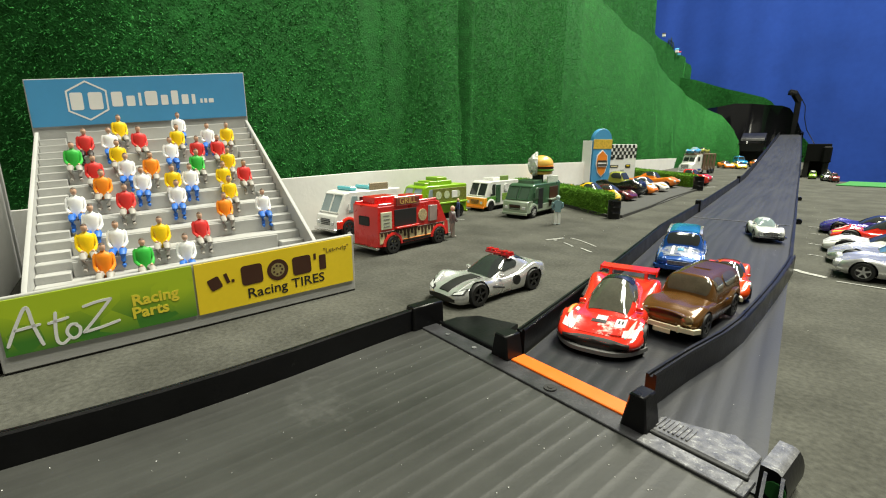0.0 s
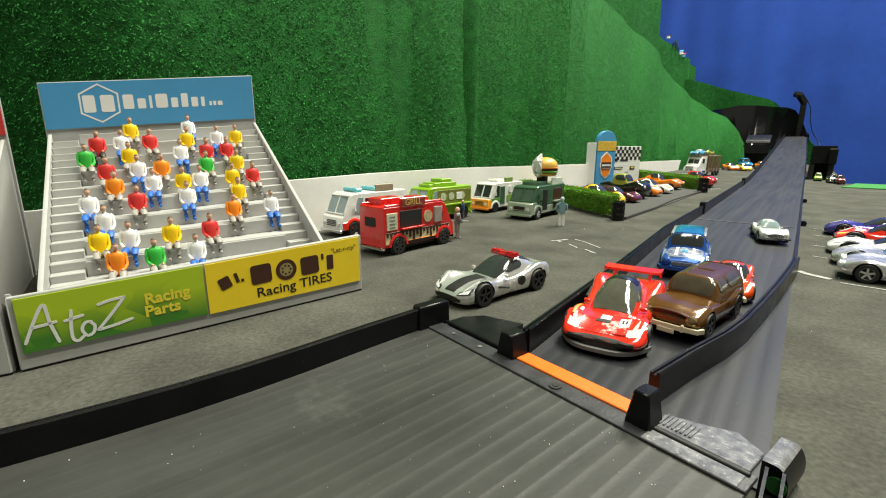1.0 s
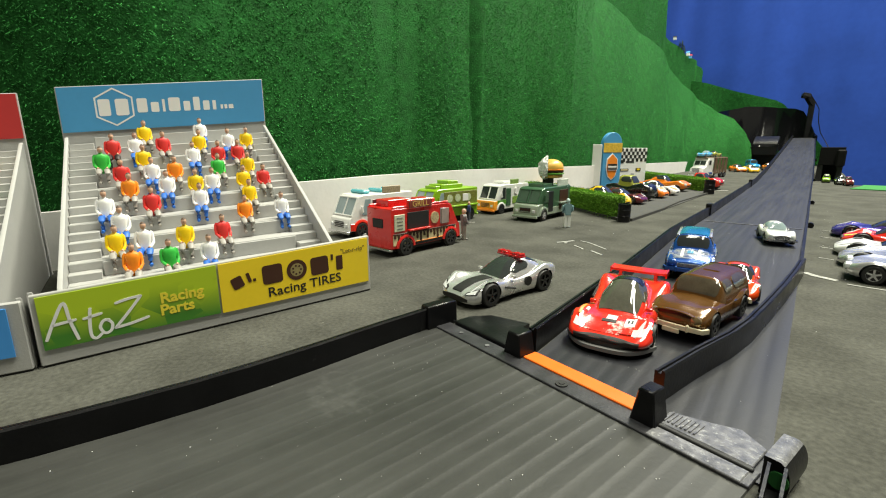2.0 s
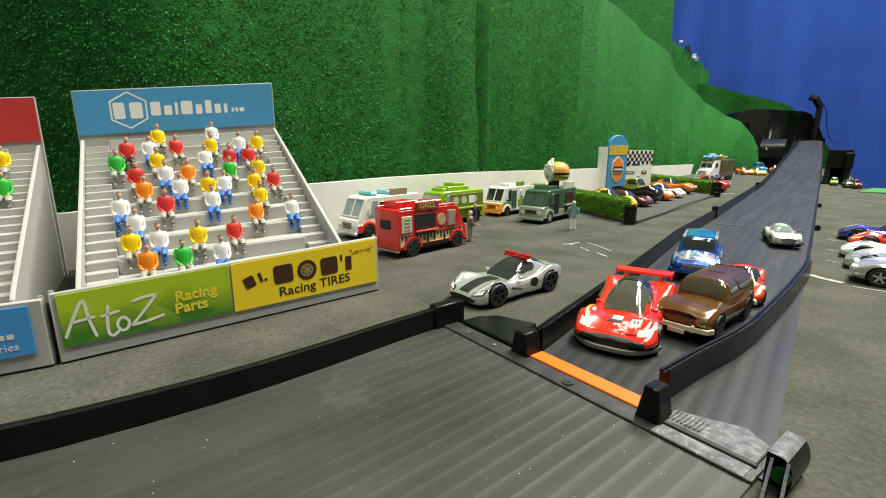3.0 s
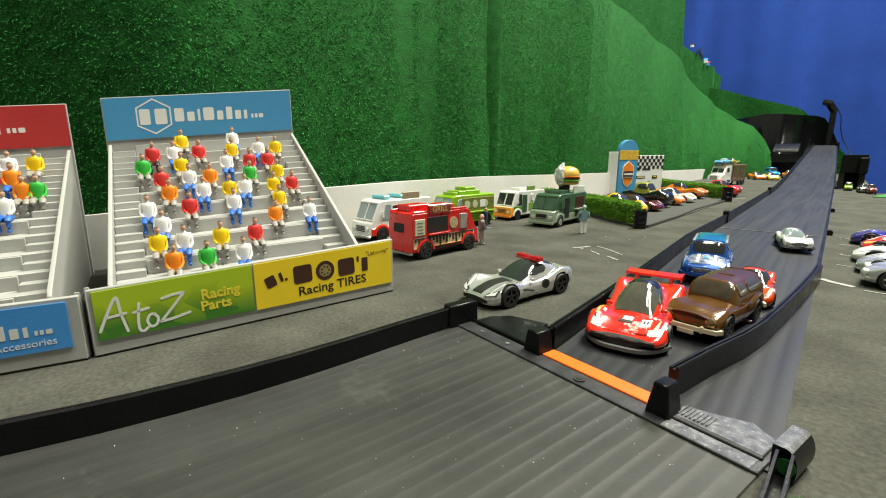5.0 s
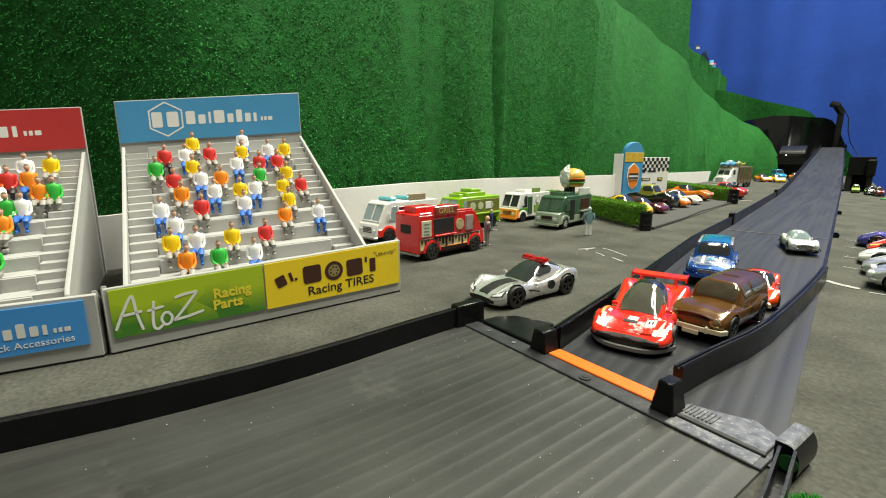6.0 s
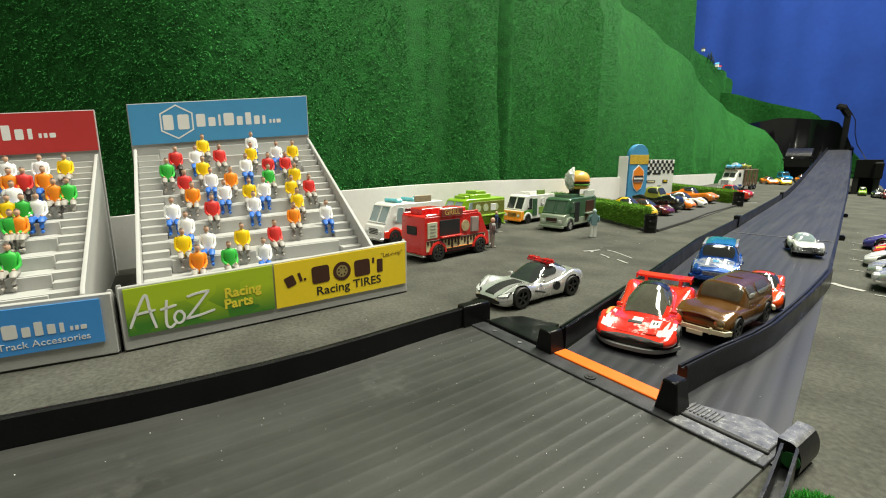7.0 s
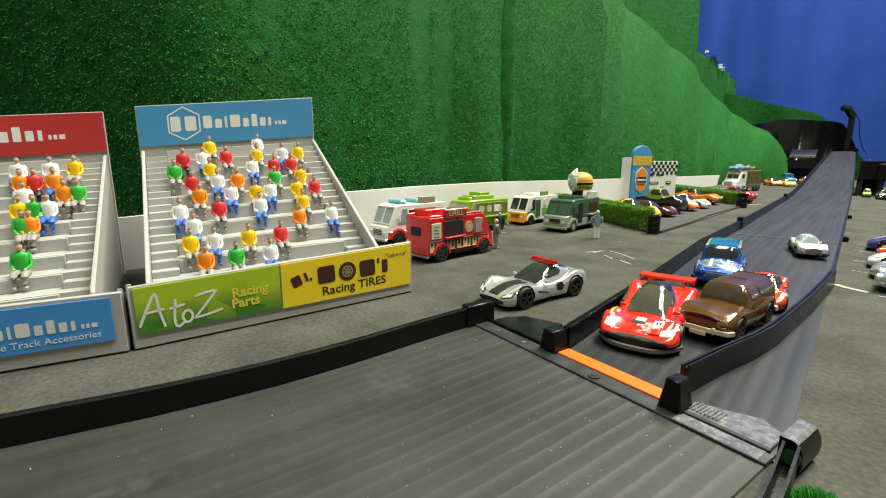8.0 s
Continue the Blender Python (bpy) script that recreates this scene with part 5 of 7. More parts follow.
RC = toy_car("race_car", pose(-0.0558, 0.1870, 0.0012, 0, 0, -83), "glossy red die-cast supercar with rear wing on the track", "toy car", 0.066, 0.0300, 0.0184, "super", RED, roof=BLACKP, grille=False, rim=RIM_DARK, wr=0.0048, spoiler=RED, mirrors=RED, skirt=mat("grey_plastic_trim", (0.16, 0.16, 0.16), 0.4), glass=mat("olive_tinted_window_plastic", (0.085, 0.085, 0.066), 0.06, var=0.25, scale=120, coat=1.0),
        decals=((0.23, 0.45, -0.28, 0.14, LIVERY), (0.255, 0.33, -0.08, 0.04, WHITE_PRINT), (0.315, 0.345, -0.12, 0.05, BLACK_PRINT), (0.275, 0.365, 0.15, 0.27, WHITE_PRINT), (0.30, 0.335, 0.18, 0.20, BLACK_PRINT), (0.30, 0.335, 0.22, 0.24, BLACK_PRINT), (0.25, 0.30, -0.34, -0.31, WHITE_PRINT), (0.20, 0.36, -0.40, -0.365, ORANGE_PRINT), (0.37, 0.44, 0.12, 0.27, LIVERY)))
nose_panel(RC, "front_intake", -0.0112, 0.0112, lambda u: 0.0026 + 0.0010 * u * u, lambda u: 0.0060 - 0.0004 * u * u, DARK, "black front air intake")
for s in (-1, 1):
    nose_panel(RC, "headlight", s * 0.0078, s * 0.0124, lambda u: 0.0070 + 0.0003 * u, lambda u: 0.0084 + 0.0008 * u, LAMP_CLEAR)
for s in (-1, 1):   # dark side intakes behind the doors
    bm = bmesh.new()
    box(bm, (-0.0085, s * 0.0138, 0.0078), (0.0090, 0.0012, 0.0034), 0.0005, Euler((0, radians(14), 0)).to_matrix())
    part("side_intake", bm, DARK, RC)
DW = toy_car("delivery_wagon", pose(-0.0325, 0.2115, 0.0012, 0, 0, -99), "metallic brown die-cast classic delivery wagon with cream bumpers", "toy car", 0.060, 0.0258, 0.0220, "wagon", BROWN, scale=0.90, lamps=mat("bronze_lamp_plastic", (0.34, 0.24, 0.12), 0.12, 0.6, var=0.1, scale=300), grille=False, bumper=mat("cream_plastic_bumper", (0.74, 0.68, 0.48), 0.35), wr=0.0055, rim=RIM_DARK, glass=mat("amber_tinted_window_plastic", (0.095, 0.080, 0.055), 0.05, var=0.3, scale=150, coat=1.0))
bm = bmesh.new()
loft(bm, [[(0.0288 + dx, 0.0086 * k * math.copysign(abs(math.cos(t)) ** 0.7, math.cos(t)), 0.0088 + 0.0030 * k * math.sin(t)) for t in [2 * math.pi * i / 24 for i in range(24)]] for dx, k in ((0.0, 1.12), (0.0013, 1.12), (0.0016, 1.03), (0.0008, 0.97))], caps=False)
part("grille_rim", bm, BROWN, DW)
bm = bmesh.new()
loft(bm, [[(0.0288 + dx, 0.0085 * k * math.copysign(abs(math.cos(t)) ** 0.7, math.cos(t)), 0.0088 + 0.0029 * k * math.sin(t)) for t in [2 * math.pi * i / 24 for i in range(24)]] for dx, k in ((0.0, 1.0), (0.0008, 0.98))])
part("grille", bm, mat("dark_brown_mesh", (0.022, 0.014, 0.008), 0.4, var=0.6, scale=1500), DW)
bm = bmesh.new()
box(bm, (0.0322, 0, 0.0040), (0.0006, 0.0070, 0.0022), 0.0003)
part("plate", bm, mat("cream_plastic_plate", (0.74, 0.68, 0.48), 0.35), DW)
part("roof_vent", box(bmesh.new(), (-0.009, 0, 0.0223), (0.0022, 0.0070, 0.0008), 0.0003), BROWN, DW)
for s in (-1, 1):
    part("door_handle", box(bmesh.new(), (-0.0040, s * 0.0126, 0.0118), (0.0030, 0.0008, 0.0007), 0.0002), CHROME, DW)
MOTTLED = mat("silver_and_blue_print", (0.42, 0.46, 0.52), 0.25, 0.4, var=0.3, scale=200, coat=0.6, dirt=((0.02, 0.06, 0.24), 0.50, 170))
BT = toy_car("pickup_truck", pose(-0.0535, 0.3010, 0.0012, 0, 0, -82), "metallic blue die-cast truck with white striped bonnet", "toy car", 0.057, 0.0246, 0.0212, "wagon", BLUE, roof=paint("bright_blue", (0.02, 0.26, 0.55), 0.25, 0.2), bumper=BLUE, wr=0.0058, glass=GLASS, grille=False, lamps=BLUE, decals=((0.18, 0.46, -0.44, 0.44, MOTTLED), (0.17, 0.44, -0.20, -0.14, WHITE_PRINT), (0.17, 0.44, 0.14, 0.20, WHITE_PRINT), (0.27, 0.36, -0.07, 0.05, SKYBLUE)))
for s in (-1, 1):   # pale rails along the roof and mottled flanks
    part("roof_rail", box(bmesh.new(), (-0.0120, s * 0.0084, 0.0202), (0.030, 0.0016, 0.0008), 0.0003, None, 0, 2), SILVER, BT)
    part("flank_print", box(bmesh.new(), (-0.004, s * 0.0119, 0.0080), (0.020, 0.0009, 0.0060), 0.0004), MOTTLED, BT)
part("grille", box(bmesh.new(), (0.0278, 0, 0.0078), (0.0016, 0.0130, 0.0036), 0.0008), mat("grey_mesh_grille", (0.20, 0.21, 0.22), 0.35, 0.4, var=0.6, scale=1200), BT)
WC = toy_car("coupe", pose(-0.0215, 0.4350, 0.0012, 0, 0, -76), "white die-cast classic coupe on the track", "toy car", 0.058, 0.0255, 0.0190, "classic", paint("off_white", (0.76, 0.77, 0.74), 0.25), bumper=CHROME, wr=0.0050, mirrors=CHROME, grille=False, scale=0.76, glass=GLASS_LIGHT)
bm = bmesh.new()
loft(bm, [[(0.0284 + dx, 0.0062 * k * math.cos(t), 0.0078 + 0.0022 * k * math.sin(t)) for t in [2 * math.pi * i / 20 for i in range(20)]] for dx, k in ((0.0, 1.1), (0.0012, 1.1), (0.0015, 0.95), (0.0008, 0.9))])
part("grille", bm, mat("plated_mesh_grille", (0.35, 0.35, 0.36), 0.25, 0.7, var=0.5, scale=1500), WC, "plated oval front grille")
toy_car("coupe", pose(-0.0265, 0.2680, 0.0012, 0, 0, -84), "orange-red die-cast sports coupe behind the brown wagon", "toy car", 0.058, 0.0250, 0.0165, "sport", paint("orange_red", (0.72, 0.07, 0.01), 0.22), wr=0.0050, mirrors=paint("orange_red", (0.72, 0.07, 0.01)), scale=0.80)



# food trucks: +x is the front, wheels and panels measured from the middle
def food_truck(m, label, body, L=0.0700, W=0.0270, H=0.0340, front=None, roof=None, rim=RIM_DARK, glass=GLASS, fender=None, name="food_truck", chrome=CHROME):
    e = empty(name, m, label, "toy truck", "food trucks")
    z0 = 0.0055
    wb, wr = 0.0225, 0.0060
    nose = [(-L / 2, z0), (L / 2 - 0.0005, z0), (L / 2, z0 + 0.0025), (L / 2 - 0.0010, z0 + 0.0105), (L / 2 - 0.0045, z0 + 0.0120), (L / 2 - 0.0115, H - 0.0010), (L / 2 - 0.0150, H), (-L / 2 + 0.0008, H), (-L / 2, H - 0.0008)]
    bm = bmesh.new()
    prism(bm, nose, -W / 2, W / 2, "y", bevel=0.0007)
    bd = part("body", bm, body, e)
    if front:
        bm = bmesh.new()
        prism(bm, [(L / 2 - 0.003, z0 - 0.0002), (L / 2 - 0.0003, z0 - 0.0002), (L / 2 + 0.0003, z0 + 0.0025), (L / 2 - 0.0007, z0 + 0.0107), (L / 2 - 0.0042, z0 + 0.0122), (L / 2 - 0.012, z0 + 0.0118), (L / 2 - 0.012, z0)], -W / 2 - 0.0003, W / 2 + 0.0003, "y", bevel=0.0005)
        part("front_mask", bm, front, e)
    if roof:
        bm = bmesh.new()
        box(bm, (-0.0065, 0, H + 0.0004), (L - 0.0155, W + 0.0006, 0.0014), 0.0004)
        part("roof_panel", bm, roof, e)
    # windscreen in two panes, leaning back
    a, b = Vector((L / 2 - 0.0047, 0, z0 + 0.0128)), Vector((L / 2 - 0.0112, 0, H - 0.0022))
    slope = math.atan2(a.x - b.x, b.z - a.z)
    for s in (-1, 1):
        bm = bmesh.new()
        box(bm, ((a + b) / 2 + Vector((0.0004, s * W * 0.235, 0))), (0.0006, W * 0.38, (b - a).length), 0.0008, Matrix.Rotation(-slope, 3, "Y"))
        part("windscreen", bm, glass, e)
        bm = bmesh.new()
        y = s * (W / 2 + 0.0001)
        prism(bm, [(L / 2 - 0.0135, z0 + 0.0125), (L / 2 - 0.0170, H - 0.0035), (L / 2 - 0.0225, H - 0.0035), (L / 2 - 0.0225, z0 + 0.0125)], y - 0.0003, y + 0.0003, "y", bevel=0.0002)
        part("cab_window", bm, glass, e)
        bm = bmesh.new()
        box(bm, (L / 2 + 0.0002, s * W * 0.36, z0 + 0.0050), (0.0010, 0.0036, 0.0030), 0.0004)
        part("headlight", bm, LAMP_CLEAR, e)
        bm = bmesh.new()
        bar(bm, (L / 2 - 0.0135, s * (W / 2 + 0.0012), z0 + 0.0150), (L / 2 - 0.0130, s * (W / 2 + 0.0012), z0 + 0.0200), 0.0012, 0.0014)
        part("mirror", bm, body, e)
        for x in (-wb, wb):
            bm = bmesh.new()
            loft(bm, [[(x + r * math.cos(t), s * (W / 2 + dy), wr + r * math.sin(t)) for r, dy in ((wr * 1.12, -0.002), (wr * 1.46, -0.002), (wr * 1.46, 0.0007), (wr * 1.30, 0.0012), (wr * 1.12, 0.0012))] for t in [math.pi * (i / 12) for i in range(13)]])
            part("fender", bm, fender or front or body, e)
            bm = bmesh.new()
            cyl(bm, (x, s * (W / 2 - 0.0019), wr * 1.02), wr * 1.15, 0.0044, "y", 20)
            part("wheel_arch", bm, DARK, e)
            wheel(e, x, s * (W / 2 - 0.0008), wr, 0.0042, rim, 6)
    bm = bmesh.new()
    mid, rake = (a + b) / 2 + Vector((0.0006, 0, 0)), Matrix.Rotation(-slope, 3, "Y")
    for s in (-1, 0, 1):
        box(bm, mid + Vector((0, s * W * 0.455, 0)), (0.0014, W * 0.055, (b - a).length + 0.0012), 0.0003, rake)
    for k in (-1, 1):
        box(bm, mid + (b - a) * 0.5 * k, (0.0014, W * 0.95, 0.0012), 0.0003, rake)
    part("windscreen_frame", bm, body, e)
    bm = bmesh.new()
    for i in range(4):
        box(bm, (L / 2 + 0.0001, 0, z0 + 0.0036 + i * 0.0014), (0.0010, W * 0.46, 0.0006), 0.0002)
    part("front_slots", bm, DARK, e)
    bm = bmesh.new()
    box(bm, (L / 2 + 0.0006, 0, z0 - 0.0006), (0.0026, W + 0.0012, 0.0026), 0.0005)
    part("front_bumper", bm, chrome, e)
    bm = bmesh.new()
    box(bm, (-L / 2 - 0.0006, 0, z0 - 0.0006), (0.0030, W - 0.0004, 0.0018), 0.0004)
    part("rear_bumper", bm, chrome, e)
    bm = bmesh.new()
    box(bm, (0, 0, z0 - 0.0012), (L * 0.92, W * 0.8, 0.0026), 0.0003)
    part("chassis", bm, DARK, e)
    return e


def side_box(e, name, x0, x1, z0, z1, side, material, W=0.027, out=0.0004, label="", bevel=0.0002):
    bm = bmesh.new()
    box(bm, ((x0 + x1) / 2, side * (W / 2 + out / 2 - 0.0001), (z0 + z1) / 2), (x1 - x0, out + 0.0003, z1 - z0), bevel)
    return part(name, bm, material, e, label)


def roof_box(e, name, c, s, material, label="", bevel=0.0004):
    return part(name, box(bmesh.new(), c, s, bevel), material, e, label)


# red grill truck
RT = food_truck(pose(-0.2242, 0.2424, 0, 0, 0, 86.5), "red die-cast grill food truck with flame stripes", paint("truck_red", (0.62, 0.016, 0.012), 0.30, coat=0.5), glass=GLASS_LIGHT, L=0.0690, W=0.0262, H=0.0328)
w = 0.0262
side_box(RT, "flame_panel", -0.0335, 0.0290, 0.0078, 0.0150, -1, CREAM, w, 0.0003)
for i in range(18):
    x = -0.032 + i * 0.0034
    bm = bmesh.new()
    h = 0.0030 + 0.0046 * ((i * 7) % 5) / 4
    prism(bm, [(x - 0.0015, 0.0155), (x - 0.0008, 0.0155 - h * 0.45), (x - 0.0009, 0.0155 - h * 0.85), (x, 0.0155 - h), (x + 0.0009, 0.0155 - h * 0.85), (x + 0.0006, 0.0155 - h * 0.4), (x + 0.0015, 0.0155)], -w / 2 - 0.0008, -w / 2 - 0.0003, "y")
    part("flame_drip", bm, BROWN_PRINT, RT, smooth=0)
side_box(RT, "flame_edge", -0.0335, 0.0290, 0.0152, 0.0158, -1, BROWN_PRINT, w, 0.0006)
side_box(RT, "hatch_opening", -0.0205, 0.0000, 0.0176, 0.0292, -1, DARK, w, 0.0004, "black open service hatch")
side_box(RT, "hatch_shelf", -0.0205, 0.0005, 0.0166, 0.0178, -1, paint("truck_red", (0, 0, 0)), w, 0.0026)
side_box(RT, "menu_board", -0.0322, -0.0230, 0.0172, 0.0285, -1, mat("pale_menu_print", (0.56, 0.58, 0.42), 0.5, var=0.2, scale=900), w, 0.0005)
for i in range(4):
    side_box(RT, "menu_line", -0.0302, -0.0248, 0.0190 + i * 0.0024, 0.0194 + i * 0.0024, -1, BLACK_PRINT, w, 0.0008)
bm = bmesh.new()
cyl(bm, (0.0060, -w / 2 - 0.0003, 0.0232), 0.0042, 0.0007, "y", 24)
part("round_badge", bm, mat("badge_print", (0.45, 0.36, 0.20), 0.5, var=0.6, scale=1200), RT, "round tan and dark badge")
side_box(RT, "cab_side_pane", 0.0125, 0.0205, 0.0178, 0.0290, -1, mat("pale_clear_plastic", (0.34, 0.27, 0.25), 0.15, var=0.1, scale=200, coat=0.4), w, 0.0010)
side_box(RT, "lower_panel", -0.0130, 0.0140, 0.0062, 0.0080, -1, BLACK_PRINT, w, 0.0005)
side_box(RT, "stripe", -0.0130, 0.0140, 0.0080, 0.0086, -1, ORANGE_PRINT, w, 0.0007)
bm = bmesh.new()
box(bm, (-0.0345, 0.001, 0.0222), (0.0006, 0.0110, 0.0062), 0.0006)
part("rear_window", bm, DARK, RT)
tr = paint("truck_red", (0, 0, 0))
roof_box(RT, "roof_rim", (-0.006, -0.0121, 0.0332), (0.054, 0.0016, 0.0018), tr)
roof_box(RT, "roof_rim", (-0.006, 0.0121, 0.0332), (0.054, 0.0016, 0.0018), tr)
roof_box(RT, "roof_hatch", (-0.018, 0.004, 0.0350), (0.020, 0.013, 0.0046), tr)
roof_box(RT, "roof_vent", (0.010, 0.003, 0.0342), (0.012, 0.014, 0.0036), tr)
roof_box(RT, "roof_sign", (-0.0085, -0.0128, 0.0345), (0.0235, 0.0016, 0.0066), tr)
roof_box(RT, "sign_face", (-0.0085, -0.01375, 0.0345), (0.0215, 0.0004, 0.0050), mat("dark_red_sign_print", (0.20, 0.035, 0.02), 0.5, var=0.3, scale=700))
lettering("lettering", "GRILL", 0.0058, Matrix.Translation((-0.0085, -0.0140, 0.0345)) @ Matrix.Rotation(radians(90), 4, "X"), mat("gold_letter_print", (0.62, 0.44, 0.12), 0.45, var=0.2, scale=600), RT, "gold lettering", squeeze=1.05)

# white truck with sky-blue roof lights
WT = food_truck(pose(-0.2970, 0.2650, 0, 0, 0, -93.6), "white die-cast food truck with red fenders and blue roof lights", WHITE, L=0.0700, W=0.0272, H=0.0345, glass=GLASS_LIGHT, fender=RED)
w = 0.0272
side_box(WT, "red_skirt", 0.0120, 0.0335, 0.0060, 0.0120, 1, RED, w, 0.0003)
side_box(WT, "red_skirt", -0.0335, 0.0100, 0.0060, 0.0110, 1, RED, w, 0.0003)
side_box(WT, "door_opening", -0.0010, 0.0105, 0.0110, 0.0300, 1, MAROON, w, 0.0003)
teal = mat("clear_teal_plastic", (0.12, 0.48, 0.55), 0.15, var=0.1, coat=0.5)
for x, ww in ((0.012, 0.007), (-0.006, 0.006), (-0.020, 0.006)):
    roof_box(WT, "roof_light", (x, -0.001, 0.0362), (ww, 0.019, 0.0032), teal, "clear teal roof light", 0.0010)
roof_box(WT, "roof_sign", (-0.0110, 0.0125, 0.0372), (0.0200, 0.0014, 0.0062), mat("brown_tan_print", (0.32, 0.26, 0.16), 0.5, var=0.5, scale=900), "small tan and brown roof sign")
side_box(WT, "menu_board", -0.0250, -0.0100, 0.0150, 0.0285, 1, mat("green_menu_print", (0.20, 0.26, 0.12), 0.5, var=0.5, scale=900), w, 0.0005)

# lime green truck
LT = food_truck(pose(-0.2892, 0.3539, 0, 0, 0, -97), "lime green die-cast food truck with an open serving side", LIME, L=0.0690, W=0.0270, H=0.0330, glass=GLASS_LIGHT, chrome=LIME)
w = 0.027
side_box(LT, "serving_panel", -0.0330, 0.0140, 0.0135, 0.0300, 1, mat("olive_print", (0.16, 0.17, 0.03), 0.5, var=0.6, scale=500), w, 0.0004)
side_box(LT, "serving_counter", -0.0330, 0.0140, 0.0150, 0.0165, 1, LIME, w, 0.0030)
for x in (0.006, -0.005, -0.020):
    bm = bmesh.new()
    cyl(bm, (x, w / 2 + 0.0004, 0.0235), 0.0038, 0.0008, "y", 18)
    part("painted_fruit", bm, mat("pale_green_print", (0.50, 0.56, 0.36), 0.5, var=0.3, scale=500), LT)
side_box(LT, "window_light", -0.0200, -0.0120, 0.0200, 0.0270, 1, WHITE_PRINT, w, 0.0008)
roof_box(LT, "roof_vent", (-0.002, 0, 0.0350), (0.030, 0.018, 0.0040), LIME)
roof_box(LT, "roof_hatch", (-0.004, 0, 0.0385), (0.014, 0.016, 0.0036), LIME)
roof_box(LT, "roof_vent", (0.016, 0, 0.0342), (0.006, 0.016, 0.0030), LIME)

# white, orange and green truck
OT = food_truck(pose(-0.2799, 0.4495, 0, 0, 0, -95) @ Matrix.Scale(0.90, 4), "white die-cast food truck with orange nose and green print", WHITE, front=None, L=0.0720, W=0.0280, H=0.0355, chrome=ORANGE_PRINT, glass=GLASS)
w = 0.028
bm = bmesh.new()
prism(bm, [(0.0280, 0.0050), (0.0357, 0.0050), (0.0364, 0.0080), (0.0354, 0.0162), (0.0280, 0.0162)], -w / 2 - 0.0003, w / 2 + 0.0003, "y", bevel=0.0004)
part("orange_nose", bm, mat("bright_orange_print", (0.95, 0.36, 0.02), 0.4, var=0.05, scale=150), OT)
side_box(OT, "green_band", 0.010, 0.0300, 0.0120, 0.0170, 1, GREEN_PRINT, w, 0.0003)
side_box(OT, "door_opening", 0.0030, 0.0125, 0.0090, 0.0310, 1, DKGREEN, w, 0.0005)
side_box(OT, "print_panel", -0.0220, -0.0010, 0.0110, 0.0200, 1, mat("green_orange_print", (0.20, 0.34, 0.05), 0.5, var=0.6, scale=500), w, 0.0004)
roof_box(OT, "roof_sign", (-0.006, 0.0125, 0.0375), (0.017, 0.0014, 0.0080), mat("green_tan_print", (0.22, 0.34, 0.08), 0.5, var=0.5, scale=800))
roof_box(OT, "roof_hatch", (-0.004, -0.002, 0.0372), (0.024, 0.016, 0.0030), WHITE)
side_box(OT, "white_round", -0.0120, -0.0050, 0.0230, 0.0310, 1, WHITE_PRINT, w, 0.0008, "", 0.0012)

# green burger truck
GT = food_truck(pose(-0.2219, 0.4348, 0, 0, 0, -91), "sage green die-cast burger truck with a giant burger on top", DKGREEN, front=GREENGREY, L=0.0710, W=0.0270, H=0.0330, rim=RIM, chrome=GREENGREY, glass=mat("green_tinted_window_plastic", (0.07, 0.11, 0.08), 0.08, var=0.15, scale=150, coat=0.5))
w = 0.027
side_box(GT, "lower_side", -0.0345, 0.0240, 0.0055, 0.0125, 1, GREENGREY, w, 0.0003)
side_box(GT, "door_opening", 0.0030, 0.0130, 0.0080, 0.0290, 1, BLACK_PRINT, w, 0.0004)
side_box(GT, "serving_counter", -0.0270, -0.0100, 0.0150, 0.0165, 1, GREENGREY, w, 0.0030)
side_box(GT, "dark_print", -0.0300, -0.0110, 0.0080, 0.0290, 1, BROWN_PRINT, w, 0.0004)
roof_box(GT, "roof_sign", (-0.0200, 0.0120, 0.0362), (0.0240, 0.0014, 0.0070), mat("white_green_print", (0.60, 0.66, 0.58), 0.5, var=0.3, scale=900))
roof_box(GT, "roof_hatch", (0.006, 0.0, 0.0345), (0.018, 0.018, 0.0036), DKGREEN)
roof_box(GT, "front_grille", (0.0356, 0, 0.0120), (0.0010, 0.0120, 0.0024), BROWN_PRINT)
roof_box(GT, "burger_post", (-0.010, 0.0, 0.0370), (0.008, 0.009, 0.0080), DARK)


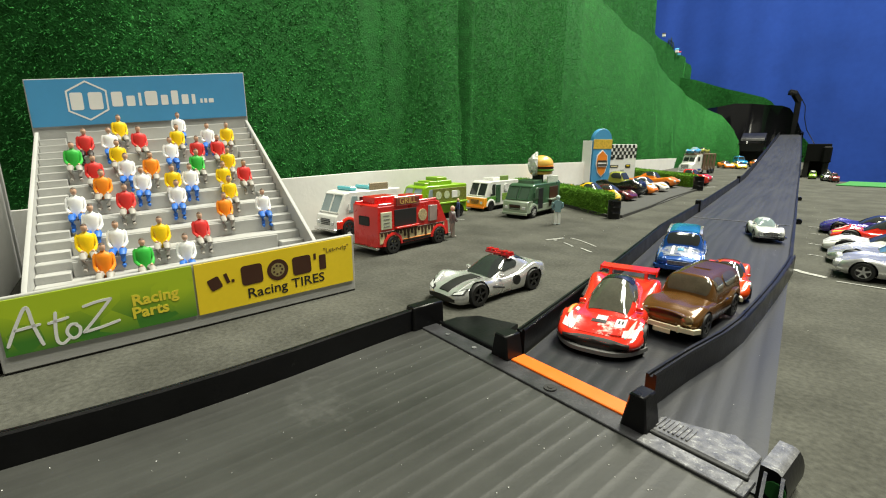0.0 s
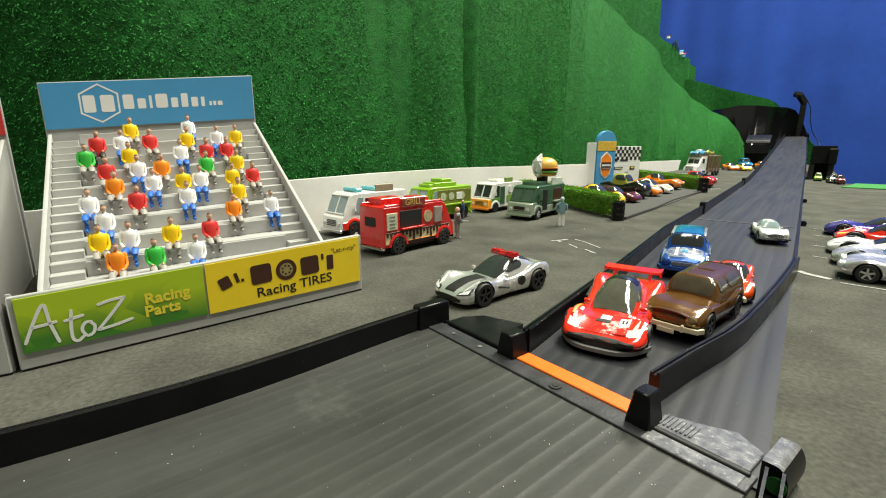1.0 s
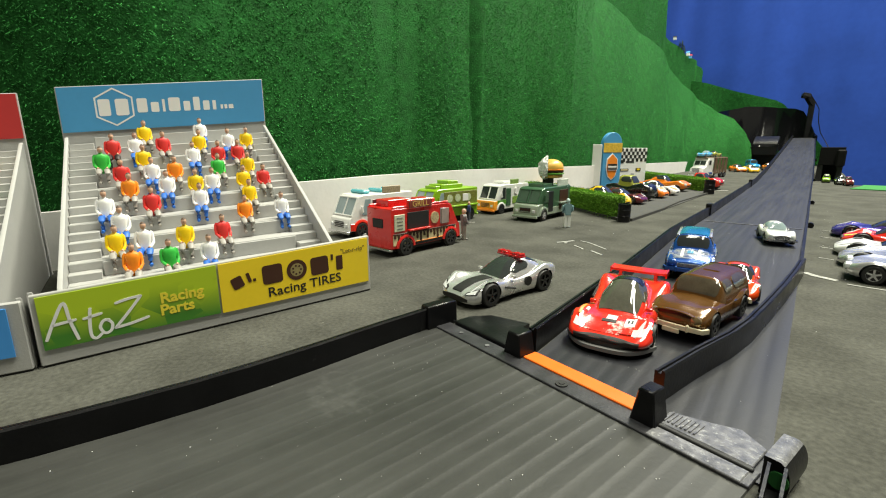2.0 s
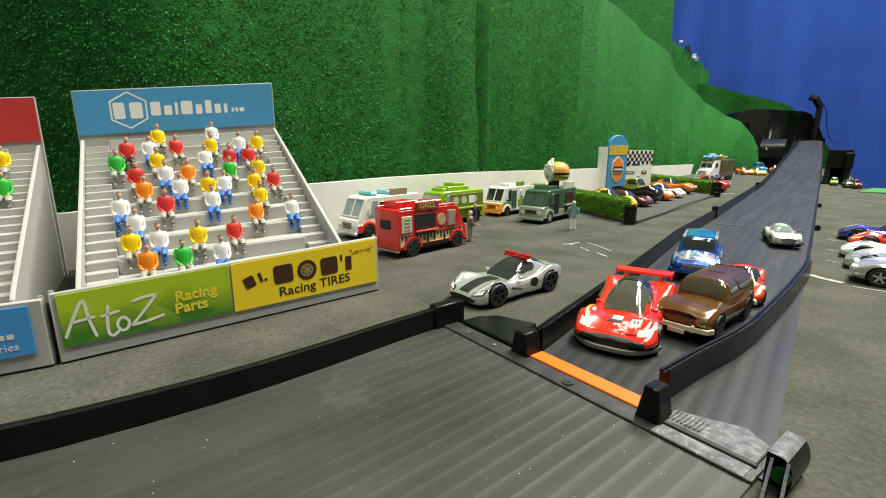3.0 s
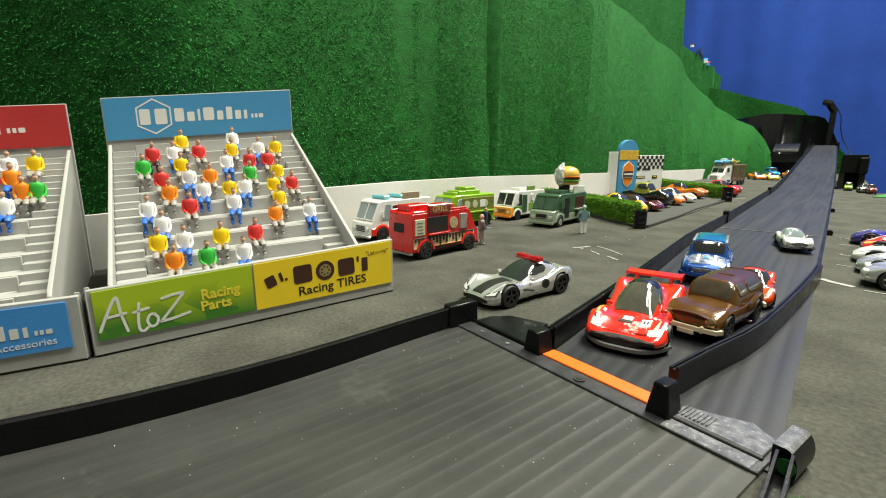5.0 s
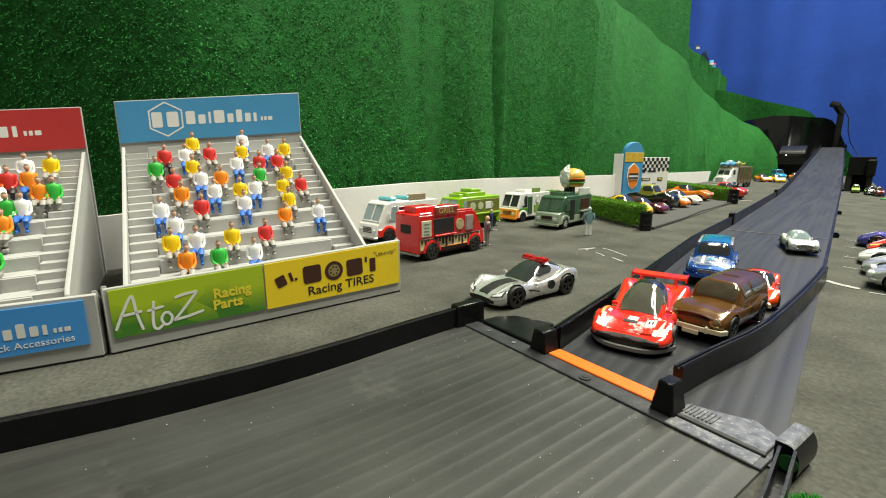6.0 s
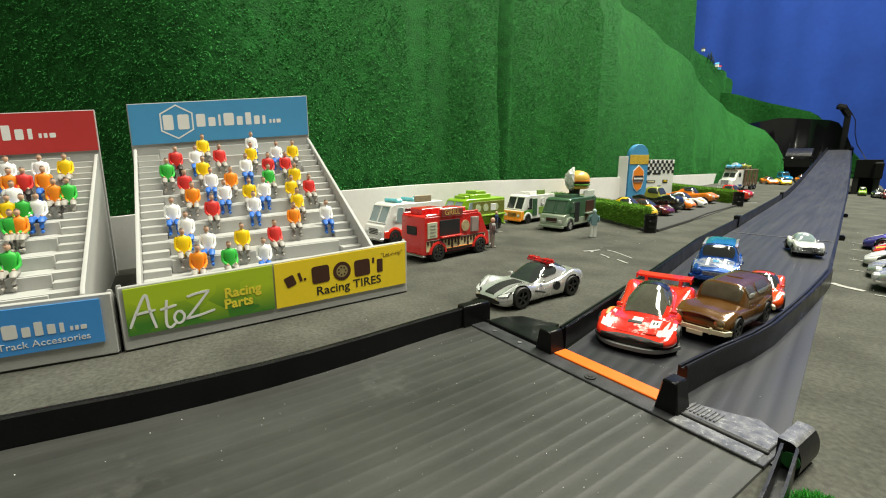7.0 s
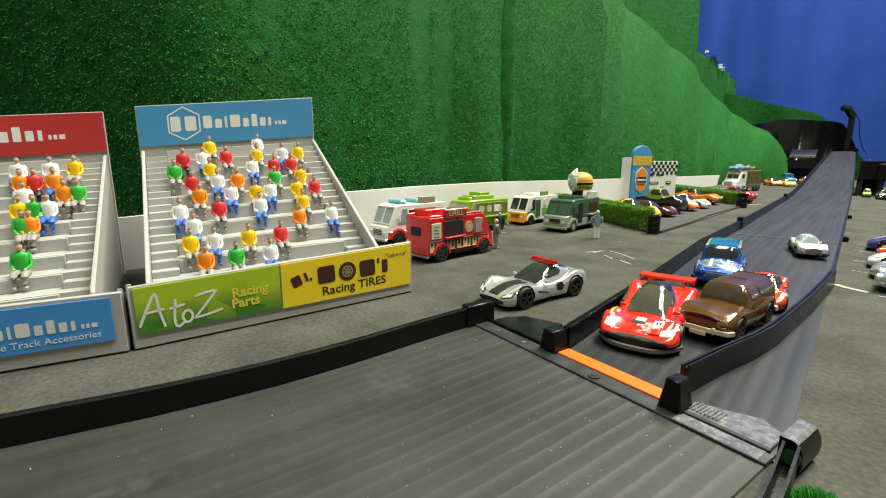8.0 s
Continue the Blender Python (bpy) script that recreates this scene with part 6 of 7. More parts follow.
def burger(parent, c, r):
    foil = mat("crumpled_foil", (0.78, 0.79, 0.77), 0.40, 0.45, var=0.2, scale=600, bump=0.0006, bscale=500)
    bun = mat("golden_bun_plastic", (0.76, 0.46, 0.08), 0.35, var=0.15, scale=150, coat=0.3)
    for nm, z0, z1, k, mt in (("lower_bun", -0.55, -0.25, 0.95, bun), ("lettuce", -0.28, -0.10, 1.06, GREEN_PRINT), ("patty", -0.12, 0.10, 1.03, BROWN_PRINT), ("cheese", 0.08, 0.18, 1.06, ORANGE_PRINT)):
        bm = bmesh.new()
        rr = [(0.90, z0), (1.0, z0 + (z1 - z0) * 0.3), (1.0, z0 + (z1 - z0) * 0.7), (0.90, z1)]
        loft(bm, [[(c[0] + r * k * q * math.cos(t) * (1 + 0.02 * math.sin(7 * t)), c[1] + r * k * q * math.sin(t) * (1 + 0.02 * math.sin(7 * t)), c[2] + r * z) for t in [2 * math.pi * i / 24 for i in range(24)]] for q, z in rr])
        part(nm, bm, mt, parent)
    bm = bmesh.new()
    loft(bm, [[(c[0] + r * q * math.cos(t), c[1] + r * q * math.sin(t), c[2] + r * z) for t in [2 * math.pi * i / 24 for i in range(24)]] for q, z in ((1.0, 0.16), (1.02, 0.32), (0.94, 0.58), (0.74, 0.80), (0.45, 0.94), (0.12, 1.0))])
    part("top_bun", bm, bun, parent, "golden yellow top bun")
    bm = bmesh.new()
    r2 = bmesh.ops.create_icosphere(bm, subdivisions=4, radius=1.0)
    for v in r2["verts"]:
        v.co = v.co * (1 + 0.16 * noise.noise(v.co * 5) + 0.14 * noise.noise(v.co * 11))
        v.co.x = max(v.co.x, 0.05) if v.co.x > -0.2 else v.co.x
    cut = [v for v in bm.verts if v.co.x < 0.02]
    bmesh.ops.delete(bm, geom=cut, context="VERTS")
    for v in bm.verts:
        a, b = v.co.x * r * 0.85 + r * 0.25, v.co.y * r * 1.22
        v.co = Vector((c[0] + a * 0.47 + b * 0.88, c[1] - a * 0.88 + b * 0.47, c[2] + v.co.z * r * 1.02 + r * 0.22))
    part("foil_wrap", bm, foil, parent, "crumpled silver foil wrap")


burger(GT, (-0.013, 0.0015, 0.0480), 0.0124)


# ---------------------------------------------------------------- standing figures
def standing_doll(x, y, rz, h, top, low, label, cap=SKIN):
    bm = bmesh.new()
    k = h / 0.0255
    for s in (-1, 1):
        bar(bm, (0, s * 0.0016, 0.0004), (0, s * 0.0014, 0.0118), 0.0022, 0.0024, 1)
        box(bm, (0.0008, s * 0.0017, 0.0006), (0.0042, 0.0020, 0.0012), 0.0003, None, 1)
        bar(bm, (0, s * 0.0036, 0.0190), (0.0008, s * 0.0042, 0.0150), 0.0018, 0.0019, 0)
        bar(bm, (0.0008, s * 0.0042, 0.0152), (0.0030, s * 0.0030, 0.0132), 0.0016, 0.0016, 0)
    loft(bm, [[(px, py * q, z) for px, py in ((-0.0016, -0.0024), (0.0016, -0.0024), (0.0018, 0), (0.0016, 0.0024), (-0.0016, 0.0024))] for z, q in ((0.0110, 1.0), (0.0150, 1.0), (0.0185, 1.4), (0.0202, 1.2), (0.0210, 0.5))], 0)
    bmesh.ops.create_icosphere(bm, subdivisions=2, radius=0.0020, matrix=Matrix.Translation((0.0003, 0, 0.0232)) @ Matrix.Diagonal((1, 0.9, 1.15, 1)))
    for f in bm.faces:
        c = f.calc_center_median()
        if c.z > 0.0209:
            f.material_index = 2
    bmesh.ops.scale(bm, vec=(k, k, k), verts=bm.verts)
    ob = finish("standing_figure", bm, [top, low, cap], None, "", 50)
    ob.matrix_world = pose(x, y, 0, 0, 0, rz)
    return tagged(ob, label, "toy figure")


standing_doll(-0.1743, 0.3925, 130, 0.0270, paint("teal_overall", (0.20, 0.34, 0.37), 0.5, coat=0), paint("white_overall", (0.88, 0.90, 0.86), 0.5, coat=0), "small plastic mechanic figure in white trousers and teal top", paint("pale_teal_cap", (0.42, 0.55, 0.54), 0.5, coat=0))
standing_doll(-0.2150, 0.2880, 60, 0.0250, paint("grey_coat", (0.16, 0.15, 0.15), 0.5, coat=0), paint("grey_legs", (0.28, 0.25, 0.22), 0.5, coat=0), "small grey plastic figure standing by the red truck")
standing_doll(-0.2700, 0.3700, 200, 0.0190, paint("navy_top", (0.03, 0.05, 0.14), 0.5, coat=0), paint("dark_legs", (0.05, 0.05, 0.06), 0.5, coat=0), "small dark blue plastic figure by the lime truck")


# ---------------------------------------------------------------- parking lot
HEDGE = mat("green_hedge_fibre", (0.150, 0.330, 0.034), 0.75, var=0.4, scale=300, bump=0.0006, bscale=1500, island=0.45, spec=0.15)


def hedge(a, b, h, w, seed, label):
    """A clipped hedge of short fibres between two ground points."""
    a, b = Vector((*a, 0)), Vector((*b, 0))
    d = b - a
    L = d.length
    e = empty("hedge", Matrix.Translation(a) @ Matrix.Rotation(math.atan2(d.y, d.x), 4, "Z"), label, "hedge", "hedges of the parking lot")
    bm = bmesh.new()
    box(bm, (L / 2, 0, h / 2), (L, w, h * 0.96), 0.0015, None, 0, 2)
    part("core", bm, HEDGE, e)
    rs = np.random.RandomState(seed)
    n = int(L * 90000)
    co = np.empty((n, 3, 3))
    face = rs.rand(n)
    for i in range(n):
        x = rs.rand() * L
        if face[i] < 0.42:
            p, nn = Vector((x, -w / 2, rs.rand() * h)), Vector((0, -1, 0))
        elif face[i] < 0.60:
            p, nn = Vector((x, w / 2, rs.rand() * h)), Vector((0, 1, 0))
        elif face[i] < 0.92:
            p, nn = Vector((x, (rs.rand() - 0.5) * w, h * 0.97)), Vector((0, 0, 1))
        else:
            p, nn = Vector((L if rs.rand() < 0.5 else 0, (rs.rand() - 0.5) * w, rs.rand() * h)), Vector((1, 0, 0))
            nn = nn if p.x > 0 else -nn
        r = Vector(rs.rand(3) - 0.5)
        side = Vector(rs.rand(3) - 0.5).normalized() * 0.00035
        co[i, 0], co[i, 1], co[i, 2] = p - side, p + side, p + (nn * 0.8 + r * 1.5) * 0.0020 * (0.5 + rs.rand())
    me = bpy.data.meshes.new("fibre")
    me.from_pydata(co.reshape(-1, 3).tolist(), [], np.arange(n * 3).reshape(-1, 3).tolist())
    me.materials.append(HEDGE)
    ob = tagged(new("fibre", me), kind="stuff")
    ob.parent = e
    return e


hedge((-0.2420, 0.5400), (-0.1545, 0.4740), 0.0235, 0.0130, 11, "clipped green toy hedge at the near end of the lot")
hedge((-0.2950, 1.0350), (-0.1460, 0.8640), 0.0215, 0.0140, 12, "clipped green toy hedge at the far end of the lot")
hedge((-0.3130, 0.5650), (-0.2550, 0.5480), 0.0255, 0.0120, 13, "clipped green toy hedge beside the white board")


def kerb():
    bm = bmesh.new()
    prism(bm, [(-0.2600, 0.5460), (-0.1475, 0.4610), (-0.1400, 0.4680), (-0.1370, 0.5700), (-0.1330, 0.8300), (-0.1420, 0.8760), (-0.3050, 1.0500), (-0.3150, 0.9)], 0.0, 0.0012, "z", bevel=0.0003)
    tagged(finish("parking_lot_base", bm, mat("dark_asphalt_board", (0.055, 0.055, 0.052), 0.85, var=0.3, scale=90, bump=0.0002, bscale=1500)), "flat dark asphalt-coloured base board of the toy parking lot", "parking lot", kind="structure")
    bm = bmesh.new()
    strip(bm, [(-0.2580, 0.5430, 0), (-0.1478, 0.4612, 0), (-0.1405, 0.4680, 0), (-0.1378, 0.5700, 0), (-0.1400, 0.66, 0), (-0.1335, 0.8200, 0)], [(-0.0016, 0), (0.0016, 0), (0.0014, 0.0028), (-0.0014, 0.0028)])
    tagged(finish("kerb", bm, mat("dark_grey_kerb", (0.035, 0.034, 0.032), 0.8, var=0.3, scale=120)), "thin dark grey kerb edging the parking lot", "kerb", kind="structure")


kerb()


def barrel(x, y, h, r, material, label):
    e = empty("barrel", pose(x, y, 0), label, "barrel", "barrels at the kerb")
    bm = bmesh.new()
    prof = [(0.96, 0.0), (1.0, 0.03), (0.97, 0.06), (0.97, 0.30), (1.03, 0.33), (0.97, 0.36), (0.97, 0.63), (1.03, 0.66), (0.97, 0.69), (0.97, 0.95), (1.0, 0.97), (0.98, 1.0), (0.90, 1.0), (0.88, 0.96)]
    loft(bm, [[(r * q * math.cos(t), r * q * math.sin(t), h * z) for t in [2 * math.pi * i / 20 for i in range(20)]] for q, z in prof])
    part("drum", bm, material, e)
    bm = bmesh.new()
    cyl(bm, (r * 0.45, 0, h * 0.975), r * 0.14, h * 0.03, n=10)
    part("bung", bm, material, e)
    return e


barrel(-0.1452, 0.4600, 0.0178, 0.0062, BLACK, "small black plastic oil drum at the kerb corner")
barrel(-0.1325, 0.8260, 0.0220, 0.0078, BLACK, "small black plastic oil drum at the far kerb end")


def arch_sign():
    e = empty("arch_sign", pose(-0.3075, 0.8570, 0, 0, 0, 58), "tall sky-blue arched sign tower with an orange emblem", "sign tower")
    w, h = 0.0405, 0.078
    out = [(-w / 2, 0), (w / 2, 0), (w / 2, h)] + [(w / 2 * math.cos(a), h + 0.0215 * math.sin(a)) for a in [math.pi * i / 14 for i in range(1, 14)]] + [(-w / 2, h)]
    bm = bmesh.new()
    prism(bm, out, -0.010, 0.0, "y", bevel=0.0006)
    part("tower", bm, BLUE_PRINT, e)
    bm = bmesh.new()
    box(bm, (0, -0.0103, h - 0.006), (w, 0.0008, 0.0170), 0.0002)
    part("yellow_band", bm, mat("gold_print", (0.62, 0.42, 0.05), 0.5, var=0.35, scale=300), e)
    bm = bmesh.new()
    prism(bm, [(0, 0.062), (0.0115, 0.052), (0.0130, 0.036), (0.0085, 0.020), (0, 0.013), (-0.0085, 0.020), (-0.0130, 0.036), (-0.0115, 0.052)], -0.0112, -0.0100, "y")
    part("emblem_edge", bm, WHITE_PRINT, e, smooth=0)
    bm = bmesh.new()
    prism(bm, [(0, 0.060), (0.0102, 0.051), (0.0116, 0.036), (0.0075, 0.021), (0, 0.015), (-0.0075, 0.021), (-0.0116, 0.036), (-0.0102, 0.051)], -0.0116, -0.0105, "y")
    part("emblem", bm, ORANGE_PRINT, e, smooth=0)
    bm = bmesh.new()
    box(bm, (0, -0.0117, 0.037), (0.0205, 0.0006, 0.0120), 0.0015)
    part("emblem_band", bm, mat("dark_grey_print", (0.08, 0.08, 0.08), 0.5, var=0.5, scale=400), e)
    bm = bmesh.new()
    box(bm, (0, -0.0121, 0.0375), (0.0205, 0.0005, 0.0030), 0.0004)
    part("emblem_bar", bm, WHITE_PRINT, e)
    return e


arch_sign()


def sponsor_board(m, w, h, label, checks=True):
    e = empty("sponsor_board", m, label, "sign board")
    bm = bmesh.new()
    box(bm, (0, 0, h / 2), (w, 0.003, h), 0.0004)
    part("board", bm, WHITE_PRINT, e)
    if checks:
        n = 14
        for i in range(n):
            for j in range(4):
                if (i + j) % 2 == 0:
                    bm = bmesh.new()
                    s = w / n
                    box(bm, (-w / 2 + s * (i + 0.5), -0.0017, h - s * 1.15 * (j + 0.5) - 0.0004), (s, 0.0006, s * 1.15))
                    part("check", bm, BLACK_PRINT, e, smooth=0)
        for x, z, a, b, mt in ((-0.05, 0.62, 0.26, 0.045, BLACK_PRINT), (-0.30, 0.63, 0.09, 0.09, BLACK_PRINT), (-0.22, 0.40, 0.28, 0.07, BLACK_PRINT), (0.24, 0.40, 0.16, 0.09, BLACK_PRINT), (-0.22, 0.40, 0.22, 0.035, CREAM), (0.24, 0.41, 0.10, 0.04, YELLOW_PRINT), (0.06, 0.24, 0.10, 0.12, mat("grey_print", (0.35, 0.35, 0.37), 0.5)), (-0.2, 0.2, 0.3, 0.05, mat("tan_print", (0.5, 0.44, 0.3), 0.5))):
            bm = bmesh.new()
            box(bm, (x * w, -0.0018 - (0.0004 if mt in (CREAM, YELLOW_PRINT) else 0), z * h), (a * w, 0.0006, b * h), 0.0006)
            part("printed_mark", bm, mt, e)
    return e


sponsor_board(pose(-0.2975, 0.9560, 0, 0, 0, 62), 0.080, 0.0715, "white sponsor board with a black checkered top")
sponsor_board(pose(-0.3190, 0.8290, 0, 0, 0, 10), 0.016, 0.0780, "narrow white side board beside the sign tower", False)

# cars parked in the lot, noses to the track
LOT = [
    ("yellow die-cast sports car parked behind the hedge", "sport", YELLOW, (-0.2060, 0.5700), -12, 0.064, 0.0235, {}),
    ("yellow die-cast hatchback parked beside the white board", "classic", YELLOW, (-0.2780, 0.6150), -10, 0.060, 0.022, {}),
    ("dark maroon die-cast sports car parked in the lot", "sport", MAROON, (-0.1990, 0.6130), -8, 0.064, 0.0190, {}),
    ("black die-cast hot rod with an olive cab parked in the lot", "pickup", BLACKP, (-0.2020, 0.6610), -8, 0.064, 0.0330, dict(cabin_paint=OLIVE)),
    ("orange and white die-cast racer parked in the lot", "sport", ORANGE, (-0.1960, 0.7080), -8, 0.062, 0.0215, dict(stripe=(WHITE_PRINT, 0.2))),
    ("white and orange die-cast racer parked in the lot", "sport", WHITE, (-0.1930, 0.7600), -8, 0.062, 0.0205, dict(stripe=(ORANGE_PRINT, 0.15))),
    ("orange die-cast muscle car with black roof parked in the lot", "classic", ORANGE, (-0.2000, 0.8400), -8, 0.072, 0.0245, dict(roof=BLACKP)),
]
for lab, sty, bod, (x, y), rz, L, H, kw in LOT:
    toy_car("parked_car", pose(x, y, 0.0012, 0, 0, rz), lab, "toy car", L, 0.0285, H, sty, bod, group="cars in the parking lot", **kw)
toy_car("pickup_truck", pose(-0.160, 0.930, 0, 0, 0, -10), "small red die-cast pickup behind the far hedge", "toy car", 0.060, 0.028, 0.028, "pickup", RED, glass=GLASS)

# cars parked at the other side of the track, noses to it
for lab, sty, bod, (x, y), rz, L, H, kw in (
        ("silver die-cast classic coupe parked at the bay line", "classic", SILVER, (0.0490, 0.3420), 176, 0.064, 0.0178, dict(glass=mat("blue_toy_window", (0.10, 0.22, 0.34), 0.1, coat=0.5))),
        ("silver-grey die-cast coupe parked among others", "sport", SILVER, (0.0470, 0.3800), 177, 0.064, 0.0160, dict(glass=mat("blue_toy_window", (0.10, 0.22, 0.34), 0.1, coat=0.5))),
        ("white die-cast sports car parked among others", "sport", WHITE, (0.0455, 0.4180), 178, 0.064, 0.0150, {}),
        ("red die-cast race car with yellow bonnet mark", "super", RED, (0.0500, 0.4630), 178, 0.064, 0.0185, dict(stripe=(YELLOW_PRINT, 0.08))),
        ("purple die-cast sports car at the end of the row", "sport", PURPLE, (0.0460, 0.5020), 178, 0.066, 0.0165, {})):
    toy_car("parked_car", pose(x, y, 0, 0, 0, rz), lab, "toy car", L, 0.029, H, sty, bod, group="cars parked beside the track", **kw)


# ---------------------------------------------------------------- transporter and far vehicles
def transporter(m):
    e = empty("car_transporter", m, "white toy car transporter with brown slatted trailer", "toy truck")
    brown = mat("brown_trailer_plastic", (0.20, 0.13, 0.085), 0.5, var=0.3, scale=150)
    bm = bmesh.new()
    rings = []
    for y in steps(-0.0185, 0.0185, 9):
        q = (abs(y) / 0.0185) ** 4
        rings.append([(-0.024, y, 0.008), (0.034 - 0.003 * q, y, 0.008), (0.038 - 0.004 * q, y, 0.014), (0.035 - 0.005 * q, y, 0.030 - 0.003 * q), (0.019 - 0.002 * q, y, 0.0345 - 0.002 * q), (0.011 - 0.002 * q, y, 0.050), (0.003, y, 0.0560 - 0.002 * q), (-0.018, y, 0.0575 - 0.002 * q), (-0.024, y, 0.055 - 0.002 * q)])
    loft(bm, rings)
    part("cab", bm, WHITE, e, smooth=30)
    for sy in (-1, 1):
        bm = bmesh.new()
        box(bm, (0.0152, sy * 0.0078, 0.0425), (0.0012, 0.0138, 0.0125), 0.0008, Matrix.Rotation(radians(-27), 3, "Y"))
        part("windscreen", bm, GLASS, e)
    bm = bmesh.new()
    box(bm, (0.0366, 0, 0.0215), (0.0016, 0.020, 0.014), 0.0008)
    part("grille", bm, mat("dark_grille", (0.05, 0.05, 0.05), 0.3, var=0.5, scale=900), e)
    for i in range(5):
        part("grille_bar", box(bmesh.new(), (0.0378, 0, 0.0160 + i * 0.0027), (0.0008, 0.0200, 0.0011), 0.0002), CHROME, e)
    part("sun_visor", box(bmesh.new(), (0.0080, 0, 0.0545), (0.0060, 0.0350, 0.0014), 0.0005), WHITE, e)
    for s in (-1, 1):
        bm = bmesh.new()
        cyl(bm, (-0.021, s * 0.0185, 0.040), 0.0018, 0.044, n=12)
        part("exhaust_stack", bm, CHROME, e)
        bm = bmesh.new()
        cyl(bm, (-0.002, s * 0.0178, 0.0125), 0.0050, 0.018, "x", 14)
        part("fuel_tank", bm, CHROME, e)
    bm = bmesh.new()
    box(bm, (0.035, 0, 0.0090), (0.006, 0.038, 0.006), 0.001)
    part("bumper", bm, CHROME, e)
    for s in (-1, 1):
        bm = bmesh.new()
        box(bm, (-0.002, s * 0.0187, 0.043), (0.012, 0.0008, 0.012), 0.0004)
        part("side_window", bm, GLASS, e)
        bm = bmesh.new()
        box(bm, (0.0362, s * 0.0140, 0.0185), (0.002, 0.005, 0.005), 0.0006)
        part("headlight", bm, LAMP_CLEAR, e)
    bm = bmesh.new()
    box(bm, (-0.062, 0, 0.0135), (0.088, 0.032, 0.004), 0.0006)
    part("trailer_bed", bm, brown, e)
    bm = bmesh.new()
    box(bm, (-0.046, 0, 0.0560), (0.118, 0.034, 0.003), 0.0006)
    part("upper_deck", bm, brown, e)
    for i in range(9):
        for s in (-1, 1):
            bm = bmesh.new()
            x = -0.026 - i * 0.0096
            bar(bm, (x, s * 0.0165, 0.014), (x - 0.004 * (i % 2), s * 0.0165, 0.0545), 0.003, 0.0014)
            part("trailer_slat", bm, brown, e)
    for x in (0.022, -0.014, -0.076, -0.094):
        for s in (-1, 1):
            wheel(e, x, s * 0.0150, 0.0082, 0.0062, CHROME if x < 0.02 else RIM, 6)
    return e


TRANS = pose(-0.2210, 1.2560, 0, 0, 0, -106) @ Matrix.Scale(0.86, 4)
transporter(TRANS)
toy_car("carried_car", TRANS @ pose(-0.004, 0, 0.058, 0, 0, 0), "sky-blue die-cast car riding on the transporter deck", "toy car", 0.066, 0.029, 0.022, "classic", SKYBLUE, glass=GLASS_LIGHT, scale=0.8)
toy_car("carried_car", TRANS @ pose(-0.060, 0, 0.058, 0, 0, 180), "yellow die-cast car riding on the transporter deck", "toy car", 0.062, 0.028, 0.020, "sport", OLIVE, glass=GLASS, scale=0.8)
toy_car("parked_car", pose(-0.196, 1.655, 0, 0, 0, -60), "orange and white die-cast car parked far off", "toy car", 0.066, 0.030, 0.022, "sport", ORANGE, stripe=(WHITE_PRINT, 0.3))
toy_car("parked_car", pose(-0.160, 1.640, 0, 0, 0, -65), "yellow die-cast car parked far off beside the track", "toy car", 0.062, 0.030, 0.022, "sport", YELLOW, stripe=(WHITE_PRINT, 0.3))
toy_car("pickup_truck", pose(-0.172, 1.790, 0, 0, 0, -62), "bright blue die-cast van parked far off by the hill", "toy car", 0.060, 0.027, 0.034, "wagon", paint("bright_blue", (0.02, 0.22, 0.55), 0.25, 0.2))
toy_car("parked_car", pose(-0.128, 1.790, 0, 0, 0, -70), "orange die-cast car parked beside the far track", "toy car", 0.060, 0.028, 0.024, "classic", ORANGE)
toy_car("parked_car", pose(0.0120, 1.2600, 0, 0, 0, -90), "lime and white die-cast car parked far off", "toy car", 0.050, 0.021, 0.025, "wagon", LIME, roof=WHITE, scale=0.66)
toy_car("parked_car", pose(0.0340, 1.2050, 0, 0, 0, -84), "black and white die-cast car parked far off", "toy car", 0.052, 0.023, 0.024, "classic", BLACKP, stripe=(WHITE_PRINT, 0.2), bumper=CHROME, scale=0.72)
toy_car("parked_car", pose(0.0440, 1.1750, 0, 0, 0, -80), "small red die-cast hot rod parked far off", "toy car", 0.046, 0.017, 0.024, "pickup", paint("dark_red", (0.25, 0.02, 0.02), 0.3), scale=0.72)


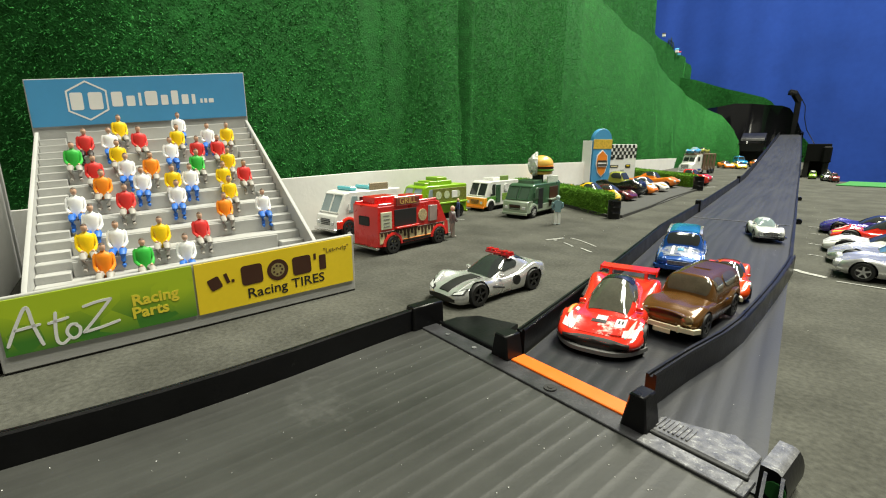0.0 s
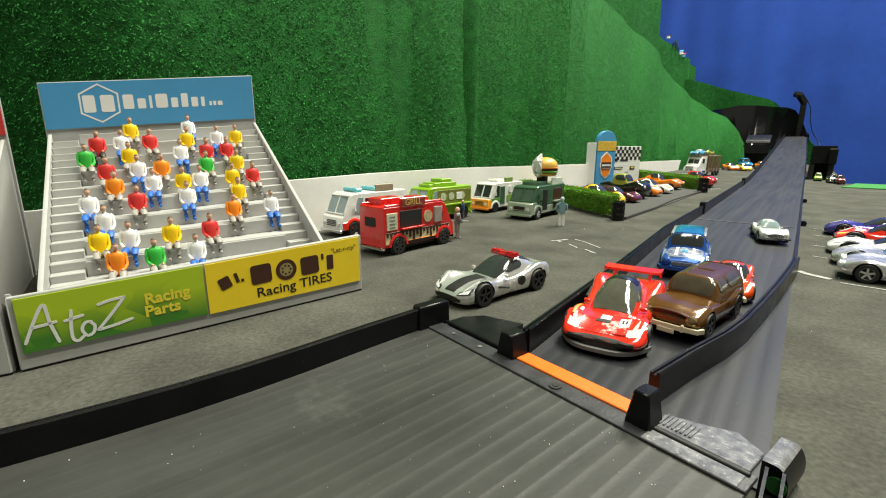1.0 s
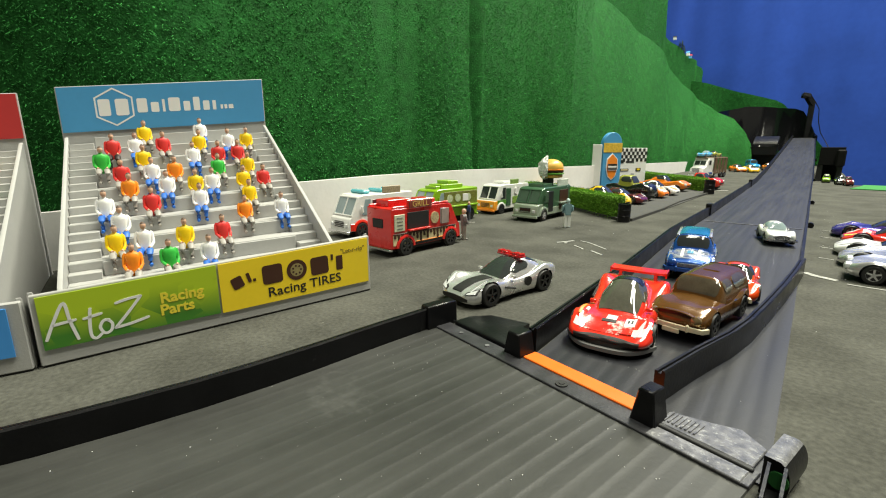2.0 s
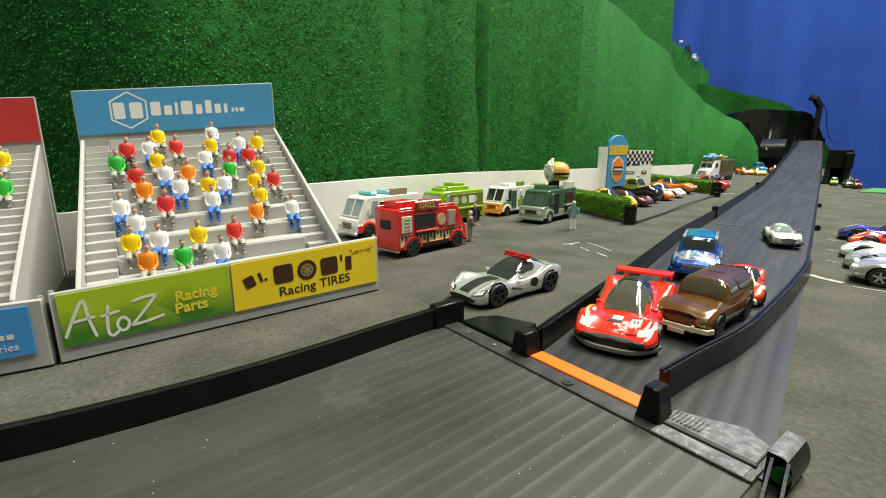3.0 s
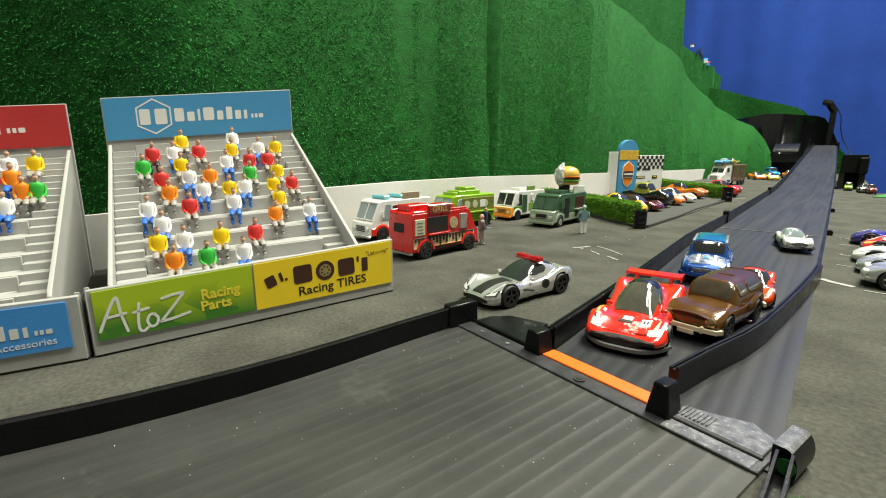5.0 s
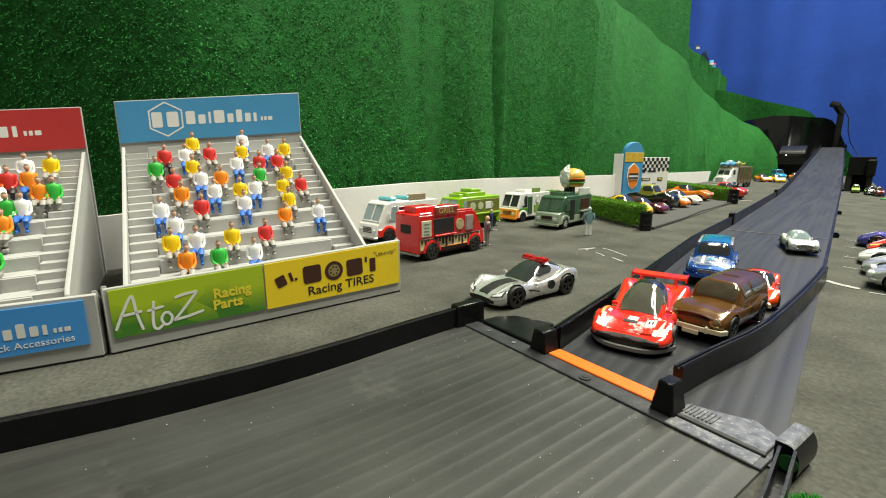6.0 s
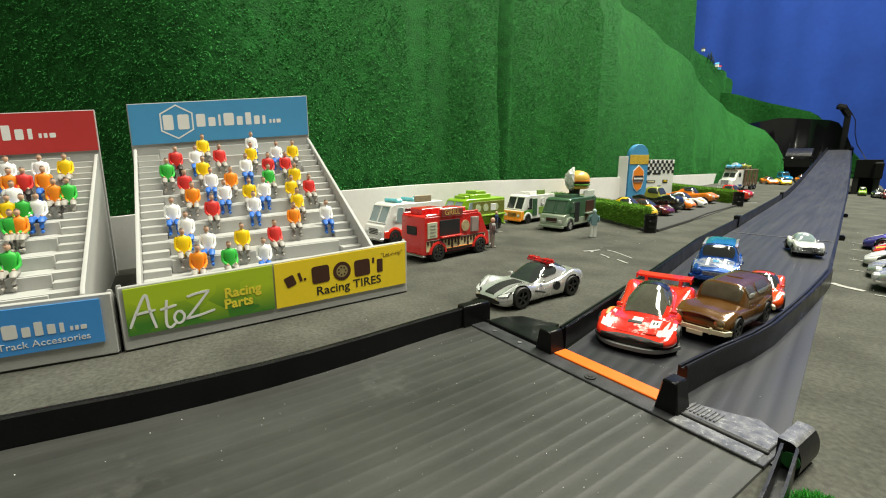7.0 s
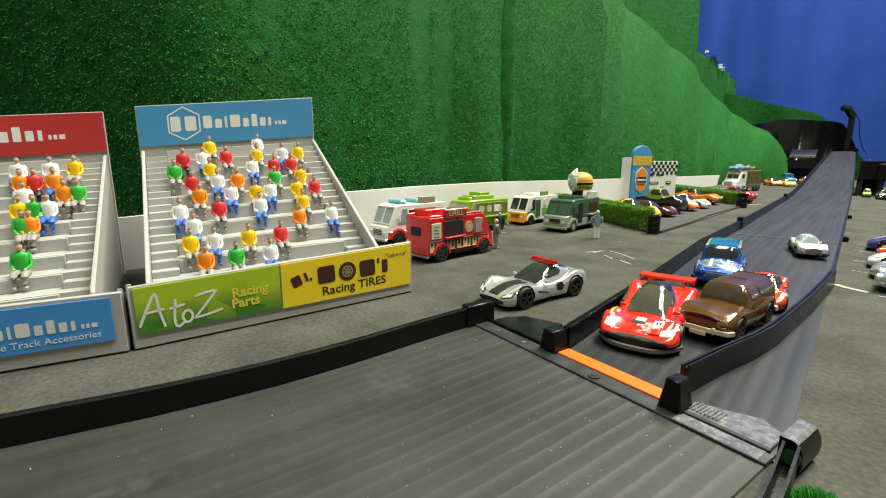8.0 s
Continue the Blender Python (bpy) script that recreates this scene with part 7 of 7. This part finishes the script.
# ---------------------------------------------------------------- far end of the track
def far_end():
    e = empty("banked_turn", Matrix(), "glossy black banked wall around the far end of the track", "track wall", kind="structure")
    bm = bmesh.new()
    tab = [(-0.335, 0.205, 2.04), (-0.300, 0.215, 2.10), (-0.255, 0.2290, 2.16), (-0.20, 0.2280, 2.20), (-0.15, 0.2210, 2.20), (-0.10, 0.2130, 2.16), (-0.075, 0.2000, 2.12), (-0.052, 0.165, 2.06), (-0.036, 0.130, 2.02), (-0.022, 0.100, 1.96)]
    rings = []
    for x in steps(-0.335, -0.022, 36):
        top, y = interp(tab, x)
        rings.append([(x, y - 0.03, 0.06), (x, y, 0.11), (x, y + 0.012, top), (x, y + 0.016, top), (x, y + 0.005, 0.11), (x, y - 0.02, 0.06)])
    loft(bm, rings)
    part("wall", bm, BLACKGLOSS, e, smooth=50)
    bm = bmesh.new()
    box(bm, (-0.205, 1.99, 0.062), (0.16, 0.10, 0.028), 0.0005)
    part("deck", bm, BLACK, e)
    bm = bmesh.new()
    prism(bm, [(1.99, 0.082), (1.935, 0.082), (1.940, 0.092), (1.99, 0.112)], -0.195, -0.122, "x", bevel=0.002)
    part("grey_ramp", bm, BLACK, e, "scuffed dark grey ramp block")
    bm = bmesh.new()
    box(bm, (-0.16, 2.02, 0.025), (0.22, 0.02, 0.05), 0.001)
    part("support", bm, DARK, e)
    # black trestle at the right of the lane
    t = empty("black_trestle", Matrix(), "low black box bridge beside the far lane", "trestle")
    bm = bmesh.new()
    box(bm, (0.015, 1.50, 0.0540), (0.042, 0.40, 0.038), 0.0006)
    part("deck", bm, FLAT_BLACK, t)
    for x, y, z, sx, sz in ((0.030, 1.295, 0.050, 0.016, 0.036),):
        bm = bmesh.new()
        box(bm, (x, y, z), (sx, 0.012, sz), 0.003)
        part("end_box", bm, FLAT_BLACK, t)
    for y in (1.31, 1.5, 1.69):
        for x in (-0.002, 0.031):
            bm = bmesh.new()
            box(bm, (x, y, 0.018), (0.010, 0.012, 0.036), 0.001)
            part("leg", bm, DARK, t)
    # black sheet added for the darkness under the deck, hiding the bright floor
    bm = bmesh.new()
    box(bm, (0.015, 1.40, 0.018), (0.040, 0.004, 0.036))
    part("shade_sheet", bm, FLAT_BLACK, t)


far_end()


def camera_post():
    e = empty("camera_post", pose(-0.0530, 2.060, 0) @ Matrix.Scale(1.06, 4), "black post holding a small action camera over the track end", "camera post")
    bm = bmesh.new()
    box(bm, (0, 0, 0.105), (0.016, 0.016, 0.21), 0.002)
    part("post", bm, BLACK, e)
    bm = bmesh.new()
    bar(bm, (0.002, 0, 0.205), (-0.014, -0.012, 0.230), 0.016, 0.014)
    part("arm", bm, BLACK, e)
    bm = bmesh.new()
    box(bm, (-0.018, -0.016, 0.232), (0.024, 0.016, 0.016), 0.003, Euler((radians(-20), radians(15), radians(20))).to_matrix())
    part("camera_case", bm, BLACK, e)
    bm = bmesh.new()
    cyl(bm, (-0.021, -0.026, 0.228), 0.005, 0.006, "y", 16)
    part("lens", bm, BLACKGLOSS, e)
    cu = bpy.data.curves.new("cable", "CURVE")
    cu.dimensions, cu.bevel_depth = "3D", 0.0012
    sp = cu.splines.new("POLY")
    pts = [(0.008, 0, 0.212), (0.020, 0.0, 0.19), (0.024, 0, 0.15), (0.034, 0, 0.115), (0.052, 0, 0.085), (0.060, -0.02, 0.07)]
    sp.points.add(len(pts) - 1)
    for q, p in zip(sp.points, pts):
        q.co = (*p, 1)
    cu.materials.append(BLACK)
    c = new("cable", cu)
    c.parent = e


camera_post()


def turf_patch():
    bm = bmesh.new()
    prism(bm, [(0.0440, 1.075), (0.70, 1.03), (0.70, 1.165), (0.069, 1.196), (0.0600, 1.14)], 0.0, 0.0016, "z")
    tagged(finish("turf_patch", bm, GREEN_GROUND, smooth=0), "flat green felt strip along the platform edge", "ground patch", kind="structure")


turf_patch()


def tuft(x, y, r, h, seed, label):
    """A small mound of green fibre."""
    rs = np.random.RandomState(seed)
    n = 2600
    co = np.empty((n, 3, 3))
    for i in range(n):
        a, q = rs.rand() * 6.283, math.sqrt(rs.rand())
        p = Vector((x + r * q * math.cos(a), y + r * q * math.sin(a), 0.6 * h * (1 - q * q)))
        side = Vector(rs.rand(3) - 0.5).normalized() * 0.0003
        co[i, 0], co[i, 1], co[i, 2] = p - side, p + side, p + Vector((rs.rand() - 0.5, rs.rand() - 0.5, 0.4 + rs.rand() * 0.6)) * h * 0.6
    me = bpy.data.meshes.new("grass_tuft")
    me.from_pydata(co.reshape(-1, 3).tolist(), [], np.arange(n * 3).reshape(-1, 3).tolist())
    me.materials.append(mat("bright_green_fibre", (0.05, 0.32, 0.04), 0.7, var=0.3, scale=300, island=0.4))
    tagged(new("grass_tuft", me), label, "grass tuft", kind="stuff")


tuft(0.0065, 0.1005, 0.0050, 0.0050, 21, "small bright green fibre tuft beside the track end")


# tiny trees and cottages on the ridge of the rear hill
def conifer(x, y, z, h):
    e = empty("conifer", pose(x, y, z), "tiny dark conifer on the ridge of the hill", "tree", "ridge trees")
    bm = bmesh.new()
    cyl(bm, (0, 0, h * 0.1), h * 0.05, h * 0.2, n=8)
    part("trunk", bm, BROWN_PRINT, e)
    bm = bmesh.new()
    rs = random.Random(int(h * 1e5))
    for i in range(90):
        k = rs.random()
        a = rs.random() * 6.28
        r = h * 0.24 * (1 - k) + 0.001
        p = Vector((0, 0, h * (0.12 + 0.85 * k)))
        q = p + Vector((r * math.cos(a), r * math.sin(a), -h * 0.08))
        bar(bm, p, q, h * 0.05, h * 0.02)
    part("crown", bm, mat("dark_conifer", (0.01, 0.035, 0.015), 0.8, var=0.3, scale=200), e)


for y, h in ((2.06, 0.024), (2.10, 0.038), (2.14, 0.028)):
    conifer(-0.495, y, interp(HILL2_TOP, y)[0] - 0.004, h)


def hut(y, w, h, wall_mat, roof_mat, label):
    z = interp(HILL2_TOP, y)[0]
    e = empty("hut", pose(-0.49, y, z - 0.006), label, "toy house", "huts on the ridge")
    part("walls", box(bmesh.new(), (0, 0, h / 2), (w, w, h), 0.0006), wall_mat, e)
    bm = bmesh.new()
    prism(bm, [(-w * 0.6, h), (w * 0.6, h), (0, h * 1.5)], -w * 0.6, w * 0.6, "x")
    part("roof", bm, roof_mat, e, smooth=0)


hut(1.96, 0.010, 0.009, WHITE_PRINT, BLACK_PRINT, "tiny white hut on the ridge of the hill")
hut(2.19, 0.012, 0.012, WHITE_PRINT, BLUE_PRINT, "tiny white and blue hut on the ridge of the hill")
hut(2.235, 0.011, 0.011, SKYBLUE, RED_PRINT, "tiny blue hut on the ridge of the hill")
